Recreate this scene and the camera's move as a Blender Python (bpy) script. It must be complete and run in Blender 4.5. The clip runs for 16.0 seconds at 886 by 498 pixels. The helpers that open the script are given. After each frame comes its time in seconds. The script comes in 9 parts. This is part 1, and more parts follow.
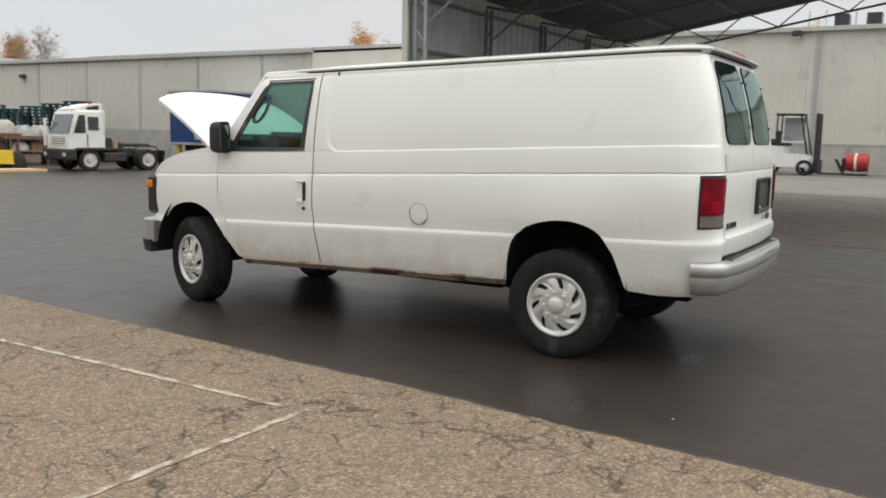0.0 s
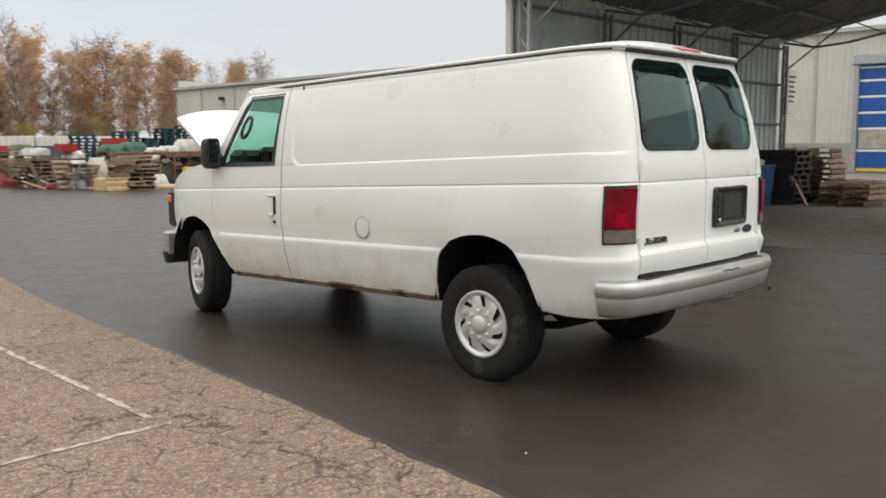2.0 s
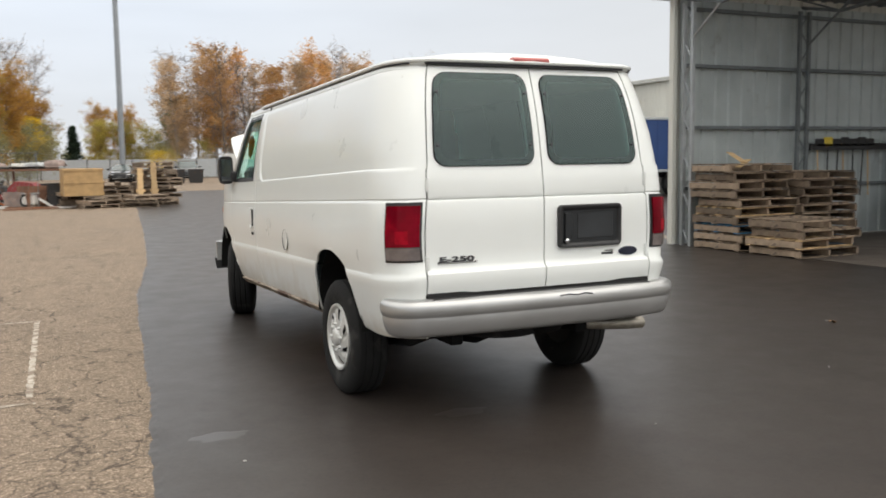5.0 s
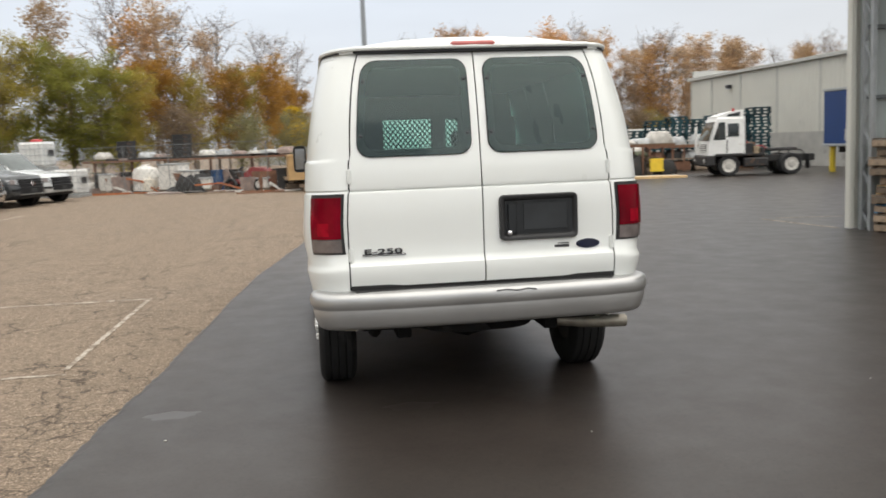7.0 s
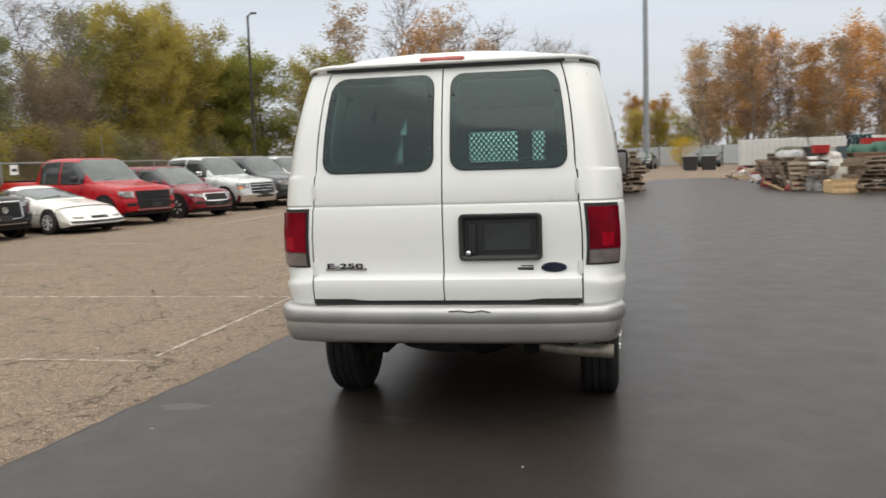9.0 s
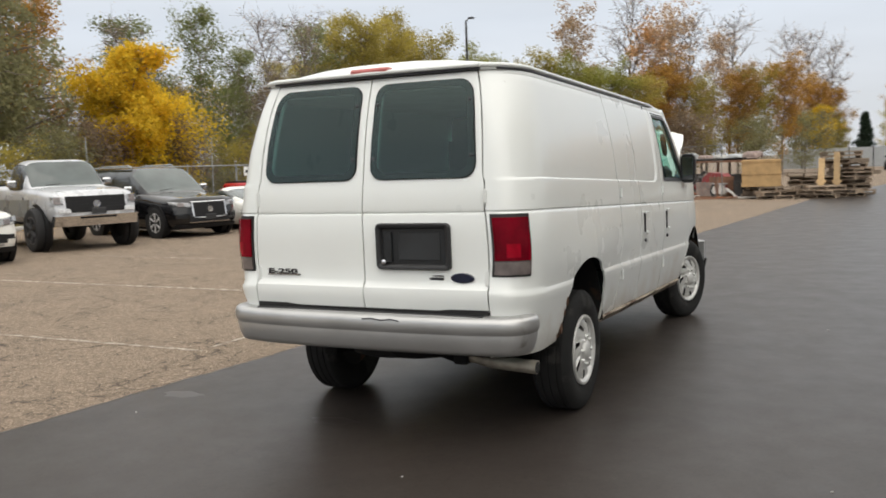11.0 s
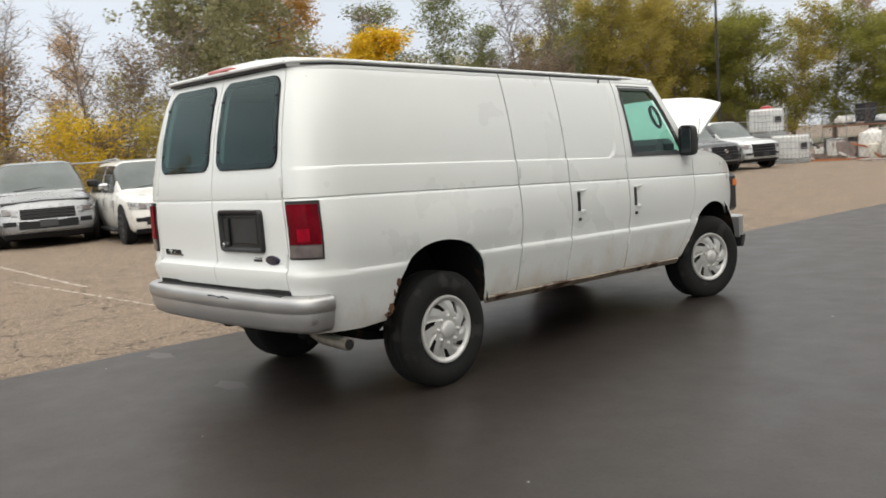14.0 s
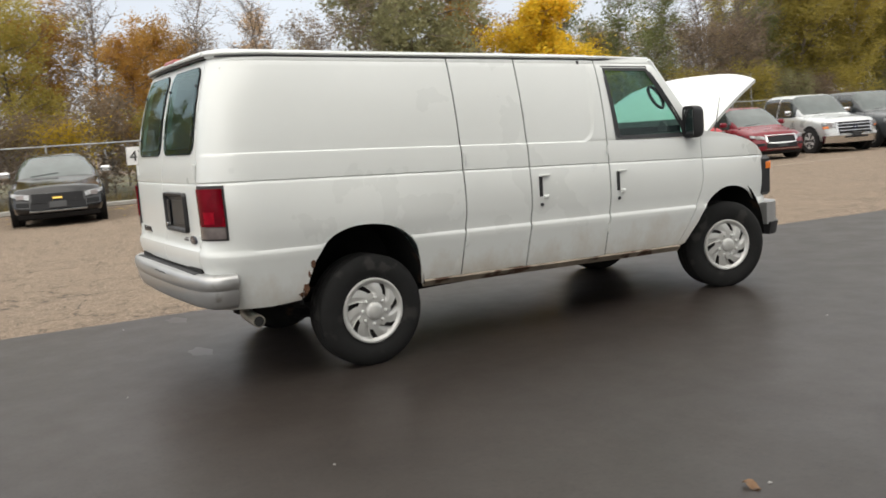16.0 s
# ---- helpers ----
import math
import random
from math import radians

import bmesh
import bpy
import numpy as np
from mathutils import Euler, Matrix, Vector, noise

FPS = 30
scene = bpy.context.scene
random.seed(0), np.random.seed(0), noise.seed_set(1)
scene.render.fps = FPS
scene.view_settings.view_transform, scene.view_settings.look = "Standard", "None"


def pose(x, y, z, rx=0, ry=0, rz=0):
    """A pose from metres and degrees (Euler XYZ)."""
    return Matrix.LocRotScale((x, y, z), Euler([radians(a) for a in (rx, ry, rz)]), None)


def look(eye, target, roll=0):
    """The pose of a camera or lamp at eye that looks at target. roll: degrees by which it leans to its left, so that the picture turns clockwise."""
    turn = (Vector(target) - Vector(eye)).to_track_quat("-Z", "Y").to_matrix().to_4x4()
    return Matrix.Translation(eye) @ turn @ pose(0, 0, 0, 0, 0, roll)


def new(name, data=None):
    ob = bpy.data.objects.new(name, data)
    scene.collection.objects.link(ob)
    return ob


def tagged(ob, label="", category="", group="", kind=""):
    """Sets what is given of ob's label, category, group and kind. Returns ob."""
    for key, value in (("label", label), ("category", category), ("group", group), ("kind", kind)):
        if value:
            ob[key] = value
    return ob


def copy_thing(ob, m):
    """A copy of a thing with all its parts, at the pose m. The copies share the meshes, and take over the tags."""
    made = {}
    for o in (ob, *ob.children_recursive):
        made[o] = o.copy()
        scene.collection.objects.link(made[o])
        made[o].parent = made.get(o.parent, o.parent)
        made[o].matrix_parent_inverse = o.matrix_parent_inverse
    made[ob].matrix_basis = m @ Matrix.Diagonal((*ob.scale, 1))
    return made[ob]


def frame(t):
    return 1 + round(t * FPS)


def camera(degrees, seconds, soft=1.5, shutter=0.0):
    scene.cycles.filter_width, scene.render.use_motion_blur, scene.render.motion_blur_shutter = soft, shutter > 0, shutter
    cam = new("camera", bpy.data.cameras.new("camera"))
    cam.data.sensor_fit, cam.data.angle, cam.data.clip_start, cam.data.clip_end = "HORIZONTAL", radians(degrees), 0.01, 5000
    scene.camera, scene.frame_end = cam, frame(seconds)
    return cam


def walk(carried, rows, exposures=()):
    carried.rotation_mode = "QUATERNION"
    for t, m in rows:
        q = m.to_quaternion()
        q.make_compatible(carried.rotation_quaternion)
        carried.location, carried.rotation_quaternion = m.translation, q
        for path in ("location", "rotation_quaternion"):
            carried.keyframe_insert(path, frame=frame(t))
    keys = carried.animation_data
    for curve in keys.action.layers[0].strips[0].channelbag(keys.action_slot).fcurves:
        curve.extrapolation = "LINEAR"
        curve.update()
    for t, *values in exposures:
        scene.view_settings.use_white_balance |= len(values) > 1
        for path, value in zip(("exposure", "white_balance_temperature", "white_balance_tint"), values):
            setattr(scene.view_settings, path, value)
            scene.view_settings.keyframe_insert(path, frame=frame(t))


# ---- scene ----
cam = camera(53.3, 16.0, soft=1.7, shutter=0.5)
PATH = [
    (0, (-6.504, -2.39, 1.527), (-4.798, -1.378, 1.271), 1.2),
    (0.5, (-6.209, -2.751, 1.557), (-4.566, -1.64, 1.304), 1.0),
    (1, (-5.888, -3.134, 1.58), (-4.316, -1.924, 1.326), 0.5),
    (1.5, (-5.503, -3.427, 1.561), (-3.999, -2.134, 1.305), 0.1),
    (2, (-5.162, -3.787, 1.552), (-3.741, -2.4, 1.314), -0.2),
    (2.5, (-4.842, -4.091, 1.553), (-3.494, -2.631, 1.331), -0.1),
    (3, (-4.447, -4.389, 1.564), (-3.193, -2.846, 1.342), -0.2),
    (3.5, (-4.078, -4.758, 1.561), (-2.918, -3.144, 1.337), -0.2),
    (4, (-3.658, -4.988, 1.555), (-2.569, -3.328, 1.316), -0.2),
    (4.2, (-3.469, -5.127, 1.543), (-2.431, -3.431, 1.325), -0.4),
    (6.5, (-1.4, -5.916, 1.564), (-0.957, -3.98, 1.323), -1.8),
    (7, (-0.944, -5.966, 1.565), (-0.66, -4.0, 1.329), -2.2),
    (7.5, (-0.495, -5.941, 1.587), (-0.373, -3.958, 1.351), -2.2),
    (8, (-0.028, -5.833, 1.57), (-0.074, -3.846, 1.348), -2.1),
    (8.5, (0.463, -5.906, 1.578), (0.243, -3.927, 1.381), -2.0),
    (9, (0.902, -5.877, 1.58), (0.534, -3.922, 1.374), -1.9),
    (9.5, (1.346, -5.788, 1.581), (0.822, -3.868, 1.384), -1.8),
    (10, (1.833, -5.676, 1.578), (1.17, -3.801, 1.372), -1.9),
    (10.2, (2.006, -5.627, 1.57), (1.294, -3.77, 1.363), -2.0),
    (12.3, (3.692, -4.797, 1.628), (2.541, -3.174, 1.426), -1.8),
    (12.5, (3.876, -4.724, 1.639), (2.686, -3.132, 1.415), -1.9),
    (13, (4.203, -4.437, 1.617), (2.944, -2.903, 1.372), -2.2),
    (13.5, (4.6, -4.189, 1.568), (3.262, -2.721, 1.336), -3.3),
    (14, (4.991, -3.965, 1.54), (3.573, -2.572, 1.317), -4.1),
    (14.5, (5.346, -3.63, 1.534), (3.837, -2.342, 1.281), -4.3),
    (15, (5.673, -3.337, 1.533), (4.091, -2.14, 1.28), -4.4),
    (15.5, (5.933, -3.004, 1.514), (4.298, -1.881, 1.257), -4.3),
    (16, (6.192, -2.599, 1.538), (4.494, -1.574, 1.274), -4.1),
]
EXPOSURES = [(0.0, 0.20), (2.0, 0.26), (4.0, 0.34), (7.0, 0.30), (9.0, 0.16), (12.5, 0.22), (14.0, 0.26), (16.0, 0.32)]
walk(cam, [(t, look(e, g, r)) for t, e, g, r in PATH], EXPOSURES)

# ---- sky, sun ----
world = bpy.data.worlds.new("overcast_sky")
scene.world = world
world.use_nodes = True
wt = world.node_tree
wt.nodes.clear()
w_out = wt.nodes.new("ShaderNodeOutputWorld")
w_bg = wt.nodes.new("ShaderNodeBackground")
w_sky = wt.nodes.new("ShaderNodeTexSky")
w_sky.sky_type = "NISHITA"
w_sky.sun_disc = False
w_sky.sun_elevation = radians(38)
w_sky.sun_rotation = radians(141)
w_hsv = wt.nodes.new("ShaderNodeHueSaturation")
w_hsv.inputs["Saturation"].default_value = 0.30
w_hsv.inputs["Value"].default_value = 0.10
w_tc = wt.nodes.new("ShaderNodeTexCoord")
w_sep = wt.nodes.new("ShaderNodeSeparateXYZ")
w_ramp = wt.nodes.new("ShaderNodeValToRGB")
w_ramp.color_ramp.elements[0].position = 0.0
w_ramp.color_ramp.elements[0].color = (0.66, 0.68, 0.71, 1)
w_ramp.color_ramp.elements[1].position = 0.75
w_ramp.color_ramp.elements[1].color = (1.75, 1.70, 1.60, 1)
e = w_ramp.color_ramp.elements.new(0.16)
e.color = (0.64, 0.69, 0.76, 1)
w_map = wt.nodes.new("ShaderNodeMapping")
w_map.inputs["Scale"].default_value = (1.2, 1.2, 5.0)
w_noise = wt.nodes.new("ShaderNodeTexNoise")
w_noise.inputs["Scale"].default_value = 1.8
w_noise.inputs["Detail"].default_value = 5
w_cl = wt.nodes.new("ShaderNodeMapRange")
w_cl.inputs["From Min"].default_value = 0.3
w_cl.inputs["From Max"].default_value = 0.7
w_cl.inputs["To Min"].default_value = 0.90
w_cl.inputs["To Max"].default_value = 1.10
w_mul = wt.nodes.new("ShaderNodeMix")
w_mul.data_type, w_mul.blend_type = "RGBA", "MULTIPLY"
w_mul.inputs[0].default_value = 1.0
w_add = wt.nodes.new("ShaderNodeMix")
w_add.data_type = "RGBA"
w_add.inputs[0].default_value = 0.88
for a, b in ((w_tc.outputs["Generated"], w_sep.inputs[0]), (w_sep.outputs["Z"], w_ramp.inputs[0]),
             (w_tc.outputs["Generated"], w_map.inputs[0]), (w_map.outputs[0], w_noise.inputs["Vector"]),
             (w_noise.outputs[0], w_cl.inputs["Value"]), (w_ramp.outputs[0], w_mul.inputs[6]), (w_cl.outputs[0], w_mul.inputs[7]),
             (w_sky.outputs[0], w_hsv.inputs["Color"]), (w_hsv.outputs[0], w_add.inputs[6]), (w_mul.outputs[2], w_add.inputs[7]),
             (w_bg.outputs[0], w_out.inputs[0])):
    wt.links.new(a, b)
w_veil = wt.nodes.new("ShaderNodeMapRange")
w_veil.inputs["From Min"].default_value, w_veil.inputs["From Max"].default_value = 0.15, 0.85
w_veil.inputs["To Min"].default_value, w_veil.inputs["To Max"].default_value = 0.0, 0.75
w_warm = wt.nodes.new("ShaderNodeMix")
w_warm.data_type = "RGBA"
w_warm.inputs[7].default_value = (0.63, 0.63, 0.62, 1)
w_low = wt.nodes.new("ShaderNodeMapRange")
w_low.inputs["From Min"].default_value, w_low.inputs["From Max"].default_value = 0.30, 0.55
w_low.inputs["To Min"].default_value, w_low.inputs["To Max"].default_value = 1.0, 0.0
w_both = wt.nodes.new("ShaderNodeMath")
w_both.operation = "MULTIPLY"
for a, b in ((w_sep.outputs["X"], w_veil.inputs["Value"]), (w_sep.outputs["Z"], w_low.inputs["Value"]), (w_veil.outputs[0], w_both.inputs[0]), (w_low.outputs[0], w_both.inputs[1]),
             (w_both.outputs[0], w_warm.inputs[0]), (w_add.outputs[2], w_warm.inputs[6]), (w_warm.outputs[2], w_bg.inputs["Color"])):
    wt.links.new(a, b)
w_bg.inputs["Strength"].default_value = 1.0

sun_data = bpy.data.lights.new("sun", "SUN")
sun_data.energy, sun_data.angle, sun_data.color = 0.9, radians(80), (1.0, 0.94, 0.85)
sun = new("sun", sun_data)
sun.matrix_world = look((16, -20, 30), (0, 0, 0))


# ---- materials ----
def lin(h):
    c = [int(h[i:i + 2], 16) / 255 for i in (0, 2, 4)]
    return tuple(v / 12.92 if v <= 0.04045 else ((v + 0.055) / 1.055) ** 2.4 for v in c)


def mat(name, color, rough=0.5, metal=0.0, vary=0.15, scale=3.0, bump=0.0, bump_scale=60.0, spots=None, spot_at=0.62, spot_scale=1.5,
        coat=0.0, spec=0.5, island=0.0, per_object=0.0, detail=6.0, rough_vary=0.1):
    """A surface with two scales of tone, an optional second colour in stains, and fine relief."""
    m = bpy.data.materials.new(name)
    m.use_nodes = True
    nt = m.node_tree
    bs = nt.nodes["Principled BSDF"]
    col = color if not isinstance(color, str) else lin(color)
    tc = nt.nodes.new("ShaderNodeTexCoord")
    n1 = nt.nodes.new("ShaderNodeTexNoise")
    n1.inputs["Scale"].default_value, n1.inputs["Detail"].default_value = scale, detail
    nt.links.new(tc.outputs["Object"], n1.inputs["Vector"])
    mr = nt.nodes.new("ShaderNodeMapRange")
    mr.inputs["From Min"].default_value, mr.inputs["From Max"].default_value = 0.25, 0.75
    mr.inputs["To Min"].default_value, mr.inputs["To Max"].default_value = 1 - vary, 1 + vary
    nt.links.new(n1.outputs[0], mr.inputs["Value"])
    mul = nt.nodes.new("ShaderNodeMix")
    mul.data_type, mul.blend_type = "RGBA", "MULTIPLY"
    mul.inputs[0].default_value = 1.0
    mul.inputs[6].default_value = (*col, 1)
    nt.links.new(mr.outputs[0], mul.inputs[7])
    out = mul.outputs[2]
    if spots:
        sc = spots if not isinstance(spots, str) else lin(spots)
        n2 = nt.nodes.new("ShaderNodeTexNoise")
        n2.inputs["Scale"].default_value, n2.inputs["Detail"].default_value = spot_scale, 8
        nt.links.new(tc.outputs["Object"], n2.inputs["Vector"])
        r2 = nt.nodes.new("ShaderNodeMapRange")
        r2.inputs["From Min"].default_value, r2.inputs["From Max"].default_value = spot_at, spot_at + 0.08
        nt.links.new(n2.outputs[0], r2.inputs["Value"])
        mx = nt.nodes.new("ShaderNodeMix")
        mx.data_type = "RGBA"
        nt.links.new(r2.outputs[0], mx.inputs[0])
        nt.links.new(out, mx.inputs[6])
        mx.inputs[7].default_value = (*sc, 1)
        out = mx.outputs[2]
    for amount, source in ((island, "island"), (per_object, "object")):
        if amount:
            g = nt.nodes.new("ShaderNodeNewGeometry" if source == "island" else "ShaderNodeObjectInfo")
            r3 = nt.nodes.new("ShaderNodeMapRange")
            r3.inputs["To Min"].default_value, r3.inputs["To Max"].default_value = 1 - amount, 1 + amount
            nt.links.new(g.outputs["Random Per Island" if source == "island" else "Random"], r3.inputs["Value"])
            m3 = nt.nodes.new("ShaderNodeMix")
            m3.data_type, m3.blend_type = "RGBA", "MULTIPLY"
            m3.inputs[0].default_value = 1.0
            nt.links.new(out, m3.inputs[6])
            nt.links.new(r3.outputs[0], m3.inputs[7])
            out = m3.outputs[2]
    nt.links.new(out, bs.inputs["Base Color"])
    rr = nt.nodes.new("ShaderNodeMapRange")
    rr.inputs["To Min"].default_value, rr.inputs["To Max"].default_value = max(0.02, rough - rough_vary), min(1, rough + rough_vary)
    nt.links.new(n1.outputs[0], rr.inputs["Value"])
    nt.links.new(rr.outputs[0], bs.inputs["Roughness"])
    bs.inputs["Metallic"].default_value = metal
    bs.inputs["Specular IOR Level"].default_value = spec
    bs.inputs["Coat Weight"].default_value = coat
    bs.inputs["Coat Roughness"].default_value = 0.08
    if bump:
        n3 = nt.nodes.new("ShaderNodeTexNoise")
        n3.inputs["Scale"].default_value, n3.inputs["Detail"].default_value = bump_scale, 4
        nt.links.new(tc.outputs["Object"], n3.inputs["Vector"])
        bp = nt.nodes.new("ShaderNodeBump")
        bp.inputs["Strength"].default_value, bp.inputs["Distance"].default_value = bump, 0.01
        nt.links.new(n3.outputs[0], bp.inputs["Height"])
        nt.links.new(bp.outputs[0], bs.inputs["Normal"])
    return m


def glass(name, tint, gloss_rough=0.02, base=0.05, shine=(0.84, 0.95, 0.93)):
    """Thin tinted pane: sees through, with a mirror gloss that grows at a glance."""
    m = bpy.data.materials.new(name)
    m.use_nodes = True
    nt = m.node_tree
    nt.nodes.clear()
    o = nt.nodes.new("ShaderNodeOutputMaterial")
    t = nt.nodes.new("ShaderNodeBsdfTransparent")
    t.inputs[0].default_value = (*tint, 1)
    g = nt.nodes.new("ShaderNodeBsdfGlossy")
    g.inputs["Roughness"].default_value = gloss_rough
    g.inputs["Color"].default_value = (*shine, 1)
    lw = nt.nodes.new("ShaderNodeLayerWeight")
    pw = nt.nodes.new("ShaderNodeMath")
    pw.operation = "POWER"
    pw.inputs[1].default_value = 5.2
    f = nt.nodes.new("ShaderNodeMath")
    f.operation = "MULTIPLY_ADD"
    f.inputs[1].default_value, f.inputs[2].default_value = 1 - base, base
    mx = nt.nodes.new("ShaderNodeMixShader")
    nt.links.new(lw.outputs["Facing"], pw.inputs[0])
    nt.links.new(pw.outputs[0], f.inputs[0])
    nt.links.new(f.outputs[0], mx.inputs[0])
    nt.links.new(t.outputs[0], mx.inputs[1])
    nt.links.new(g.outputs[0], mx.inputs[2])
    nt.links.new(mx.outputs[0], o.inputs[0])
    return m


# ---- mesh building ----
class Mesh:
    """Collects vertices and faces of one part."""

    def __init__(self):
        self.v, self.f = [], []

    def add(self, vs, fs):
        n = len(self.v)
        self.v += [tuple(p) for p in vs]
        self.f += [tuple(i + n for i in q) for q in fs]
        return self

    def box(self, x0, x1, y0, y1, z0, z1, b=0.0, m=None):
        """A box, with chamfered edges of width b."""
        lo, hi = (x0, y0, z0), (x1, y1, z1)
        if not b:
            vs = [(hi[0] if i & 1 else lo[0], hi[1] if i & 2 else lo[1], hi[2] if i & 4 else lo[2]) for i in range(8)]
            fs = [(0, 2, 3, 1), (4, 5, 7, 6), (0, 1, 5, 4), (2, 6, 7, 3), (0, 4, 6, 2), (1, 3, 7, 5)]
        else:
            vs, fs = [], []
            for i in range(8):
                c = [hi[a] if i >> a & 1 else lo[a] for a in range(3)]
                s = [-1 if i >> a & 1 else 1 for a in range(3)]
                for a in range(3):
                    vs.append(tuple(c[k] if k == a else c[k] + s[k] * b for k in range(3)))
            for a in range(3):
                p, q = (a + 1) % 3, (a + 2) % 3
                for side in (0, 1):
                    base = side << a
                    ring = [base, base | 1 << p, base | 1 << p | 1 << q, base | 1 << q]
                    fs.append(tuple(3 * i + a for i in (ring if side else ring[::-1])))
                for cp in (0, 1):
                    for cq in (0, 1):
                        i0 = cp << p | cq << q
                        i1 = i0 | 1 << a
                        fs.append((3 * i0 + p, 3 * i1 + p, 3 * i1 + q, 3 * i0 + q))
            for i in range(8):
                fs.append((3 * i, 3 * i + 1, 3 * i + 2))
        if m is not None:
            vs = [m @ Vector(p) for p in vs]
        return self.add(vs, fs)

    def tube(self, a, b, r, r2=None, n=8, caps=True):
        """A straight round bar from a to b."""
        a, b = Vector(a), Vector(b)
        d = (b - a).normalized()
        u = d.orthogonal().normalized()
        w = d.cross(u)
        r2 = r if r2 is None else r2
        vs = [a + (u * math.cos(t) + w * math.sin(t)) * r for t in [2 * math.pi * k / n for k in range(n)]]
        vs += [b + (u * math.cos(t) + w * math.sin(t)) * r2 for t in [2 * math.pi * k / n for k in range(n)]]
        fs = [(k, (k + 1) % n, n + (k + 1) % n, n + k) for k in range(n)]
        if caps:
            fs += [tuple(range(n))[::-1], tuple(range(n, 2 * n))]
        return self.add(vs, fs)

    def path(self, pts, r, n=8):
        """A bent round bar along pts."""
        pts = [Vector(p) for p in pts]
        vs, fs = [], []
        u = None
        for i, p in enumerate(pts):
            d = (pts[min(i + 1, len(pts) - 1)] - pts[max(i - 1, 0)]).normalized()
            u = d.orthogonal().normalized() if u is None else (u - d * u.dot(d)).normalized()
            w = d.cross(u)
            rr = r[i] if isinstance(r, (list, tuple)) else r
            vs += [p + (u * math.cos(2 * math.pi * k / n) + w * math.sin(2 * math.pi * k / n)) * rr for k in range(n)]
        for i in range(len(pts) - 1):
            fs += [(i * n + k, i * n + (k + 1) % n, (i + 1) * n + (k + 1) % n, (i + 1) * n + k) for k in range(n)]
        fs += [tuple(range(n))[::-1], tuple(range((len(pts) - 1) * n, len(pts) * n))]
        return self.add(vs, fs)

    def lathe(self, profile, n=32, axis="x", centre=(0, 0, 0), closed=False):
        """profile: (radius, height along the axis)."""
        vs, fs = [], []
        for r, h in profile:
            for k in range(n):
                c, s = r * math.cos(2 * math.pi * k / n), r * math.sin(2 * math.pi * k / n)
                p = (h, c, s) if axis == "x" else (s, h, c) if axis == "y" else (c, s, h)
                vs.append(tuple(p[i] + centre[i] for i in range(3)))
        rows = len(profile)
        for i in range(rows if closed else rows - 1):
            j = (i + 1) % rows
            fs += [(i * n + k, i * n + (k + 1) % n, j * n + (k + 1) % n, j * n + k) for k in range(n)]
        if not closed:
            fs += [tuple(range(n))[::-1], tuple(range((rows - 1) * n, rows * n))]
        return self.add(vs, fs)

    def grid(self, nu, nv, fn, skip=None):
        vs = [fn(i, j) for i in range(nu) for j in range(nv)]
        fs = [(i * nv + j, (i + 1) * nv + j, (i + 1) * nv + j + 1, i * nv + j + 1) for i in range(nu - 1) for j in range(nv - 1)
              if not (skip and skip(i, j))]
        return self.add(vs, fs)

    def loft(self, rings, caps=True):
        """Closed rings of equal length, joined end to end."""
        n = len(rings[0])
        vs = [p for ring in rings for p in ring]
        fs = [(i * n + k, i * n + (k + 1) % n, (i + 1) * n + (k + 1) % n, (i + 1) * n + k) for i in range(len(rings) - 1) for k in range(n)]
        if caps:
            fs += [tuple(range(n))[::-1], tuple(range((len(rings) - 1) * n, len(rings) * n))]
        return self.add(vs, fs)

    def quad(self, a, b, c, d, t=0.0):
        """A flat plate, t thick."""
        a, b, c, d = (Vector(p) for p in (a, b, c, d))
        if not t:
            return self.add([a, b, c, d], [(0, 1, 2, 3)])
        k = (b - a).cross(d - a).normalized() * t
        return self.add([a, b, c, d, a + k, b + k, c + k, d + k],
                        [(3, 2, 1, 0), (4, 5, 6, 7), (0, 1, 5, 4), (1, 2, 6, 5), (2, 3, 7, 6), (3, 0, 4, 7)])

    def data(self, name, material, smooth=30.0, weld=False, solid=0.0, core=(0.0, 1.4, 1.2)):
        """The mesh; an open sheet gets the thickness solid, grown towards core."""
        me = bpy.data.meshes.new(name)
        me.from_pydata(self.v, [], self.f)
        if weld or smooth or solid:
            bm = bmesh.new()
            bm.from_mesh(me)
            if weld:
                bmesh.ops.remove_doubles(bm, verts=bm.verts, dist=0.0008)
                bmesh.ops.dissolve_degenerate(bm, dist=0.0005, edges=bm.edges)
            bmesh.ops.recalc_face_normals(bm, faces=bm.faces)
            if solid:
                out = sum(f.normal.dot(f.calc_center_median() - Vector(core)) * f.calc_area() for f in bm.faces)
                if out < 0:
                    bmesh.ops.reverse_faces(bm, faces=bm.faces)
                bm.normal_update()
                sheet_faces, rim = bm.faces[:], [(e.verts[0], e.verts[1]) for e in bm.edges if e.is_boundary]
                under = {v: bm.verts.new(v.co - v.normal * solid) for v in bm.verts[:]}
                for f in sheet_faces:
                    bm.faces.new([under[v] for v in reversed(f.verts)])
                for p, q in rim:
                    bm.faces.new((p, q, under[q], under[p]))
                bmesh.ops.recalc_face_normals(bm, faces=bm.faces)
            bm.to_mesh(me)
            bm.free()
        if smooth:
            for p in me.polygons:
                p.use_smooth = True
            me.set_sharp_from_angle(angle=radians(smooth))
        me.materials.append(material)
        return me


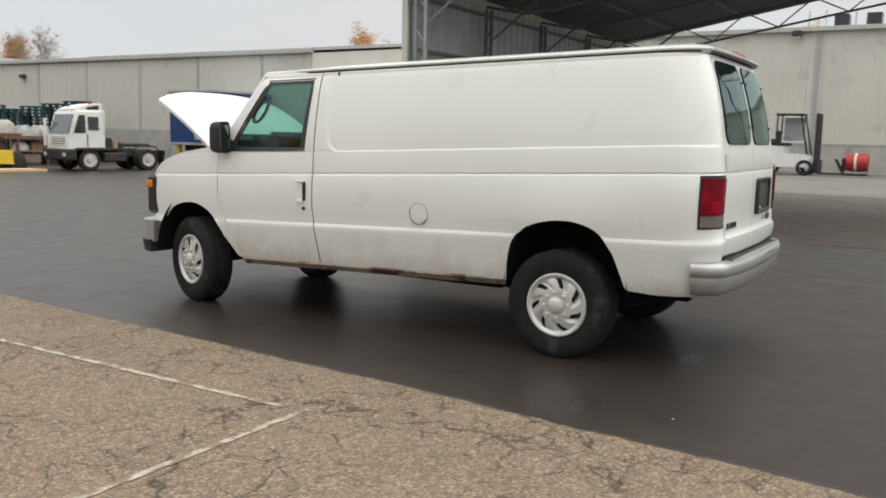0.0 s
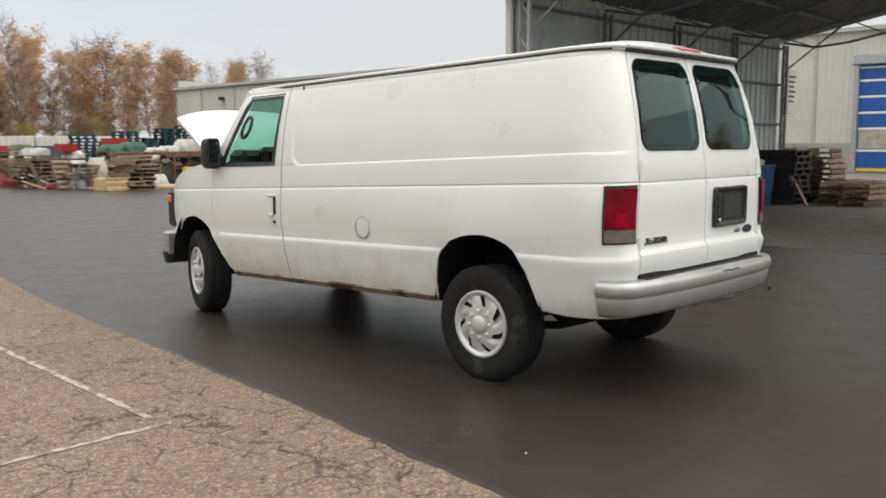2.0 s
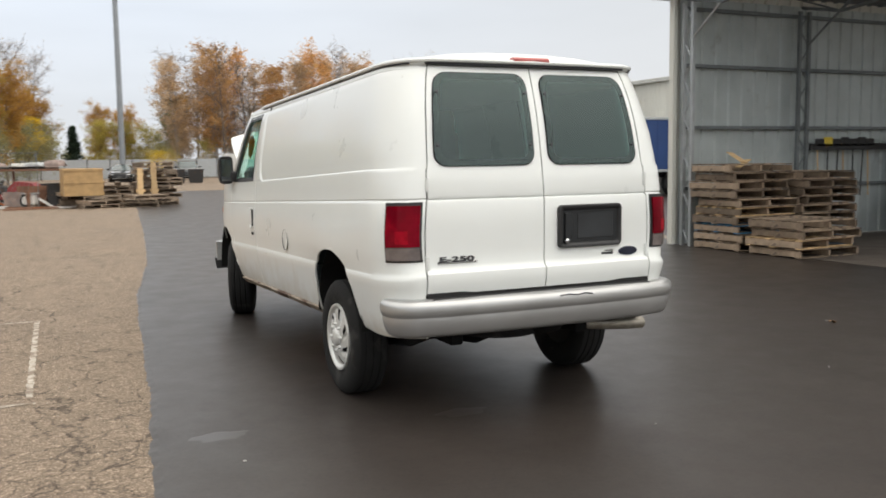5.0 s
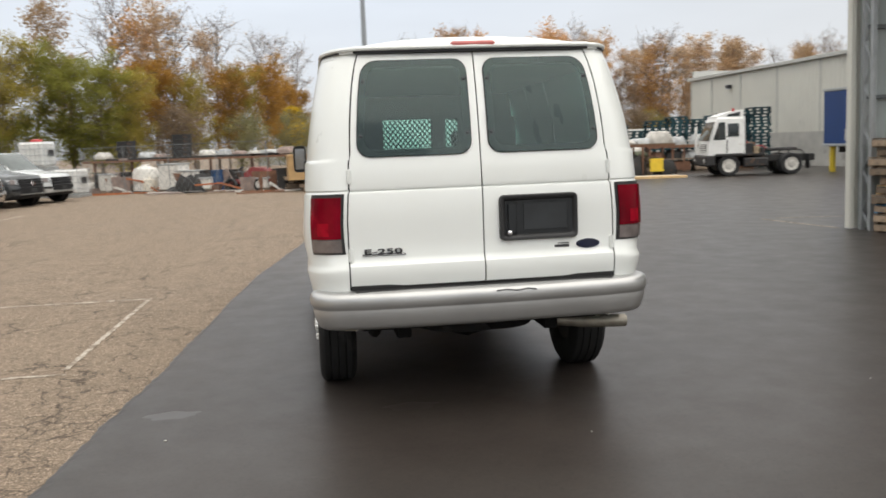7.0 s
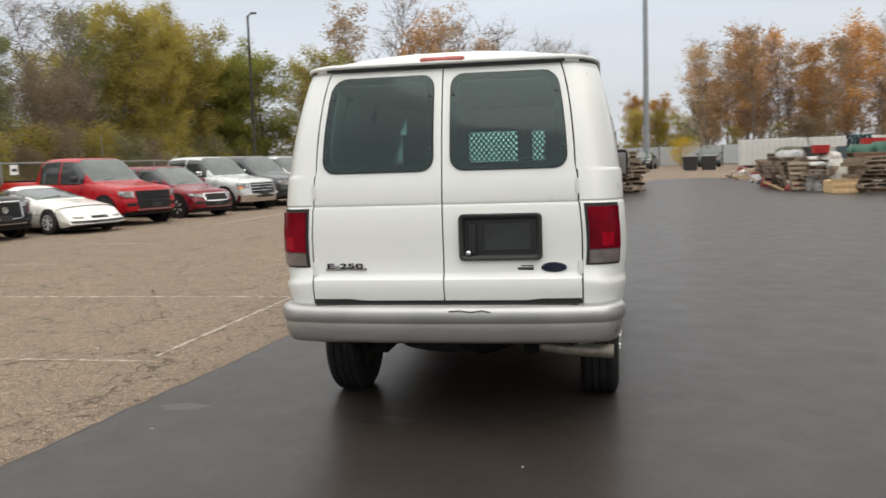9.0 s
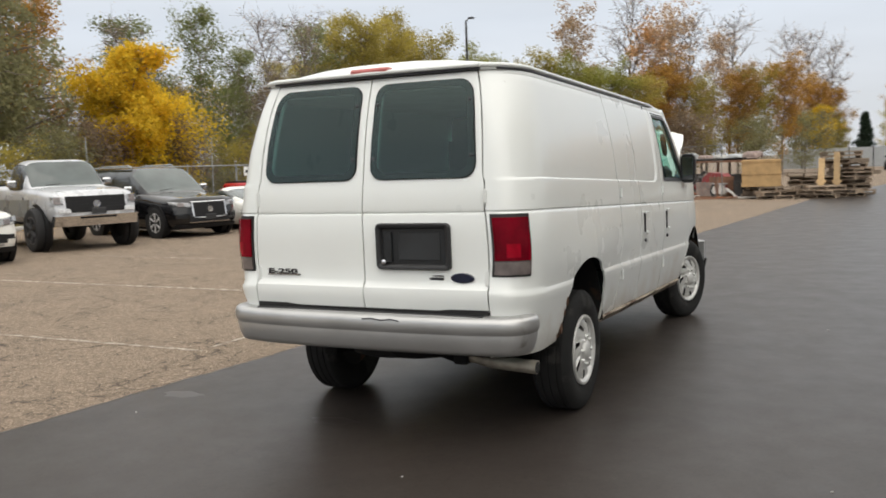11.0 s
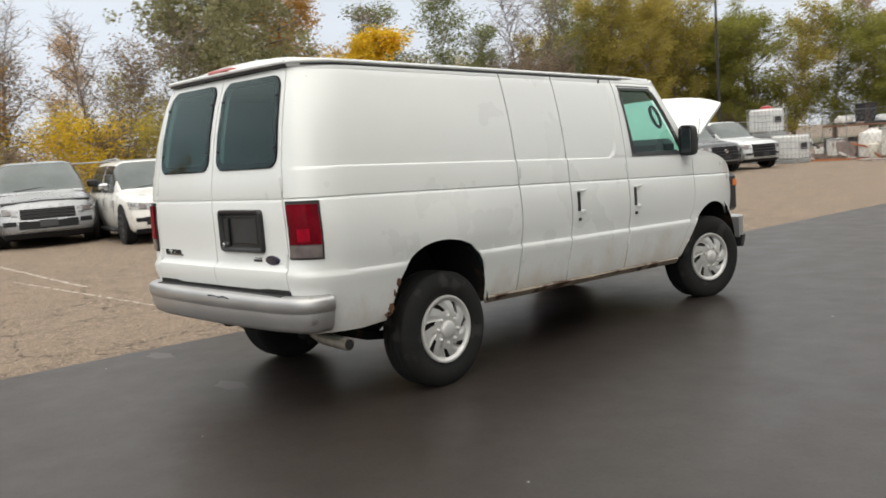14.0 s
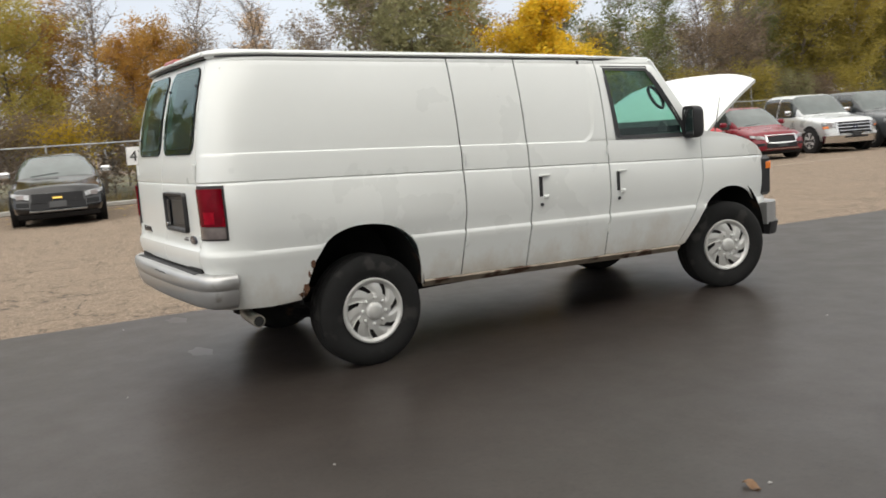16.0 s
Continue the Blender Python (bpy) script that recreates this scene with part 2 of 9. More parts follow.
def part(name, mesh, material, parent, label="", smooth=30.0, weld=False, m=None, solid=0.0):
    """One mesh object under a thing, or at top level when parent is None."""
    me = mesh.data(name, material, smooth, weld, solid) if isinstance(mesh, Mesh) else mesh
    ob = new(name, me)
    if parent is not None:
        ob.parent = parent
    if m is not None:
        ob.matrix_basis = m
    if label:
        ob["label"] = label
    return ob


def thing(name, label, category, m=None, group="", kind=""):
    ob = new(name)
    ob.empty_display_size = 0.2
    if m is not None:
        ob.matrix_basis = m
    return tagged(ob, label, category, group, kind)


def interp(x, pts):
    if x <= pts[0][0]:
        return pts[0][1]
    for (a, p), (b, q) in zip(pts, pts[1:]):
        if x <= b:
            return p + (q - p) * (x - a) / (b - a)
    return pts[-1][1]


def smoothstep(a, b, x):
    t = min(1, max(0, (x - a) / (b - a)))
    return t * t * (3 - 2 * t)

M_white = mat("van_white_paint", (0.755, 0.775, 0.755), 0.30, vary=0.03, scale=1.3, coat=0.55)


def road_dirt(m, colour, top):
    """Dried splashes of road dirt thrown up on the foot of a painted body, in ragged streaks."""
    nt = m.node_tree
    bs = nt.nodes["Principled BSDF"]
    N, Lk = nt.nodes.new, nt.links.new
    tc = N("ShaderNodeTexCoord")
    mp = N("ShaderNodeMapping")
    mp.inputs["Scale"].default_value = (4.0, 4.0, 3.2)
    Lk(tc.outputs["Object"], mp.inputs["Vector"])
    ns = N("ShaderNodeTexNoise")
    ns.inputs["Scale"].default_value, ns.inputs["Detail"].default_value, ns.inputs["Roughness"].default_value = 1.0, 9, 0.68
    Lk(mp.outputs[0], ns.inputs["Vector"])
    sp = N("ShaderNodeSeparateXYZ")
    Lk(tc.outputs["Object"], sp.inputs[0])
    up = N("ShaderNodeMapRange")
    for k, v in (("From Min", 0.46), ("From Max", top), ("To Min", 0.24), ("To Max", -0.30)):
        up.inputs[k].default_value = v
    Lk(sp.outputs["Z"], up.inputs["Value"])
    ad = N("ShaderNodeMath")
    ad.operation = "ADD"
    Lk(ns.outputs[0], ad.inputs[0])
    Lk(up.outputs[0], ad.inputs[1])
    cov = N("ShaderNodeMapRange")
    for k, v in (("From Min", 0.46), ("From Max", 0.80), ("To Min", 0.0), ("To Max", 0.58)):
        cov.inputs[k].default_value = v
    Lk(ad.outputs[0], cov.inputs["Value"])
    mx = N("ShaderNodeMix")
    mx.data_type = "RGBA"
    Lk(cov.outputs[0], mx.inputs[0])
    Lk(bs.inputs["Base Color"].links[0].from_socket, mx.inputs[6])
    mx.inputs[7].default_value = (*colour, 1)
    Lk(mx.outputs[2], bs.inputs["Base Color"])


road_dirt(M_white, (0.52, 0.44, 0.335), 0.92)
M_rustred = mat("rust", (0.11, 0.052, 0.026), 0.85, vary=0.5, scale=25, bump=0.6, bump_scale=90)
M_black = mat("black_plastic", (0.018, 0.018, 0.019), 0.45, vary=0.2, scale=20, bump=0.1, bump_scale=300)
M_pan = mat("dark_plastic_pan", (0.013, 0.015, 0.017), 0.35, vary=0.3, scale=12, bump=0.1, bump_scale=60)
M_panel = mat("grey_plate_panel", (0.026, 0.029, 0.032), 0.32, vary=0.35, scale=5)
M_blackgap = mat("black_seal_and_hollow", (0.012, 0.012, 0.012), 0.8)
M_under = mat("underbody_black", (0.010, 0.010, 0.010), 0.85, vary=0.4, scale=8, spec=0.2, spots=(0.035, 0.022, 0.014), spot_at=0.64, spot_scale=6)
M_tyre = mat("tyre_rubber", (0.013, 0.013, 0.013), 0.85, vary=0.3, scale=9, bump=0.25, bump_scale=90, spec=0.3, spots=(0.034, 0.033, 0.031), spot_at=0.58, spot_scale=6)
M_hub = mat("wheel_cover_silver", (0.62, 0.62, 0.60), 0.38, metal=0.35, vary=0.08, scale=10, spots=(0.4, 0.37, 0.33), spot_at=0.68, spot_scale=12)
M_bumper = mat("silver_bumper_paint", (0.47, 0.47, 0.465), 0.36, metal=0.7, vary=0.08, scale=4, spots=(0.30, 0.29, 0.27), spot_at=0.66, spot_scale=7)
M_chrome = mat("chrome", (0.72, 0.72, 0.73), 0.15, metal=1.0, vary=0.05)
M_red = mat("red_lamp_lens", (0.16, 0.001, 0.009), 0.10, vary=0.45, scale=7, spec=0.2, spots=(0.24, 0.002, 0.012), spot_at=0.55, spot_scale=6)
M_redbright = mat("bright_red_lamp_lens", (0.30, 0.002, 0.014), 0.10, vary=0.35, scale=18, spec=0.2)
M_clear = mat("grey_lamp_lens", (0.15, 0.125, 0.12), 0.15, vary=0.35, scale=14, coat=0.8)
M_amber = mat("amber_lens", (0.75, 0.19, 0.02), 0.2, coat=0.6)
M_headlamp = mat("headlamp_lens", (0.60, 0.61, 0.62), 0.1, vary=0.3, scale=25, coat=1.0)
M_badge = mat("dark_badge", (0.05, 0.05, 0.055), 0.35, metal=0.4)
M_blueoval = mat("dark_blue_badge", (0.006, 0.010, 0.032), 0.25, coat=0.6)
M_seat = mat("grey_cloth", (0.07, 0.07, 0.075), 0.9, vary=0.2, scale=30)
M_pipe = mat("exhaust_steel", (0.36, 0.33, 0.28), 0.5, metal=0.7, vary=0.3, scale=14, spots=(0.2, 0.11, 0.06), spot_at=0.6, spot_scale=8)
G_side = glass("green_tinted_glass", (0.43, 0.65, 0.585))
G_rear = glass("smoked_rear_glass", (0.36, 0.54, 0.52), base=0.055, shine=(0.80, 0.98, 0.96))

M_steel = mat("painted_grey_steel", (0.16, 0.175, 0.18), 0.6, vary=0.15, scale=5, spots=(0.10, 0.08, 0.06), spot_at=0.7, spot_scale=4)
M_galv = mat("galvanised_steel", (0.42, 0.44, 0.45), 0.45, metal=0.6, vary=0.12, scale=6)
M_shedwall = mat("shed_sheeting", (0.45, 0.49, 0.48), 0.55, vary=0.12, scale=2, spots=(0.30, 0.30, 0.28), spot_at=0.66, spot_scale=1.4)
M_shedroof = mat("shed_roof_sheeting", (0.17, 0.185, 0.20), 0.6, vary=0.15, scale=2)
M_cladding = mat("beige_cladding", (0.60, 0.59, 0.53), 0.55, vary=0.06, scale=0.6, spots=(0.52, 0.51, 0.46), spot_at=0.62, spot_scale=0.8)
M_trim = mat("cladding_trim", (0.46, 0.46, 0.43), 0.5, vary=0.1, scale=3)
M_concrete = mat("concrete_base", (0.42, 0.41, 0.38), 0.85, vary=0.15, scale=2, bump=0.2, bump_scale=40, spots=(0.30, 0.29, 0.27), spot_at=0.6, spot_scale=1.2)
M_bluedoor = mat("blue_door_curtain", (0.012, 0.095, 0.36), 0.45, vary=0.1, scale=2)
M_wood = mat("weathered_pallet_wood", (0.27, 0.20, 0.14), 0.85, vary=0.35, scale=9, spots=(0.11, 0.08, 0.06), spot_at=0.55, spot_scale=6, per_object=0.5, bump=0.3, bump_scale=80)
M_woodnew = mat("fresh_pallet_wood", (0.52, 0.36, 0.19), 0.8, vary=0.2, scale=8, per_object=0.25)
M_woodfar = mat("old_pallet_wood", (0.24, 0.185, 0.135), 0.9, vary=0.35, scale=6, island=0.25, per_object=0.35)
M_woodblue = mat("blue_painted_wood", (0.04, 0.16, 0.30), 0.7, vary=0.3, scale=8)
M_cream = mat("cream_bag_plastic", (0.50, 0.48, 0.44), 0.5, vary=0.25, scale=5, island=0.2, bump=1.0, bump_scale=7)
M_wrap = mat("grey_shrink_wrap", (0.38, 0.39, 0.39), 0.35, vary=0.35, scale=6, island=0.2, bump=1.0, bump_scale=8)
M_teal = mat("teal_plastic_crate", (0.009, 0.050, 0.062), 0.55, vary=0.3, scale=8, per_object=0.4)
M_green = mat("green_tarp", (0.03, 0.10, 0.07), 0.6, vary=0.25, scale=5)
M_orange = mat("orange_rack_steel", (0.36, 0.12, 0.045), 0.6, vary=0.25, scale=6)
M_yellow = mat("yellow_plastic", (0.72, 0.52, 0.04), 0.5, vary=0.12, scale=5)
M_redpl = mat("red_plastic", (0.42, 0.03, 0.03), 0.4, vary=0.15, scale=5)
M_blue = mat("blue_plastic", (0.012, 0.055, 0.15), 0.45, vary=0.15, scale=5)
M_greybin = mat("grey_bin_plastic", (0.075, 0.095, 0.11), 0.6, vary=0.15, scale=6)
M_cab = mat("dark_grey_cabinet", (0.030, 0.040, 0.043), 0.55, vary=0.15, scale=5)
M_cabwhite = mat("pale_board", (0.44, 0.45, 0.43), 0.6, vary=0.1, scale=4)
M_truckwhite = mat("white_truck_paint", (0.74, 0.74, 0.72), 0.4, vary=0.08, scale=3, spots=(0.5, 0.46, 0.4), spot_at=0.66, spot_scale=3)
M_chassis = mat("chassis_black", (0.025, 0.024, 0.024), 0.7, vary=0.4, scale=7, spots=(0.09, 0.05, 0.03), spot_at=0.62, spot_scale=4)
M_trailerblue = mat("blue_trailer_sheet", (0.012, 0.045, 0.16), 0.45, vary=0.1, scale=1.5)
M_signwhite = mat("white_sign", (0.80, 0.80, 0.78), 0.5)
M_ink = mat("black_ink", (0.01, 0.01, 0.01), 0.6)
M_redink = mat("red_ink", (0.6, 0.03, 0.04), 0.5)
M_bark = mat("bark", (0.17, 0.14, 0.115), 0.95, vary=0.3, scale=6, bump=0.6, bump_scale=20)
M_barkpale = mat("pale_bark", (0.34, 0.30, 0.26), 0.95, vary=0.3, scale=6)


def leaf_mat(name, col, vary=0.22):
    """Leaf that lets part of the light through."""
    m = mat(name, col, 0.7, vary=0.2, scale=0.35, island=vary, per_object=0.18, spec=0.25)
    nt = m.node_tree
    bs = nt.nodes["Principled BSDF"]
    tl = nt.nodes.new("ShaderNodeBsdfTranslucent")
    nt.links.new(bs.inputs["Base Color"].links[0].from_socket, tl.inputs["Color"])
    mx = nt.nodes.new("ShaderNodeMixShader")
    mx.inputs[0].default_value = 0.5
    nt.links.new(bs.outputs[0], mx.inputs[1])
    nt.links.new(tl.outputs[0], mx.inputs[2])
    nt.links.new(mx.outputs[0], nt.nodes["Material Output"].inputs["Surface"])
    return m


L_orange = leaf_mat("rust_orange_leaves", (0.58, 0.34, 0.14))
L_brown = leaf_mat("brown_leaves", (0.50, 0.355, 0.215))
L_yellow = leaf_mat("bright_yellow_leaves", (0.64, 0.45, 0.035))
L_green = leaf_mat("green_leaves", (0.25, 0.25, 0.055))
L_olive = leaf_mat("olive_yellow_leaves", (0.40, 0.33, 0.08))
L_willow = leaf_mat("grey_green_leaves", (0.25, 0.24, 0.125))
L_deep = leaf_mat("deep_green_leaves", (0.20, 0.22, 0.09))
L_thicket = leaf_mat("dull_brown_leaves", (0.27, 0.205, 0.14))
L_dark = leaf_mat("conifer_needles", (0.03, 0.05, 0.03))
L_grass = leaf_mat("dry_grass", (0.28, 0.22, 0.10))


def ground_mat(name, base, dark, pale, cracks, wet):
    m = bpy.data.materials.new(name)
    m.use_nodes = True
    nt = m.node_tree
    bs = nt.nodes["Principled BSDF"]
    N, Lk = nt.nodes.new, nt.links.new
    tc = N("ShaderNodeTexCoord")

    def noise_at(scale, detail=6, rough=0.55):
        n = N("ShaderNodeTexNoise")
        n.inputs["Scale"].default_value, n.inputs["Detail"].default_value, n.inputs["Roughness"].default_value = scale, detail, rough
        Lk(tc.outputs["Object"], n.inputs["Vector"])
        return n

    def ramp(src, a, b, lo, hi):
        r = N("ShaderNodeMapRange")
        for k, v in (("From Min", a), ("From Max", b), ("To Min", lo), ("To Max", hi)):
            r.inputs[k].default_value = v
        Lk(src, r.inputs["Value"])
        return r.outputs[0]

    def mix(fac, a, b, blend="MIX"):
        x = N("ShaderNodeMix")
        x.data_type, x.blend_type = "RGBA", blend
        if isinstance(fac, float):
            x.inputs[0].default_value = fac
        else:
            Lk(fac, x.inputs[0])
        for k, s in ((6, a), (7, b)):
            if isinstance(s, tuple):
                x.inputs[k].default_value = (*s, 1)
            else:
                Lk(s, x.inputs[k])
        return x.outputs[2]

    big, mid, fine = noise_at(0.35, 5), noise_at(2.2, 6), noise_at(60 if cracks else 40, 4, 0.8)
    c = mix(ramp(mid.outputs[0], 0.35, 0.7, 0.0, 1.0), base, dark)
    c = mix(ramp(big.outputs[0], 0.42, 0.68, 0.0, 0.6), c, pale)
    height = fine.outputs[0]
    if cracks:
        lumps = noise_at(17, 5, 0.7)
        c = mix(ramp(lumps.outputs[0], 0.50, 0.36, 0.0, 0.55), c, tuple(v * 0.66 for v in dark))
        c = mix(ramp(lumps.outputs[0], 0.54, 0.70, 0.0, 0.8), c, tuple(min(1, v * 1.45) for v in pale))
        both = N("ShaderNodeMath")
        both.operation = "MULTIPLY_ADD"
        Lk(lumps.outputs[0], both.inputs[0])
        both.inputs[1].default_value = 1.6
        Lk(fine.outputs[0], both.inputs[2])
        height = both.outputs[0]
    c = mix(ramp(fine.outputs[0], 0.56, 0.68, 0.0, 0.85 if cracks else 0.3), c, tuple(min(1, v * (2.1 if cracks else 1.8)) for v in pale))
    c = mix(ramp(fine.outputs[0], 0.46, 0.33, 0.0, 0.75), c, tuple(v * 0.4 for v in dark))
    if cracks:
        for scale, hi in ((75, 0.84), (130, 0.80)):
            chips = N("ShaderNodeTexVoronoi")
            chips.inputs["Scale"].default_value = scale
            Lk(tc.outputs["Object"], chips.inputs["Vector"])
            tone = N("ShaderNodeSeparateColor")
            Lk(chips.outputs["Color"], tone.inputs[0])
            c = mix(ramp(tone.outputs[0], hi, hi + 0.08, 0.0, 0.42), c, tuple(min(1, v * 2.3) for v in pale))
            c = mix(ramp(tone.outputs[0], 0.22, 0.12, 0.0, 0.26), c, tuple(v * 0.45 for v in dark))
        warp = N("ShaderNodeMix")
        warp.data_type, warp.blend_type = "RGBA", "ADD"
        warp.inputs[0].default_value = 0.22
        Lk(tc.outputs["Object"], warp.inputs[6])
        Lk(noise_at(6.0, 4).outputs[1], warp.inputs[7])
        for k, (scale, width, strength) in enumerate(((3.0, 0.030, 0.82), (0.55, 0.009, 0.9), (6.4, 0.040, 0.40))):
            vo = N("ShaderNodeTexVoronoi")
            vo.feature = "DISTANCE_TO_EDGE"
            vo.inputs["Scale"].default_value = scale
            Lk(warp.outputs[2], vo.inputs["Vector"])
            gate = N("ShaderNodeMath")
            gate.operation = "MULTIPLY"
            Lk(ramp(vo.outputs["Distance"], 0.0, width, strength, 0.0), gate.inputs[0])
            Lk(ramp(noise_at(1.7 + 0.9 * k, 4).outputs[0], 0.41, 0.54, 0.0, 1.0), gate.inputs[1])
            c = mix(gate.outputs[0], c, tuple(v * 0.22 for v in dark))
    Lk(c, bs.inputs["Base Color"])
    Lk(ramp((big if cracks else noise_at(2.6, 6, 0.65)).outputs[0], 0.35, 0.65, wet[0], wet[1]), bs.inputs["Roughness"])
    bs.inputs["Specular IOR Level"].default_value = wet[2]
    bp = N("ShaderNodeBump")
    bp.inputs["Strength"].default_value, bp.inputs["Distance"].default_value = (0.6 if cracks else 0.1), 0.010 if cracks else 0.004
    Lk(height, bp.inputs["Height"])
    Lk(bp.outputs[0], bs.inputs["Normal"])
    return m


M_old = ground_mat("old_asphalt", (0.203, 0.154, 0.111), (0.150, 0.112, 0.080), (0.222, 0.173, 0.129), True, (0.8, 0.95, 0.3))
M_new = ground_mat("new_asphalt", (0.0342, 0.0276, 0.0237), (0.0272, 0.0219, 0.0189), (0.0422, 0.0341, 0.0293), False, (0.44, 0.54, 0.28))
bs_ = M_new.node_tree.nodes["Principled BSDF"]
bs_.inputs["Coat Weight"].default_value, bs_.inputs["Coat Roughness"].default_value, bs_.inputs["Coat IOR"].default_value = 0.42, 0.28, 1.18
M_apron = ground_mat("worn_concrete_apron", (0.17, 0.16, 0.15), (0.13, 0.12, 0.115), (0.22, 0.21, 0.2), False, (0.6, 0.85, 0.4))


M_shedfloor = ground_mat("dusty_shed_floor", (0.105, 0.088, 0.074), (0.080, 0.067, 0.056), (0.150, 0.128, 0.108), False, (0.62, 0.85, 0.35))


def paint_mat():
    m = mat("worn_white_road_paint", (0.40, 0.35, 0.29), 0.85, vary=0.35, scale=22, spots=(0.205, 0.16, 0.118), spot_at=0.47, spot_scale=9)
    return m


M_paint = paint_mat()

# ---- the van ----
M_mirrorglass = mat("mirror_glass", (0.30, 0.32, 0.33), 0.06, metal=1.0, vary=0.05)
M_gasket = mat("rubber_gasket", (0.010, 0.010, 0.011), 0.75, spec=0.2)
M_sill = mat("dirty_sill_paint", (0.27, 0.225, 0.175), 0.75, vary=0.35, scale=6, spots=(0.075, 0.038, 0.022), spot_at=0.53, spot_scale=5, bump=0.3, bump_scale=50)
M_loadfloor = mat("ribbed_load_floor", (0.25, 0.25, 0.24), 0.7, vary=0.2, scale=5)
M_lining = mat("pale_roof_lining", (0.55, 0.55, 0.52), 0.9, vary=0.1, scale=4)
RAKE = 0.029
SIDE = [(0.50, 0.925), (0.54, 0.942), (0.62, 0.962), (0.74, 0.982), (0.80, 0.993), (0.835, 0.999), (0.850, 0.997), (0.866, 0.987), (0.885, 0.987), (0.96, 0.998), (1.00, 1.001), (1.05, 1.003), (1.10, 1.004),
        (1.245, 0.996), (1.257, 0.992), (1.265, 0.985), (1.273, 0.991), (1.42, 0.983), (1.436, 0.979), (1.443, 0.971), (1.52, 0.963), (1.66, 0.945),
        (1.80, 0.920), (1.92, 0.894), (2.00, 0.874), (2.030, 0.8650), (2.036, 0.8605), (2.042, 0.8615), (2.052, 0.8580), (2.078, 0.848)]
REAR = [(0.50, -1.02), (0.74, -1.082), (0.80, -1.098), (0.845, -1.103), (0.872, -1.099), (0.892, -1.081), (0.915, -1.074), (1.0, -1.075), (1.269, -1.077), (1.282, -1.073), (1.290, -1.064), (1.298, -1.071), (1.315, -1.074), (1.44, -1.055), (1.70, -1.01), (1.90, -0.955), (2.045, -0.90), (2.078, -0.887)]
LEVELS = [z for z, _ in SIDE]
CORNER, CORNER_Y = 0.19, 0.33


def line_shift(y, z):
    """The pressed lines of the flank climb a little more towards the rear than the sills do."""
    return 0.011 * (1.85 - y) * smoothstep(0.9, 1.2, z) * smoothstep(1.75, 1.55, z)


def press_edge(z):
    """Front edge of the long pressed panel, with its rounded lower corner."""
    c = min(1.0, max(0.0, (z - 1.44) / 0.13))
    return 1.85 + 0.12 * math.sqrt(1 - (1 - c) ** 2) + 0.045 * smoothstep(1.56, 1.95, z)


def half_width(y, z):
    w = interp(z - line_shift(y, z), SIDE)
    if z > 1.40 and y > 1.8:  # flush again in front of the pressed panel
        e = press_edge(z)
        w += 0.010 * smoothstep(e - 0.004, e + 0.014, y) * smoothstep(1.435, 1.447, z - line_shift(y, z)) * smoothstep(2.04, 1.98, z)
    if z < 1.2:  # swelling over the rear wheel
        w += 0.021 * math.exp(-((y + 0.02) / 0.60) ** 2) * smoothstep(1.25, 1.0, z) * smoothstep(0.8, 0.95, z)
    if y > 3.2:
        w -= 0.15 * ((y - 3.2) / 0.88) ** 2.4
    return w


def seam_in(z):
    """How far inside the flank the rear doors' outer joint runs."""
    return 0.238 - 0.044 * smoothstep(1.35, 2.02, z)


def seam_x(z):
    """Half the width between the rear doors' outer joints: upright below the waist, leaning in above."""
    z = max(z, 1.12)
    return half_width(interp(z, REAR) + CORNER_Y, z) - seam_in(z)


def bend(z):
    """The doors' joints lean back at the foot."""
    return 0.045 * smoothstep(1.05, 0.50, z)


def bw(x, y, z):
    return (x, y, z - RAKE * y)


def shell(s, z, off=0.0):
    """A point of the van's rear and side: s 0..1 across the rear, 1..2 round the corner, then 2 + metres along the side."""
    yr = interp(z, REAR)
    w = half_width(yr + CORNER_Y, z)
    if s <= 1:
        x = s * (w - CORNER)
        return bw(x, yr + 0.018 * (x / 0.8) ** 2 - off, z)
    crown = 0.018 * ((w - CORNER) / 0.8) ** 2
    if s <= 2:
        a = (s - 1) * math.pi / 2
        return bw(w - CORNER + (CORNER + off) * math.sin(a), yr + crown * (2 - s) + CORNER_Y - (CORNER_Y + off) * math.cos(a), z)
    y = yr + CORNER_Y + s - 2
    return bw(half_width(y, z) + off, y, z)


def rear_x(x, z, off=0.0):
    """A point of the rear face at the width x, either side."""
    w = half_width(interp(z, REAR) + CORNER_Y, z)
    p = shell(abs(x) / (w - CORNER), z, off)
    return (math.copysign(p[0], x) if x else 0.0, p[1], p[2])


def arch(y):
    """Lower edge of the body, with both wheel openings."""
    low = max(0.515, interp(y, [(-0.497, 0.515), (-0.487, 0.54), (-0.45, 0.655), (-0.41, 0.76), (-0.34, 0.866), (-0.28, 0.917), (-0.20, 0.953), (-0.10, 0.972), (0.0, 0.971), (0.10, 0.957),
                                (0.21, 0.922), (0.30, 0.855), (0.345, 0.785), (0.375, 0.66), (0.388, 0.515)]))
    d = y - 3.44
    if -0.525 < d <= 0:
        low = interp(d, [(-0.525, 0.515), (-0.48, 0.57), (-0.44, 0.62), (-0.39, 0.69), (-0.33, 0.77), (-0.28, 0.84), (-0.22, 0.905), (-0.15, 0.955), (-0.07, 0.987), (0.0, 1.0)])
    elif 0 < d < 0.5:
        low = max(low, 0.59 + 0.41 * (1 - (d / 0.52) ** 2.3) ** (1 / 2.1))
    return low


def fender_top(y):
    return interp(y, [(2.9, 1.495), (3.15, 1.485), (3.35, 1.465), (3.6, 1.430), (3.8, 1.385), (3.95, 1.335), (4.04, 1.28), (4.09, 1.21)])


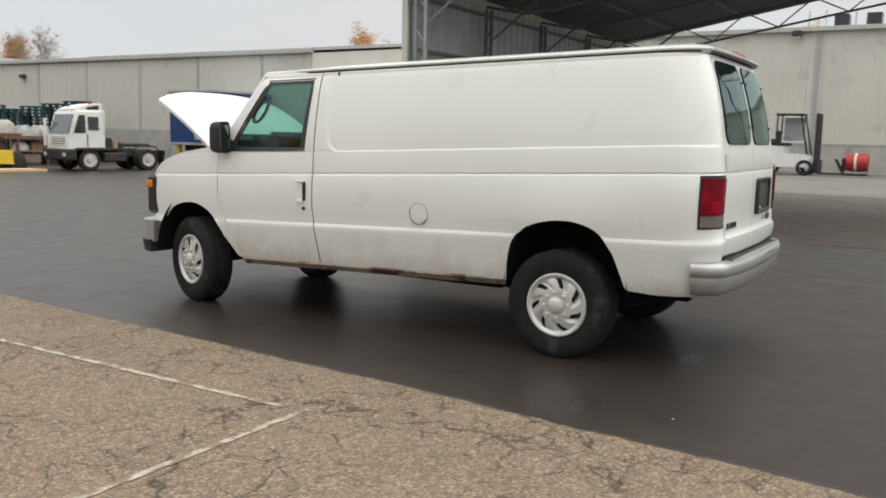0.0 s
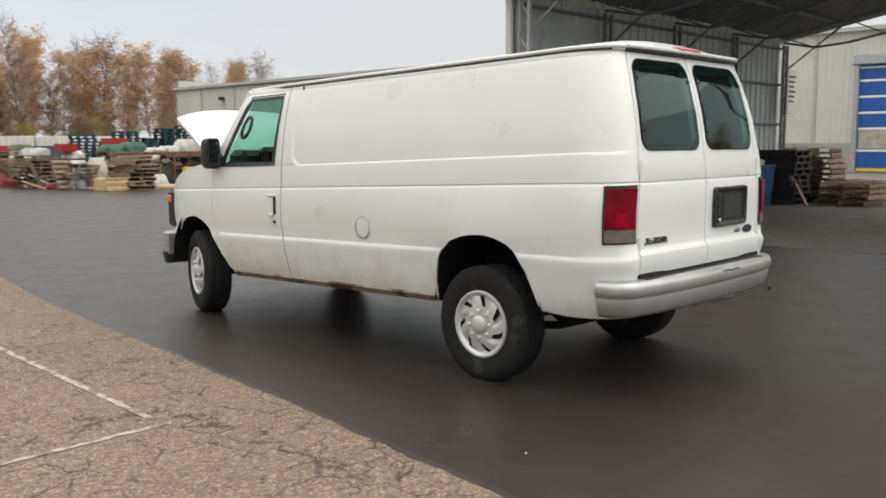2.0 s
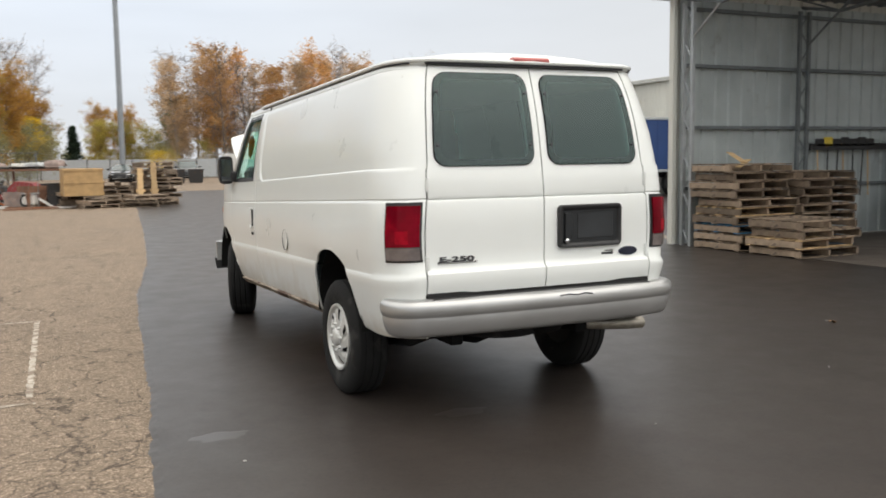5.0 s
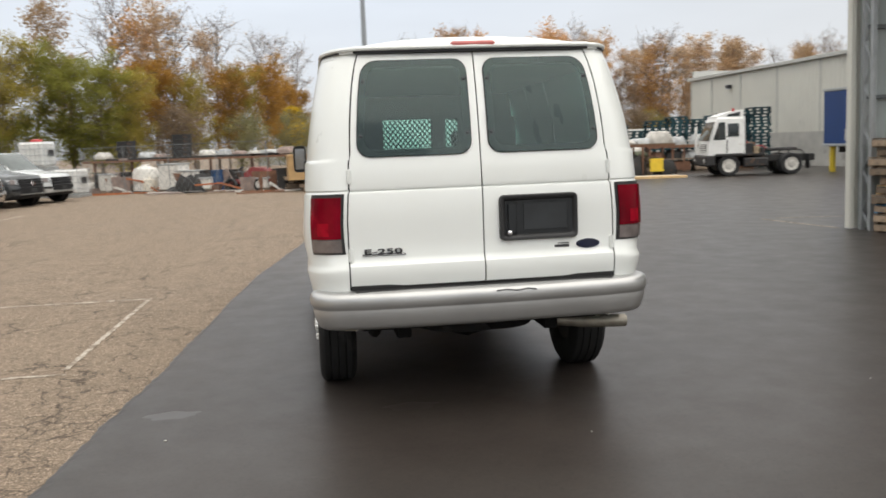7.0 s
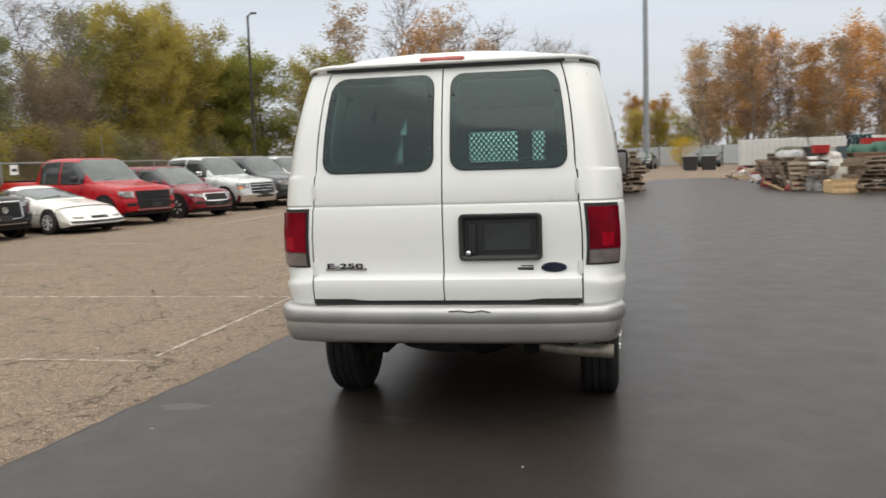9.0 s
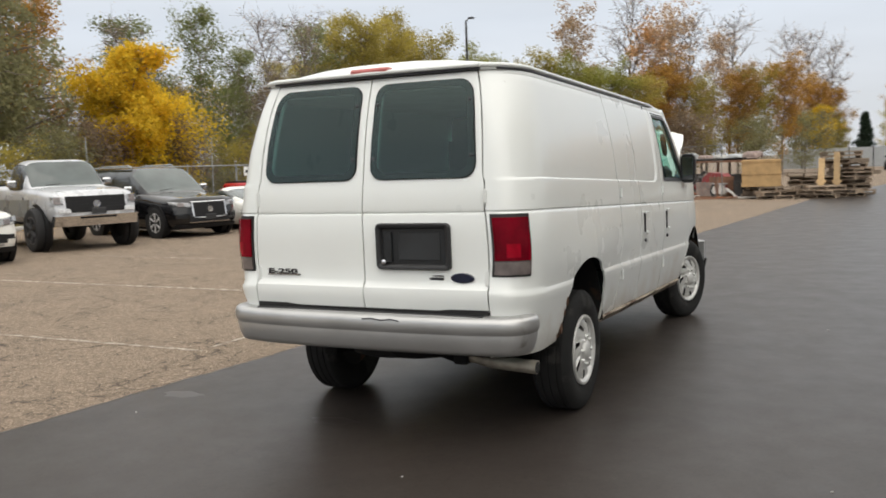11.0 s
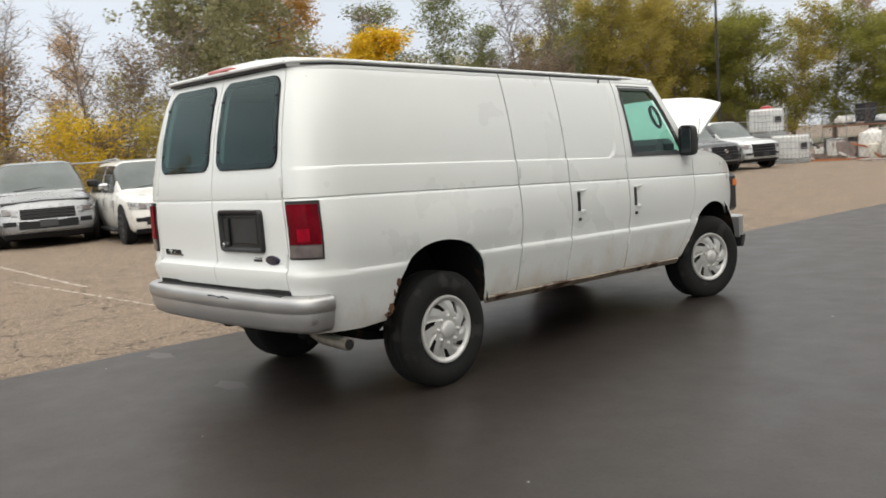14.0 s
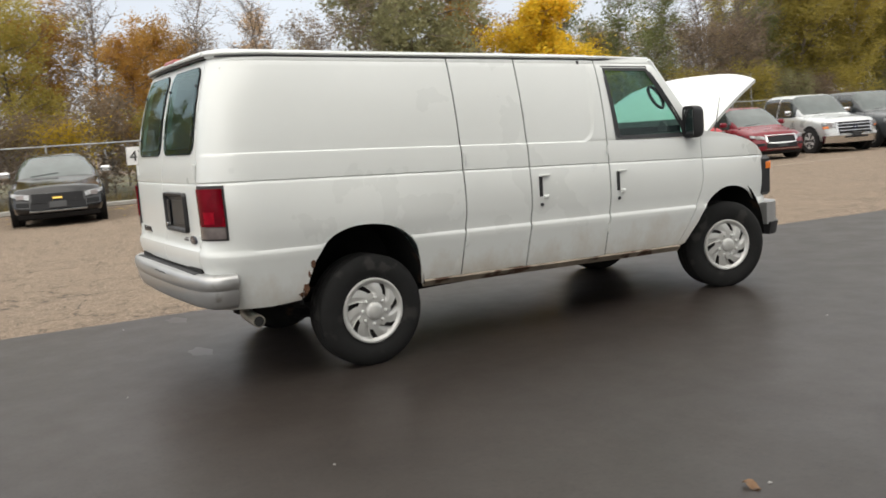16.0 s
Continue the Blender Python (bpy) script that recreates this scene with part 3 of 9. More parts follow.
def stations(a, b, step=0.05):
    ys = {round(a + (b - a) * k / max(1, round((b - a) / step)), 4) for k in range(max(1, round((b - a) / step)) + 1)}
    for lo, hi in ((-0.5, 0.392), (2.915, 3.94)):
        c, r = (lo + hi) / 2, (hi - lo) / 2
        for k in range(25):
            y = round(c - r * math.cos(math.pi * k / 24), 4)
            if a < y < b:
                ys.add(y)
    if a < 1.86 < b:
        ys |= {round(1.84 + 0.009 * k, 4) for k in range(22)}
    out = []
    for y in sorted(ys):
        if not out or y - out[-1] > 0.006 or y == round(b, 4):
            out.append(y)
    return out


def side_panel(sgn, a, b, rear=False, front=None, levels=None, window=None, lean=(0, 0)):
    """A panel of one flank between the edges a and b, wrapped round the rear corner when rear."""
    mesh = Mesh()
    zs = levels or LEVELS
    cols = stations(a, b)
    n = len(cols)

    def place(i, j):
        z = zs[j]
        y = cols[i]
        if front:
            u = (y - a) / (b - a)
            y = a + u * (front(z) - a)
        y -= bend(z) * max(lean[0] * smoothstep(a + 0.32, a, cols[i]), lean[1] * smoothstep(b - 0.32, b, cols[i]), lean[0] * lean[1])
        z += line_shift(y, z)
        z = max(z, arch(y))
        z = min(z, fender_top(y)) if y > 3.14 else z
        x, y, z = bw(half_width(y, z), y, z)
        return (sgn * x, y, z)

    skip = None
    if window:
        u0, u1, z0, z1 = window
        skip = lambda i, j: u0 <= (0.5 * (cols[i] + cols[i + 1]) - a) / (b - a) <= u1 and z0 <= 0.5 * (zs[j] + zs[j + 1]) <= z1
    mesh.grid(n, len(zs), place, skip)
    if rear:
        ks = [2 - k / 8 for k in range(9)]

        def wrap(i, j):
            z = zs[j] + line_shift(-0.75, zs[j])
            w = half_width(interp(z, REAR) + CORNER_Y, z)
            seam = seam_x(z) / (w - CORNER)
            s = ks[i] if i < 9 else 1 + (seam - 1) * (i - 8) / 2
            p = shell(s, z) if i else bw(half_width(a, z), max(a, interp(z, REAR) + CORNER_Y), z)
            return (sgn * p[0], p[1], p[2])

        def join(i, j):
            z = zs[j] + line_shift(a if i == 0 else -0.75, zs[j])
            z = max(z, arch(a)) if i == 0 else z
            y = a if i == 0 else interp(z, REAR) + CORNER_Y
            p = bw(half_width(y, z), y, z)
            return (sgn * p[0], p[1], p[2])
        mesh.grid(2, len(zs), join)
        mesh.grid(11, len(zs), lambda i, j: wrap(i, j) if i else join(1, j))
    return mesh


def door_front(z):
    """Leading edge of the cab doors: curved at the foot, upright, then along the windscreen pillar."""
    if z < 1.16:
        return interp(z, [(0.50, 2.825), (0.60, 2.893), (0.70, 2.957), (0.80, 3.014), (0.88, 3.055), (0.96, 3.09), (1.04, 3.115), (1.10, 3.126), (1.16, 3.13)])
    if z < 1.46:
        return 3.13
    return 3.13 - (z - 1.46) * 0.74


van = thing("cargo_van", "white high-mileage cargo van with raised hood and rusted sills", "van")

LV = sorted(set(LEVELS + [1.455, 2.005, 1.60, 1.75]))
LP = sorted(set(LEVELS + [1.452, 1.462, 1.475, 1.49, 1.505, 1.54, 1.56, 1.60]))
for sgn, side in ((-1, "driver"), (1, "passenger")):
    part("fender", side_panel(sgn, 3.136, 4.085, levels=[z for z in LEVELS if z < 1.53]), M_white, van, solid=0.012, weld=True)
    # the flank below the door's foot, behind the front wheel
    foot = Mesh()
    zz = [0.52 + 0.64 * k / 16 for k in range(17)]
    foot.grid(4, 17, lambda i, j: (lambda y, z: (sgn * half_width(y, z), y, z - RAKE * y))(
        door_front(zz[j]) + 0.008 + (3.139 - door_front(zz[j]) - 0.008) * i / 3, max(zz[j], arch(door_front(zz[j]) + 0.008 + (3.139 - door_front(zz[j]) - 0.008) * i / 3))))
    part("fender_foot", foot, M_white, van, solid=0.012, weld=True)
    # cab door with its window
    door = part("front_door", side_panel(sgn, 2.106, 3.125, front=lambda z: door_front(z), levels=LV, window=(0.10, 0.865, 1.455, 2.006), lean=(1, 0)),
                M_white, van, solid=0.02, weld=True)
    win = Mesh()

    def pane(u, z, off):
        y = 2.104 + u * (door_front(z) - 2.104)
        return (sgn * (half_width(y, z) + off), y, z - RAKE * y)
    win.grid(12, 6, lambda i, j: pane(0.09 + 0.79 * i / 11, 1.445 + 0.57 * j / 5, -0.012))
    part("window", win, G_side, door)
    frame_m = Mesh()
    ring = [(0.085, 1.44), (0.885, 1.44), (0.885, 2.02), (0.085, 2.02)]
    inner = [(0.14, 1.472), (0.835, 1.472), (0.80, 1.98), (0.14, 1.98)]
    for k in range(4):
        (u0, z0), (u1, z1), (p1, q1), (p0, q0) = ring[k], ring[(k + 1) % 4], inner[(k + 1) % 4], inner[k]
        for i in range(6):
            t0, t1 = i / 6, (i + 1) / 6
            lerp = lambda a, b, t: a + (b - a) * t
            frame_m.quad(pane(lerp(u0, u1, t0), lerp(z0, z1, t0), 0.003), pane(lerp(u0, u1, t1), lerp(z0, z1, t1), 0.003),
                         pane(lerp(p0, p1, t1), lerp(q0, q1, t1), -0.004), pane(lerp(p0, p1, t0), lerp(q0, q1, t0), -0.004))
    part("window_frame", frame_m, M_black, door, smooth=0)
    # handle: dark recess with a white lever and a key hole
    hy, hz = 2.178, 1.13
    hx = half_width(hy, hz)
    part("handle_recess", Mesh().box(sgn * (hx + 0.003) - 0.006, sgn * (hx + 0.003) + 0.006, hy - 0.016, hy + 0.016, hz - 0.085 - RAKE * hy, hz + 0.065 - RAKE * hy, 0.005), M_black, door)
    part("handle", Mesh().box(sgn * (hx + 0.016) - 0.008, sgn * (hx + 0.016) + 0.008, hy + 0.012, hy + 0.06, hz - 0.105 - RAKE * hy, hz - 0.075 - RAKE * hy, 0.006), M_white, door)
    part("handle_lip", Mesh().box(sgn * (hx + 0.008) - 0.008, sgn * (hx + 0.008) + 0.008, hy - 0.01, hy + 0.085, hz + 0.062 - RAKE * hy, hz + 0.076 - RAKE * hy, 0.004), M_white, door)
    part("lock", Mesh().lathe([(0.013, 0.0), (0.013, 0.012), (0.008, 0.016)], 12, "x", (sgn * hx if sgn > 0 else -hx - 0.014, hy, hz - 0.145 - RAKE * hy)), M_badge, door)
    # mirror
    head = Mesh()
    ell = lambda c, k: math.copysign(abs(c) ** 0.42, c) * k
    head.loft([[(sgn * 1.055 + ell(math.cos(a), 0.066 * k) - (0.02 if sgn > 0 else 0), y - (0.045 if sgn > 0 else 0), 1.47 + ell(math.sin(a), 0.132 * (0.35 + 0.65 * k))) for a in [2 * math.pi * i / 32 for i in range(32)]]
               for y, k in ((2.996, 0.90), (2.985, 0.94), (2.984, 0.98), (2.992, 1.0), (3.04, 1.0), (3.075, 0.95), (3.10, 0.84), (3.118, 0.66), (3.126, 0.4))])
    mirror = part("mirror", head.box(min(sgn * 0.96, sgn * 1.02), max(sgn * 0.96, sgn * 1.02), 2.97, 3.06, 1.36, 1.46, 0.015),
                  M_black, van, "black folding door mirror")
    part("mirror_glass", Mesh().box(sgn * 1.055 - 0.050 - (0.02 if sgn > 0 else 0), sgn * 1.055 + 0.050 - (0.02 if sgn > 0 else 0), 2.985 - (0.045 if sgn > 0 else 0), 2.994 - (0.045 if sgn > 0 else 0), 1.365, 1.575, 0.003), M_mirrorglass, mirror)
    # dark sail in the window's front corner
    sail = Mesh()
    sail.quad(pane(0.80, 1.455, 0.004), pane(0.885, 1.455, 0.004), pane(0.885, 1.60, 0.004), pane(0.86, 1.60, 0.004), 0.003)
    part("mirror_base", sail, M_black, door, smooth=0)

# driver's flank: one long panel with the fuel flap
quarter_l = part("side_panel", side_panel(-1, -0.52, 2.094, rear=True, levels=LP, lean=(0, 1)), M_white, van, solid=0.012, weld=True)
fy, fz = 1.092, 0.978
fx = half_width(fy, fz)
part("fuel_flap", Mesh().lathe([(0.076, 0.0), (0.077, -0.001), (0.074, -0.0025), (0.02, -0.003)], 36, "x", (-fx + 0.002, fy, fz - RAKE * fy)), M_white, quarter_l)
part("fuel_flap_gap", Mesh().lathe([(0.0765, 0.0), (0.0792, 0.0), (0.0792, -0.0035), (0.0765, -0.0035)], 36, "x", (-fx - 0.0005, fy, fz - RAKE * fy), closed=True), M_badge, quarter_l)
# passenger's flank: rear quarter and two cargo doors
part("side_panel", side_panel(1, -0.52, 0.746, rear=True, levels=LP, lean=(0, 1)), M_white, van, solid=0.012, weld=True)
cargo_r = part("cargo_door", side_panel(1, 0.758, 1.324, levels=LP, lean=(1, 1)), M_white, van, solid=0.02, weld=True)
cargo_f = part("cargo_door", side_panel(1, 1.336, 2.094, levels=LP, lean=(1, 1)), M_white, van, solid=0.02, weld=True)
hy, hz = 1.415, 1.135
hx = half_width(hy, hz)
part("handle_recess", Mesh().box(hx - 0.003, hx + 0.009, hy - 0.016, hy + 0.016, hz - 0.085 - RAKE * hy, hz + 0.065 - RAKE * hy, 0.005), M_black, cargo_f)
part("handle", Mesh().box(hx + 0.008, hx + 0.024, hy + 0.012, hy + 0.06, hz - 0.105 - RAKE * hy, hz - 0.075 - RAKE * hy, 0.006), M_white, cargo_f)
part("handle_lip", Mesh().box(hx, hx + 0.016, hy - 0.01, hy + 0.085, hz + 0.062 - RAKE * hy, hz + 0.076 - RAKE * hy, 0.004), M_white, cargo_f)
part("lock", Mesh().lathe([(0.013, 0.0), (0.013, 0.012), (0.008, 0.016)], 12, "x", (hx, hy, hz - 0.145 - RAKE * hy)), M_badge, cargo_f)


def hinge(x, y, z, ax):
    m = Mesh()
    if ax == "x":
        s = math.copysign(1, x)
        m.box(min(x, x + s * 0.011), max(x, x + s * 0.011), y - 0.010, y + 0.012, z - 0.034, z + 0.034, 0.004)
        m.tube((x + s * 0.012, y - 0.006, z - 0.038), (x + s * 0.012, y - 0.006, z + 0.038), 0.006)
    else:
        m.box(x - 0.013, x + 0.013, y - 0.014, y, z - 0.038, z + 0.038, 0.004)
        m.tube((x, y - 0.013, z - 0.042), (x, y - 0.013, z + 0.042), 0.006)
    return m


for hy, hz in ((0.770, 1.364), (0.745, 0.789)):
    part("hinge", hinge(half_width(hy, hz) + 0.002, hy, hz - RAKE * hy, "x"), M_white, cargo_r)
for hy, hz in ((2.086, 1.364), (2.066, 0.762)):
    part("hinge", hinge(half_width(hy, hz) + 0.002, hy, hz - RAKE * hy, "x"), M_white, cargo_f)

# dark seals behind every joint of the flanks
for sgn, ys in ((-1, (2.100,)), (1, (0.752, 1.330, 2.100))):
    for y0 in ys:
        seal = Mesh()
        seal.grid(2, len(LEVELS), lambda i, j: (lambda y, z: (sgn * (half_width(y, z) - 0.009), y, z - RAKE * y))(y0 - bend(LEVELS[j]) - 0.009 + 0.018 * i, min(2.03, max(LEVELS[j], arch(y0)))))
        part("door_seal", seal, M_blackgap, van)
    seal = Mesh()
    seal.grid(2, len(LEVELS), lambda i, j: (lambda y, z: (sgn * (half_width(y, z) - 0.009), y, z - RAKE * y))(door_front(min(LEVELS[j], 1.45)) - 0.004 + 0.018 * i, max(min(LEVELS[j], 1.45), 0.53)))
    part("door_seal", seal, M_blackgap, van)

# rear doors
WZ0, WZ1 = 1.475, 2.020
RZ = sorted({0.755, 0.80, 0.845, 0.872, 0.892, 0.915, 1.0, 1.12, 1.269, 1.282, 1.290, 1.298, 1.315, 1.44, WZ0 + 0.03, 1.6, 1.75, 1.87, WZ1 - 0.03, 2.056})
for sgn in (-1, 1):
    us = [0, 0.11, 0.2, 0.35, 0.5, 0.65, 0.8, 0.895, 1.0]

    def door_pt(i, j):
        z = RZ[j]
        w = seam_x(z) - 0.008
        return rear_x(sgn * (0.004 + us[i] * (w - 0.004)), z)
    door = part("rear_door", Mesh().grid(len(us), len(RZ), door_pt,
                lambda i, j: 1 <= i <= 6 and WZ0 + 0.03 <= 0.5 * (RZ[j] + RZ[j + 1]) <= WZ1 - 0.03), M_white, van, solid=0.025, weld=True)

    def win_pt(u, z, off):
        w = seam_x(z) - 0.008
        return rear_x(sgn * (0.046 + u * (w - 0.046 - 0.034)), z, off)

    def rounded(u, v, du, dv, rad_u, rad_v, n=6):
        pts = []
        for cx, cy, a0 in ((1 - du, 1 - dv, 0), (du, 1 - dv, 90), (du, dv, 180), (1 - du, dv, 270)):
            sx, sy = (-1 if cx > 0.5 else 1), (-1 if cy > 0.5 else 1)
            for k in range(n):
                a = radians(a0 + 90 * k / (n - 1))
                pts.append((cx + sx * rad_u + rad_u * math.cos(a), cy + sy * rad_v + rad_v * math.sin(a)))
        full = []
        for k, p in enumerate(pts):
            full.append(p)
            if k % n == n - 1:
                q = pts[(k + 1) % len(pts)]
                full += [(p[0] + (q[0] - p[0]) * i / 8, p[1] + (q[1] - p[1]) * i / 8) for i in range(1, 8)]
        return full
    outer, inn = rounded(0, 0, 0, 0, 0.12, 0.14), rounded(0, 0, 0.07, 0.075, 0.08, 0.10)
    ringm = Mesh()
    n = len(outer)
    rings = [[win_pt(u, WZ0 + v * (WZ1 - WZ0), o) for u, v in pts] for pts, o in ((outer, 0.0), (outer, 0.007), (inn, 0.007))]
    for r0, r1 in zip(rings, rings[1:]):
        for k in range(n):
            ringm.add([r0[k], r0[(k + 1) % n], r1[(k + 1) % n], r1[k]], [(0, 1, 2, 3)])
    pane_m = Mesh()
    shrink = (0.985, 0.8, 0.6, 0.4, 0.2, 0.03)
    pane_m.grid(len(shrink), n + 1, lambda i, j: win_pt(0.5 + (outer[j % n][0] - 0.5) * shrink[i], WZ0 + (0.5 + (outer[j % n][1] - 0.5) * shrink[i]) * (WZ1 - WZ0), 0.011))
    pane_m.f.append(tuple((len(shrink) - 1) * (n + 1) + k for k in range(n)))
    window = part("window", pane_m, G_rear, door, weld=True)
    part("window_frame", ringm, M_gasket, window, smooth=60, weld=True)
    for u in (0.035, 0.965):
        for v in (0.22, 0.78):
            p = Vector(win_pt(u, WZ0 + v * (WZ1 - WZ0), 0.0115))
            part("clip", Mesh().lathe([(0.009, 0), (0.009, -0.006), (0.004, -0.008)], 10, "y", p), M_badge, window)
    for hz in (1.375, 0.935):
        p = rear_x(sgn * (half_width(-0.9, hz) - 0.243), hz)
        part("hinge", hinge(p[0], p[1] + 0.002, p[2], "y"), M_white, door)
    for side in ("inner", "outer"):
        seal = Mesh()
        x0 = (lambda z: 0.0) if side == "inner" else (lambda z: seam_x(z) - 0.004)
        seal.grid(2, len(RZ), lambda i, j: rear_x(sgn * max(0.0005, x0(RZ[j]) - 0.02 + 0.04 * i), RZ[j], -0.02))
        part("door_seal", seal, M_blackgap, van)

# lower rear panel and tail lamps
for sgn in (-1, 1):
    def lamp_patch(s0, s1, z0, z1, off, d=0.02):
        m = Mesh()
        for o in (off, off - d):
            m.grid(11, 5, lambda i, j: (lambda p: (sgn * p[0], p[1], p[2]))(shell(s0 + (s1 - s0) * i / 10, z0 + (z1 - z0) * j / 4, o)))
        n = 55
        edge = [i * 5 for i in range(11)] + [50 + j for j in range(1, 5)] + [i * 5 + 4 for i in range(9, -1, -1)] + [j for j in range(3, 0, -1)]
        for a, b in zip(edge, edge[1:] + edge[:1]):
            m.f.append((a, b, n + b, n + a))
        return m
    lamp = part("tail_lamp", lamp_patch(0.965, 1.56, 0.945, 1.281, 0.006), M_black, van, "red and grey wrapped tail lamp", smooth=50)
    part("red_lens", lamp_patch(0.985, 1.535, 1.032, 1.262, 0.016), M_red, lamp, smooth=50)
    # reflector patch, its bright hot spot put into a lighter red
    for s0, s1, z0, z1 in ((1.17, 1.38, 1.048, 1.122),):
        part("reflector", lamp_patch(s0, s1, z0, z1, 0.0172, 0.002), M_redbright, lamp, smooth=50)
    part("reversing_lens", lamp_patch(0.985, 1.535, 0.956, 1.028, 0.014), M_clear, lamp, smooth=50)

rear_door_r = [o for o in van.children if o.name.startswith("rear_door")][1]
rear_door_l = [o for o in van.children if o.name.startswith("rear_door")][0]
# number plate recess: a raised black frame round a sunk black pan
PX0, PX1, PZ0, PZ1 = 0.09, 0.55, 0.975, 1.235
lip = 0.028


def plate_ring(inset, rad, off):
    """A rounded oblong lying on the door round the recess."""
    pts = []
    for cx, cz, a0 in ((PX1 - inset, PZ1 - inset, 0), (PX0 + inset, PZ1 - inset, 90), (PX0 + inset, PZ0 + inset, 180), (PX1 - inset, PZ0 + inset, 270)):
        sx, sz = (-1 if cx > 0.3 else 1), (-1 if cz > 1.1 else 1)
        for k in range(6):
            t = radians(a0 + 18 * k)
            pts.append(rear_x(cx + sx * rad + rad * math.cos(t), cz + sz * rad + rad * math.sin(t), off))
    return pts


plate = Mesh()
rings = [plate_ring(*q) for q in ((0.0, 0.028, -0.002), (0.001, 0.028, 0.018), (0.006, 0.024, 0.026), (0.018, 0.018, 0.026), (0.026, 0.014, 0.020), (0.034, 0.012, 0.003))]
for r0, r1 in zip(rings, rings[1:]):
    for k in range(24):
        plate.add([r0[k], r0[(k + 1) % 24], r1[(k + 1) % 24], r1[k]], [(0, 1, 2, 3)])
pl = part("plate_recess", plate, M_black, rear_door_r, "empty black number plate recess", smooth=50, weld=True)
yb = rear_x(0.3, 1.1)[1]
part("back_pan", Mesh().box(PX0 + lip, PX1 - lip, yb - 0.004, yb + 0.001, PZ0 + lip - RAKE * yb, PZ1 - lip - RAKE * yb).box(PX0 + 0.05, PX0 + 0.10, yb - 0.018, yb - 0.004, PZ0 + 0.04 - RAKE * yb, PZ1 - 0.05 - RAKE * yb, 0.004)
     , M_pan, pl)
part("inner_panel", Mesh().box(PX0 + 0.14, PX1 - 0.06, yb - 0.008, yb - 0.003, PZ0 + 0.055 - RAKE * yb, PZ1 - 0.05 - RAKE * yb, 0.003), M_panel, pl)
part("lock", Mesh().lathe([(0.014, 0.0), (0.014, -0.012), (0.006, -0.016)], 14, "y", (PX0 + 0.055, yb - 0.02, PZ0 + 0.045 - RAKE * yb)), M_chrome, pl)
# badges: model lettering, a small script strip, an oval maker's sign drawn plain
yb = rear_x(-0.56, 0.96)[1]
ya, yc = rear_x(-0.69, 0.96)[1], rear_x(-0.447, 0.96)[1]
BADGE = Matrix.Translation((-0.69, ya, 0.939 - RAKE * yb)) @ Matrix.Rotation(math.atan2(yc - ya, 0.243), 4, "Z")
badge = part("model_badge", Mesh().box(0, 0.243, -0.006, 0.002, -0.012, -0.001, 0.002), M_badge, rear_door_l, "dark grey model lettering over a silver bar", m=BADGE)
txt = bpy.data.curves.new("letters", "FONT")
txt.body, txt.size, txt.extrude, txt.align_x = "E-250", 0.062, 0.004, "LEFT"
txt.offset = 0.0012
tmp = bpy.data.objects.new("tmp_letters", txt)
me_txt = bpy.data.meshes.new_from_object(tmp)
bpy.data.objects.remove(tmp)
me_txt.materials.clear()
me_txt.materials.append(M_badge)
LETTERS = pose(0.006, -0.006, 0, 90, 0, 0) @ Matrix.Diagonal((1.52, 0.64, 1, 1))
part("silver_bar", Mesh().box(0.004, 0.239, -0.0072, -0.004, -0.009, -0.004, 0.001), M_chrome, badge)
part("letters", me_txt, M_badge, badge, m=LETTERS)
yb = rear_x(0.61, 0.94)[1]
part("oval_badge", Mesh().loft([[(0.61 + 0.07 * k * math.cos(t), yb - d, 0.935 + 0.028 * k * math.sin(t) - RAKE * yb) for t in [2 * math.pi * i / 28 for i in range(28)]] for k, d in ((1, -0.002), (1, 0.006), (0.9, 0.009))]), M_blueoval, rear_door_r, "dark blue oval badge")
part("script_badge", Mesh().box(0.41, 0.50, yb - 0.006, yb + 0.002, 0.92 - RAKE * yb, 0.937 - RAKE * yb, 0.002).box(0.43, 0.50, yb - 0.006, yb + 0.002, 0.94 - RAKE * yb, 0.948 - RAKE * yb, 0.002), M_badge, rear_door_r)

# roof with drip rails and the high brake lamp
roof = Mesh()
RY = [-0.905, -0.90, -0.885, -0.86, -0.82, -0.77, -0.70, -0.64, -0.575, -0.2, 0.3, 0.8, 1.3, 1.8, 2.2, 2.50, 2.64, 2.70]
RU = [-1, -0.97, -0.9, -0.75, -0.5, -0.25, 0, 0.25, 0.5, 0.75, 0.9, 0.97, 1]


def roof_half(y):
    """Half the roof's width, with its rounded rear corners."""
    d = min(0.33, max(0.0, y + 0.905))
    return 0.660 + 0.19 * math.sqrt(max(0.0, 1 - (1 - d / 0.33) ** 2)) - 0.05 * smoothstep(2.25, 2.70, y)


def roof_pt(i, j):
    y, u = RY[i], RU[j]
    z = 2.079 + 0.092 * (1 - abs(u) ** 2.6) * smoothstep(-0.96, -0.72, y) * (1 - 0.55 * smoothstep(2.2, 2.65, y)) - 0.012 * smoothstep(2.4, 2.63, y)
    return bw(u * roof_half(y), y - 0.022 * (1 - u * u) * smoothstep(-0.75, -0.9, y), z)


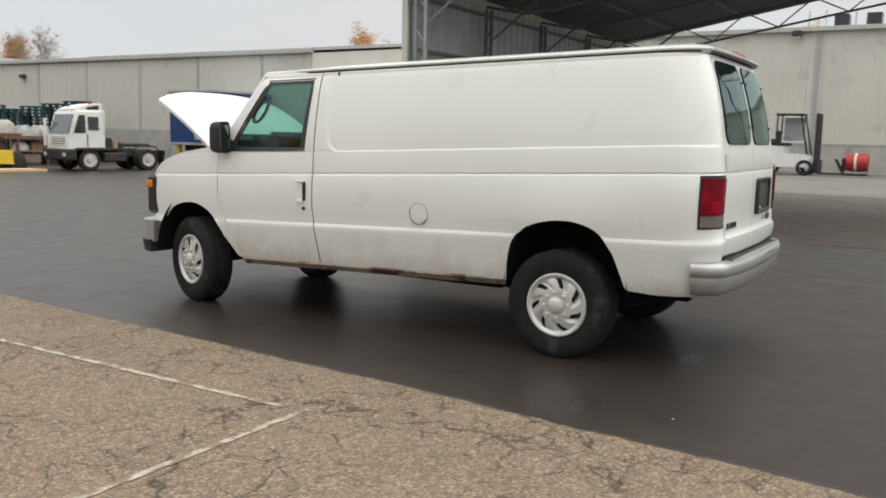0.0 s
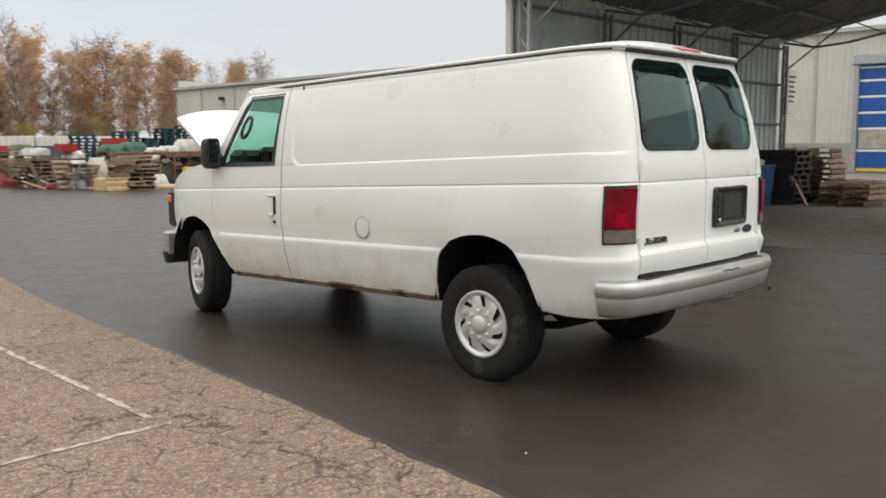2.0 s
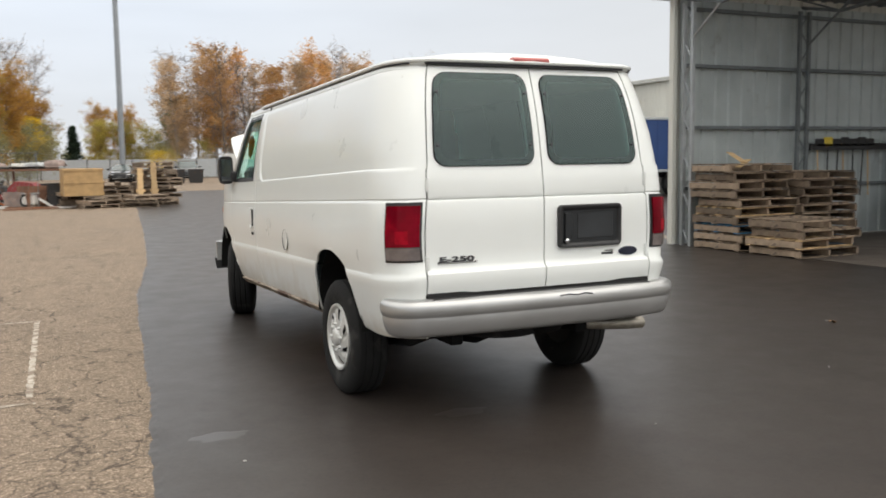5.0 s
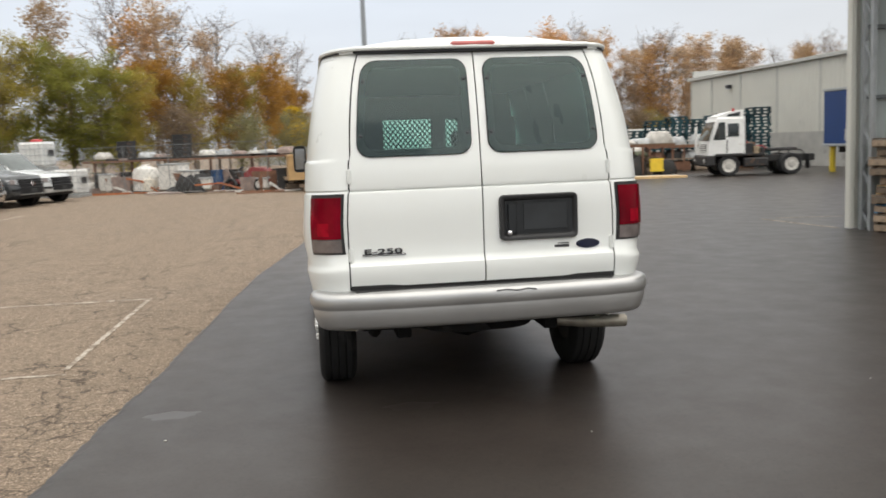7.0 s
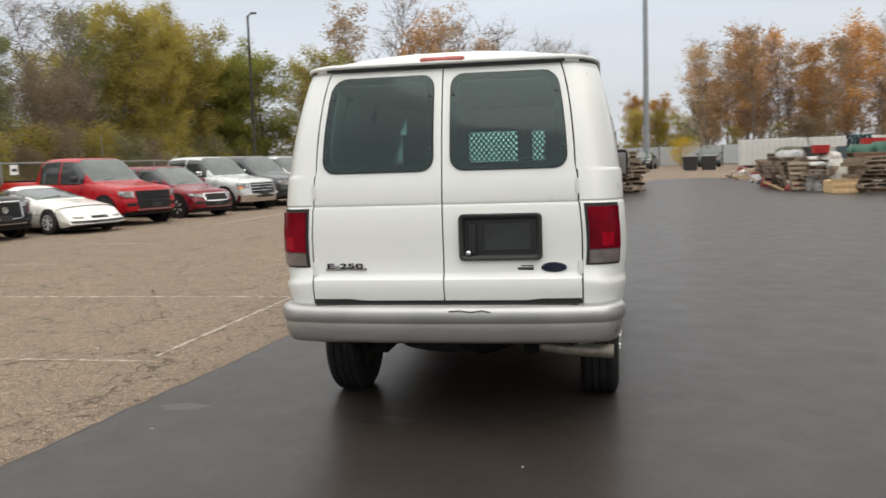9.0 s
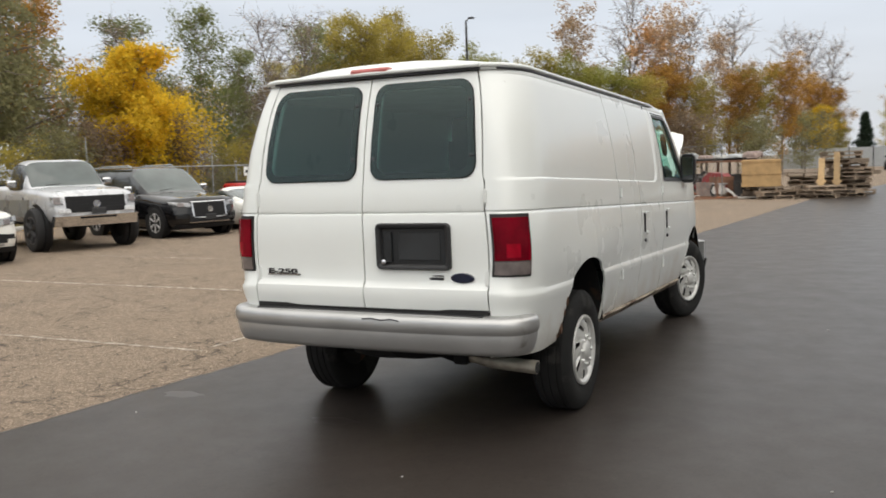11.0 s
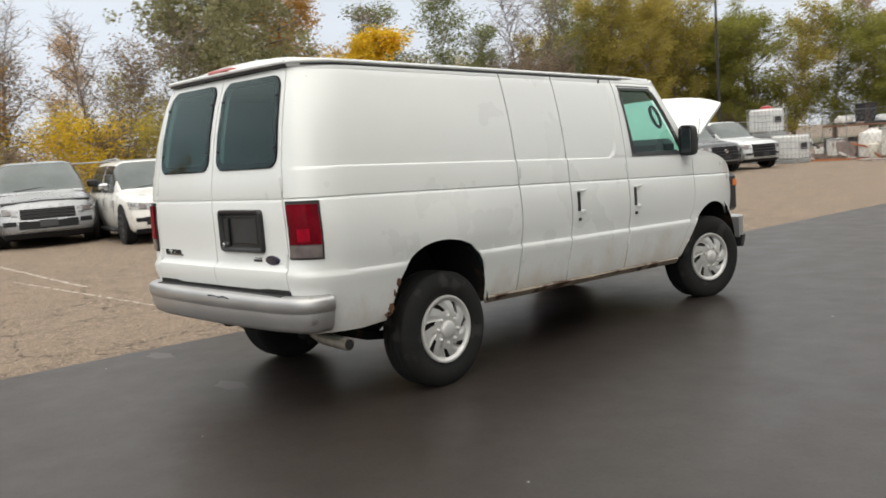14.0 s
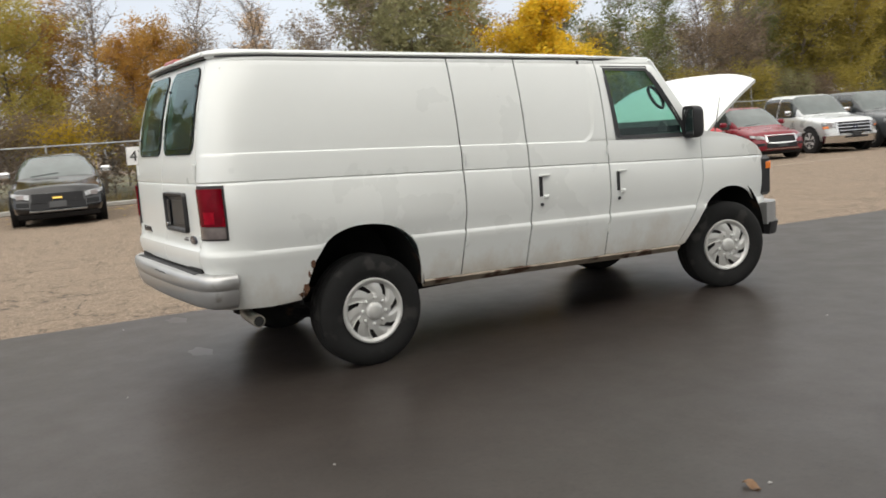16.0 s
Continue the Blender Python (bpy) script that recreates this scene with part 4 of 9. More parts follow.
part("roof", roof.grid(len(RY), len(RU), roof_pt), M_white, van, solid=0.02, smooth=40)
for sgn in (-1, 1):
    part("drip_rail", Mesh().path([bw(sgn * (roof_half(y) + 0.007), y, 2.084) for y in (-0.905, -0.90, -0.885, -0.86, -0.82, -0.77, -0.70, -0.64, -0.575, 0.5, 1.5, 2.2, 2.5, 2.73)], 0.012, 8), M_white, van)
    # dark tube puts the shadow line under the rail into colour
    part("drip_gap", Mesh().path([bw(sgn * (roof_half(y) + 0.004), y, 2.066) for y in (-0.86, -0.82, -0.77, -0.70, -0.64, -0.575, 0.5, 1.5, 2.2, 2.45)], 0.005, 6), M_badge, van)
part("rear_header", Mesh().path([bw(x, -0.930 + 0.022 * (abs(x) / 0.7) ** 2, 2.086) for x in (-0.68, -0.55, -0.3, 0, 0.3, 0.55, 0.68)], 0.013, 8), M_white, van)
# dark tube likewise paints the shade below the roof overhang
part("header_gap", Mesh().path([bw(x, -0.922 + 0.022 * (abs(x) / 0.7) ** 2, 2.068) for x in (-0.68, -0.55, -0.3, 0, 0.3, 0.55, 0.68)], 0.008, 6), M_badge, van)
part("brake_lamp", Mesh().box(-0.13, 0.13, -0.940, -0.82, 2.104, 2.142, 0.012), mat("faded_red_lens", (0.42, 0.10, 0.09), 0.4, vary=0.3, scale=10), van, "faded red high brake lamp")

# windscreen and pillars
ws = Mesh()
ws.grid(9, 5, lambda i, j: bw((-0.86 + 0.06 * j / 4 + (1.72 - 0.12 * j / 4) * i / 8), 3.17 - 0.53 * j / 4 + 0.10 * (1 - ((i - 4) / 4) ** 2), 1.45 + 0.615 * j / 4))
part("windscreen", ws, G_side, van)
for sgn in (-1, 1):
    part("pillar", Mesh().path([bw(sgn * 0.955, 3.17, 1.44), bw(sgn * 0.915, 2.985, 1.66), bw(sgn * 0.87, 2.81, 1.90), bw(sgn * 0.835, 2.70, 2.065)], 0.03, 8), M_white, van)

# raised hood
hood = Mesh()
HN, HM = 13, 9


def hood_pt(i, j):
    u = -1 + 2 * i / (HN - 1)
    t = j / (HM - 1)
    half = 0.80 + 0.02 * t - 0.05 * t ** 4
    y = 3.30 + 0.80 * t + (0.05 + 0.09 * t) * (1 - u * u)
    z = 1.247 + 0.72 * t - 0.19 * t * t + (0.17 - 0.080 * t) * (1 - abs(u) ** 2.8)
    return (u * half, y, z)


part("hood", hood.grid(HN, HM, hood_pt), M_white, van, "white hood propped open", solid=0.03, smooth=50)
part("prop_rod", Mesh().tube((0.55, 3.75, 1.1), (0.50, 3.72, 1.63), 0.006), M_chassis, van)
part("antenna", Mesh().tube((0.86, 3.44, 1.33), (0.86, 3.52, 1.66), 0.005, 0.003), M_black, van)

# nose: lamps, grille, bumper
for sgn in (-1, 1):
    hl = part("headlamp", Mesh().box(min(sgn * 0.56, sgn * 0.875), max(sgn * 0.56, sgn * 0.875), 4.00, 4.165, 0.755, 1.115, 0.03), M_black, van)
    part("corner_lens", Mesh().box(min(sgn * 0.80, sgn * 0.882), max(sgn * 0.80, sgn * 0.879), 4.07, 4.16, 0.985, 1.070, 0.015), M_amber, hl)
    part("lens", Mesh().box(min(sgn * 0.58, sgn * 0.80), max(sgn * 0.58, sgn * 0.80), 4.15, 4.18, 0.79, 1.07, 0.012), M_headlamp, hl)
grille = part("grille", Mesh().box(-0.56, 0.56, 4.02, 4.16, 0.74, 1.10, 0.02), M_black, van)
for z in (0.80, 0.87, 0.94, 1.01):
    part("slat", Mesh().box(-0.54, 0.54, 4.155, 4.18, z, z + 0.03, 0.006), M_badge, grille)


def bumper_sweep(profile, plan):
    m = Mesh()
    rings = []
    for k, (x, y) in enumerate(plan):
        a, b = plan[max(k - 1, 0)], plan[min(k + 1, len(plan) - 1)]
        d = Vector((b[0] - a[0], b[1] - a[1], 0)).normalized()
        nrm = Vector((d.y, -d.x, 0))
        rings.append([(x + nrm.x * o, y + nrm.y * o, z) for o, z in profile])
    return m.loft(rings)


def bumper_plan(hw, back, face, r, crown):
    """Plan of a bumper from one flank round to the other."""
    pts = [(-hw, back)]
    for k in range(9):
        a = math.pi / 2 * k / 8
        pts.append((-hw + r - r * math.cos(a), face + crown + r - r * math.sin(a)))
    for k in range(1, 12):
        x = -(hw - r) + 2 * (hw - r) * k / 12
        pts.append((x, face + crown * (x / hw) ** 2))
    for k in range(9):
        a = math.pi / 2 * (1 - k / 8)
        pts.append((hw - r + r * math.cos(a), face + crown + r - r * math.sin(a)))
    pts.append((hw, back))
    return pts


prof = [(-0.10, 0.767), (-0.035, 0.767), (-0.004, 0.762), (0.011, 0.752), (0.019, 0.734), (0.021, 0.711), (0.018, 0.689), (0.010, 0.676), (0.006, 0.670), (0.006, 0.665), (0.007, 0.657), (0.000, 0.619), (-0.013, 0.581), (-0.024, 0.562), (-0.042, 0.551), (-0.10, 0.549)]
rb = part("rear_bumper", bumper_sweep(prof, bumper_plan(0.972, -0.925, -1.17, 0.16, 0.05)), M_bumper, van, "dented silver rear bumper", smooth=35)
part("step_pad", Mesh().box(-0.74, 0.74, -1.125, -1.07, 0.761, 0.770, 0.003), M_black, rb)
part("bumper_filler", Mesh().box(-0.76, 0.76, -1.08, -1.0, 0.70, 0.795), M_blackgap, van)
part("scrape", Mesh().path([(0.04, -1.192, 0.741), (0.10, -1.192, 0.746), (0.16, -1.191, 0.737), (0.22, -1.191, 0.746), (0.27, -1.188, 0.736)], 0.004, 6), M_badge, rb)
fprof = [(-0.10, 0.705), (-0.035, 0.703), (-0.008, 0.693), (0.004, 0.675), (0.010, 0.645), (0.010, 0.61), (0.002, 0.57), (-0.012, 0.535), (-0.035, 0.515), (-0.10, 0.51)]
vprof = [(-0.10, 0.53), (-0.004, 0.525), (-0.006, 0.50), (-0.035, 0.46), (-0.075, 0.432), (-0.12, 0.42), (-0.14, 0.53)]
fb = part("front_bumper", bumper_sweep(fprof, [(x, -y) for x, y in bumper_plan(0.900, -3.93, -4.23, 0.20, 0.085)]), M_bumper, van, "grey front bumper", smooth=35)
part("bumper_valance", bumper_sweep(vprof, [(x, -y) for x, y in bumper_plan(0.885, -3.94, -4.21, 0.19, 0.085)]), M_black, fb, smooth=35)

# sills with rust
for sgn in (-1, 1):
    sill = Mesh()
    sy = [0.40 + 2.48 * k / 30 for k in range(31)]
    sill.grid(31, 4, lambda i, j: bw(sgn * (0.957 - 0.012 * j + 0.004 * math.sin(sy[i] * 9)), sy[i], 0.530 - 0.014 * j))
    sp = part("sill", sill, M_sill, van, "rusty rocker sill", solid=0.02)
    if sgn > 0:
        for y0, ln, hh in ((0.46, 0.20, 0.022), (0.98, 0.16, 0.020), (1.12, 0.12, 0.03), (1.72, 0.20, 0.022)):
            patch = Mesh()
            patch.grid(12, 3, lambda i, j: bw(sgn * (half_width(y0, 0.54) + 0.003 - 0.006 * (1 - j / 2)), y0 + ln * i / 11, 0.520 + hh * j / 2 * (0.5 + 0.5 * abs(math.sin(i * 1.7 + y0 * 5)))))
            part("rust_patch", patch, M_rustred, sp, "brown rust patch")
    else:
        patch = Mesh()
        patch.grid(10, 3, lambda i, j: bw(sgn * (half_width(0.6, 0.52) + 0.004), 0.52 + 0.22 * i / 9, 0.512 + 0.022 * j / 2 * (0.6 + 0.4 * abs(math.sin(i * 2.1)))))
        part("rust_patch", patch, M_rustred, sp, "brown rust patch")
rr_ = random.Random(3)
for y0, z0, sy_, sz_ in ((-0.478, 0.605, 0.020, 0.050), (-0.428, 0.752, 0.014, 0.030), (-0.455, 0.685, 0.008, 0.022), (-0.500, 0.553, 0.030, 0.014)):
    edge = [0.65 + 0.55 * rr_.random() for _ in range(18)]
    part("rust_patch", Mesh().loft([[bw(half_width(y0, z0) + d, y0 + sy_ * k * math.cos(2 * math.pi * i / 18), z0 + sz_ * k * math.sin(2 * math.pi * i / 18)) for i, k in enumerate(edge)] for d in (-0.006, 0.0035)]), M_rustred, van, "brown rust patch")

# underside
for box in ((-0.70, 0.70, -0.90, 0.5, 0.50, 0.56), (-0.86, 0.86, 0.5, 2.9, 0.50, 0.56), (-0.55, 0.55, 2.9, 3.9, 0.42, 0.9)):
    part("floor_pan", Mesh().box(*box), M_under, van)
for x in (-0.45, 0.45):
    part("frame_rail", Mesh().box(x - 0.045, x + 0.045, -0.80, 3.9, 0.42, 0.52, 0.01), M_under, van)
part("rear_axle", Mesh().tube((-0.8, 0, 0.385), (0.8, 0, 0.385), 0.05, n=12).lathe([(0.02, -0.15), (0.12, -0.12), (0.15, 0.0), (0.12, 0.12), (0.02, 0.15)], 16, "x", (0.06, 0, 0.385)), M_under, van)
part("front_axle", Mesh().tube((-0.8, 3.505, 0.36), (0.8, 3.505, 0.36), 0.045, n=10), M_under, van)
for x in (-0.6, 0.6):
    part("leaf_spring", Mesh().path([(x, -0.75, 0.50), (x, -0.4, 0.38), (x, 0, 0.32), (x, 0.4, 0.38), (x, 0.75, 0.50)], 0.03, 6), M_under, van)
part("spare_tyre", Mesh().lathe([(0.16, 0.46), (0.26, 0.435), (0.32, 0.455), (0.335, 0.51), (0.32, 0.57), (0.16, 0.58)], 36, "z", (-0.05, -0.56, 0.0)), M_tyre, van, "spare tyre slung under the rear floor")
part("spare_carrier", Mesh().lathe([(0.10, 0.44), (0.24, 0.45), (0.28, 0.50), (0.27, 0.55)], 24, "z", (0.12, -0.62, 0.0)), M_under, van)
part("fuel_tank", Mesh().box(-0.35, 0.30, 0.7, 1.9, 0.33, 0.50, 0.04), M_under, van)
part("exhaust_pipe", Mesh().path([(0.35, 0.9, 0.45), (0.36, 0.45, 0.47), (0.38, -0.35, 0.50), (0.40, -0.60, 0.49), (0.50, -0.74, 0.465), (0.66, -0.79, 0.452), (0.82, -0.80, 0.444), (0.925, -0.80, 0.440)], 0.040, 14), M_pipe, van, "stained steel exhaust tail pipe")
# black disc on the solid pipe stands for its shaded hollow end
part("pipe_mouth", Mesh().tube((0.922, -0.80, 0.440), (0.928, -0.80, 0.440), 0.033, n=14), M_blackgap, van)
for sgn in (-1, 1):
    for cy, rr in ((-0.055, 0.452), (3.45, 0.485)):
        liner = Mesh()
        n = 20
        liner.grid(n + 1, 2, lambda i, j: (sgn * (0.50 if j == 0 else 0.955), cy + rr * math.cos(math.pi * i / n), 0.50 + (rr + 0.055) * math.sin(math.pi * i / n) - (0.06 if cy > 1 else 0)))
        liner.add([(sgn * 0.5, cy - rr, 0.45), (sgn * 0.5, cy + rr, 0.45), (sgn * 0.5, cy + rr, 0.98), (sgn * 0.5, cy - rr, 0.98)], [(0, 1, 2, 3)])
        part("wheel_arch_liner", liner, M_under, van)

# inside
part("cab_floor", Mesh().box(-0.9, 0.9, 1.9, 3.0, 0.58, 0.66), M_black, van)
part("load_floor", Mesh().box(-0.49, 0.49, -0.98, 0.5, 0.60, 0.64).box(-0.90, 0.90, 0.5, 1.95, 0.60, 0.64), M_loadfloor, van)
part("dashboard", Mesh().box(-0.88, 0.88, 2.80, 3.06, 1.0, 1.50, 0.05).box(-0.70, -0.24, 2.74, 2.86, 1.30, 1.525, 0.04), M_black, van)
for sgn in (-1, 1):
    part("door_card", Mesh().box(min(sgn * 0.90, sgn * 0.935), max(sgn * 0.90, sgn * 0.935), 2.15, 2.98, 0.66, 1.40, 0.012), M_black, van)
part("cab_lining", Mesh().box(-0.80, 0.80, -0.85, 2.5, 2.0, 2.02), M_lining, van)
for x in (-0.47, 0.47):
    seat = part("seat", Mesh().box(x - 0.26, x + 0.26, 2.15, 2.65, 0.75, 0.98, 0.06), M_seat, van, "grey cloth bucket seat")
    part("backrest", Mesh().box(x - 0.25, x + 0.25, 2.08, 2.24, 0.92, 1.50, 0.06), M_seat, seat)
    part("headrest", Mesh().box(x - 0.13, x + 0.13, 2.10, 2.20, 1.52, 1.68, 0.04), M_seat, seat)
wheel_m = Mesh()
wheel_m.path([(-0.47 + 0.19 * math.cos(t), 2.72 + 0.08 * math.sin(t), 1.33 + 0.16 * math.sin(t)) for t in [2 * math.pi * k / 24 for k in range(25)]], 0.017, 8)
wheel_m.box(-0.64, -0.30, 2.70, 2.74, 1.31, 1.36, 0.01).tube((-0.47, 2.73, 1.37), (-0.47, 2.92, 1.22), 0.03)
part("steering_wheel", wheel_m, M_black, van, "black steering wheel")
# steel partition behind the seats, its window filled with expanded mesh
PW = ((-0.30, 0.13), (0.26, 0.37))
PA, PB = 1.53, 1.79
bulk = Mesh().box(-0.945, 0.945, 1.93, 1.95, 0.64, PA).box(-0.865, 0.865, 1.93, 1.95, PB, 2.0)
bulk.box(-0.905, PW[0][0], 1.93, 1.95, PA, PB).box(PW[0][1], PW[1][0], 1.93, 1.95, PA, PB).box(PW[1][1], 0.905, 1.93, 1.95, PA, PB)
bulkhead = part("partition", bulk, M_seat, van, "grey steel cab partition with mesh windows")
for x0, x1 in PW:
    lattice = Mesh()
    for k in range(-12, 18):
        for slope in (-1, 1):
            pts = []
            for t in range(61):
                x = x0 + (x1 - x0) * t / 60
                z = PA + (x - x0 - k * 0.044) * slope * 1.2
                if PA <= z <= PB:
                    pts.append((x, 1.94, z))
            if len(pts) > 1:
                lattice.tube(pts[0], pts[-1], 0.008, n=4, caps=False)
    part("expanded_mesh", lattice, M_seat, bulkhead, smooth=0)
for sgn in (-1, 1):
    part("grab_handle", Mesh().path([(sgn * 0.86, 2.76 + 0.036 * math.cos(t) - 0.075 * math.sin(t), 1.69 + 0.025 * math.cos(t) + 0.085 * math.sin(t)) for t in [2 * math.pi * k / 16 for k in range(17)]], 0.014, 6), M_black, van)

# wheels
tyre_prof = [(0.205, -0.085), (0.225, -0.105), (0.27, -0.118), (0.32, -0.121), (0.355, -0.112), (0.376, -0.098), (0.386, -0.085), (0.386, -0.055), (0.378, -0.052), (0.378, -0.046), (0.386, -0.043),
             (0.387, -0.005), (0.379, -0.003), (0.379, 0.003), (0.387, 0.005), (0.386, 0.043), (0.378, 0.046), (0.378, 0.052), (0.386, 0.055), (0.386, 0.085), (0.376, 0.098), (0.355, 0.112), (0.32, 0.121), (0.27, 0.118), (0.225, 0.105), (0.205, 0.085)]
tyre_me = Mesh().lathe([(a * 0.981 if a > 0.3 else a, b) for a, b in tyre_prof], 64, "x", closed=True).data("tyre", M_tyre, 35)
rim_m = Mesh().lathe([(0.205, 0.080), (0.222, 0.094), (0.222, 0.055), (0.19, 0.02), (0.18, -0.05), (0.205, -0.085)], 48, "x")
rim_me = rim_m.data("rim", M_chassis, 35)
cover = Mesh()
RR = [0.060, 0.066, 0.074, 0.086, 0.100, 0.112] + [0.112 + 0.0075 * k for k in range(1, 11)] + [0.192, 0.199, 0.206, 0.214, 0.220, 0.222, 0.222]
HH = [interp(r, [(0.06, 0.138), (0.075, 0.139), (0.10, 0.141), (0.125, 0.139), (0.16, 0.132), (0.187, 0.122), (0.192, 0.124), (0.199, 0.134), (0.206, 0.140), (0.214, 0.141), (0.220, 0.138), (0.222, 0.132)]) for r in RR]
HH[-1] = 0.10
NA = 168


def slot(i, j):
    """Seven swept openings between broad vanes."""
    return 0.126 < 0.5 * (RR[i] + RR[i + 1]) < 0.188 and (j + 0.5) / NA * 7 % 1.0 < 0.27


def dish(i, j):
    r, a = RR[i], j / NA * 7 % 1.0
    sink = 0.018 * smoothstep(0.10, 0.13, r) * smoothstep(0.192, 0.18, r) * smoothstep(0.62, 1.0, a)
    t = 2 * math.pi * (j / NA + (r - 0.116) * 5.2 / 7)
    return (HH[i] - sink, r * math.cos(t), r * math.sin(t))


cover.grid(len(RR), NA + 1, dish, slot)
cover_me = cover.data("wheel_cover", M_hub, 40, weld=True)
cap_me = Mesh().lathe([(0.060, 0.130), (0.059, 0.150), (0.054, 0.157), (0.033, 0.164), (0.004, 0.167)], 28, "x").data("centre_cap", M_hub, 40)
nut_me = Mesh().lathe([(0.012, 0.130), (0.012, 0.154), (0.007, 0.160)], 8, "x").data("nut", M_hub, 40)
for sgn in (-1, 1):
    for y, x in ((-0.010, 0.838), (3.505, 0.828)):
        wm = pose(sgn * x, y, 0.380, 0, 0, (0 if sgn > 0 else 180) - (16 if y > 1 else 0))
        wheel = part("wheel", rim_me, M_chassis, van, m=wm @ pose(0, 0, 0, 20 * y + 40 * sgn, 0, 0))
        part("tyre", tyre_me, M_tyre, wheel)
        part("wheel_cover", cover_me, M_hub, wheel, "silver seven-slot wheel cover", m=Matrix.Translation((-0.022, 0, 0)))
        part("centre_cap", cap_me, M_hub, wheel, m=Matrix.Translation((-0.022, 0, 0)))
        for k in range(8):
            part("nut", nut_me, M_hub, wheel, m=Matrix.Translation((-0.022, 0.088 * math.cos(k * math.pi / 4), 0.088 * math.sin(k * math.pi / 4))))

# ---- ground ----
ground = part("ground", Mesh().grid(61, 61, lambda i, j: (-900 + 30 * i, -900 + 30 * j, 0.0)), M_old, None, smooth=0)
tagged(ground, "cracked old tan-grey asphalt lot", "ground", kind="structure")


def edge_x(y):
    """The border between the new and the old asphalt."""
    base = interp(y, [(-40, -6.4), (-2.1, -2.36), (0.6, -2.08), (5, -1.72), (9, -1.15), (15, -0.55), (28, 0.6), (44, 3.5)])
    return base + 0.008 * math.sin(y * 3.1) + 0.005 * math.sin(y * 11.3 + 1) + 0.004 * math.sin(y * 37.0)


rng = random.Random(5)
pave = Mesh()
ey = [-40 + k * 2.0 for k in range(18)] + [-4 + 0.08 * k for k in range(250)] + [16 + 0.5 * k for k in range(57)]
ey = sorted(set(round(v, 3) for v in ey))
pave.grid(len(ey), 4, lambda i, j: ((edge_x(ey[i]) - 0.02, edge_x(ey[i]) + 0.02, 6, 60)[j] + (rng.uniform(-0.009, 0.009) if j < 2 else 0), ey[i], (0.0, 0.005, 0.006, 0.006)[j]))
tagged(part("pavement", pave, M_new, None, smooth=0), "smooth new black asphalt pavement", "pavement", kind="structure")
shed_floor = part("shed_floor", Mesh().grid(2, 61, lambda i, j: ((7.62 + 0.05 * math.sin(j * 1.7) + 0.04 * math.sin(j * 4.1), 21.5)[i], -24.5 + 31.0 * j / 60, 0.010)), M_shedfloor, None, smooth=0)
tagged(shed_floor, "dusty grey-brown worn floor under the open shed", "pavement", kind="structure")
apron = part("concrete_apron", Mesh().box(21.5, 42, -25, 24, 0.0, 0.012), M_apron, None, smooth=0)
tagged(apron, "worn pale concrete apron before the warehouse", "pavement", kind="structure")


def stripe(a, b, width=0.1, z=0.004):
    """A worn painted line with ragged edges."""
    a, b = Vector((*a, z)), Vector((*b, z))
    d = (b - a)
    n = max(2, int(d.length / 0.06))
    side = Vector((-d.y, d.x, 0)).normalized() * width / 2
    m = Mesh()
    m.grid(n + 1, 2, lambda i, j: a + d * (i / n) + side * (1 if j else -1) * (1 + 0.18 * math.sin(i * 1.9 + j * 2) + 0.12 * math.sin(i * 4.7)))
    return m


for k, (a, b, w) in enumerate([((-2.84, 0.80), (-2.78, 3.9), 0.046), ((-2.80, 0.66), (-9.2, 0.72), 0.046), ((-2.75, 3.95), (-11.0, 4.1), 0.07), ((-2.86, -2.4), (-2.88, -6.2), 0.046), ((-2.8, -2.5), (-9.0, -2.45), 0.046),
                  ((-9.06, 20.4), (-9.4, 16.3), 0.1), ((-8.2, 7.4), (-12.0, 7.6), 0.046), ((-8.4, 11.0), (-13.0, 11.2), 0.046), ((-12.4, 1.5), (-7.2, 1.0), 0.07)]):
    tagged(part("road_marking", stripe(a, b, w), M_paint, None, smooth=0), "worn white painted parking line on asphalt", "road marking", "parking lines", "structure")
for a, b in (((7.0, 8.9), (7.25, 6.9)), ((8.6, 8.6), (7.3, 8.9)), ((8.6, 8.6), (7.6, 7.0))):
    tagged(part("road_marking", stripe(a, b, 0.07, 0.010), M_paint, None, smooth=0), "thin white painted line on new asphalt", "road marking", "parking lines", "structure")

# pebbles and litter on the lot
peb = Mesh()
for k in range(1400):
    x, y, s = rng.uniform(-8, -2.3), rng.uniform(-5, 7), rng.uniform(0.002, 0.006)
    if x < edge_x(y) - 0.02:
        peb.box(x - s, x + s, y - s * 0.8, y + s * 0.8, 0, s * 1.1, s * 0.3, )
tagged(part("gravel", peb, mat("pebbles", (0.30, 0.26, 0.21), 0.9, island=0.5), None, smooth=0), "loose small stones on old asphalt", "gravel", kind="stuff")


M_scrap = mat("grey_scrap", (0.42, 0.41, 0.39), 0.8)


def litter(x, y, s, material, label):
    m = Mesh().loft([[(x + s * k * math.cos(t), y + 0.7 * s * k * math.sin(t), z) for t in [2 * math.pi * i / 7 for i in range(7)]] for k, z in ((0.9, 0.006), (1, 0.010), (0.5, 0.013))])
    tagged(part("litter", m, material, None, smooth=0), label, "litter", "litter on asphalt")


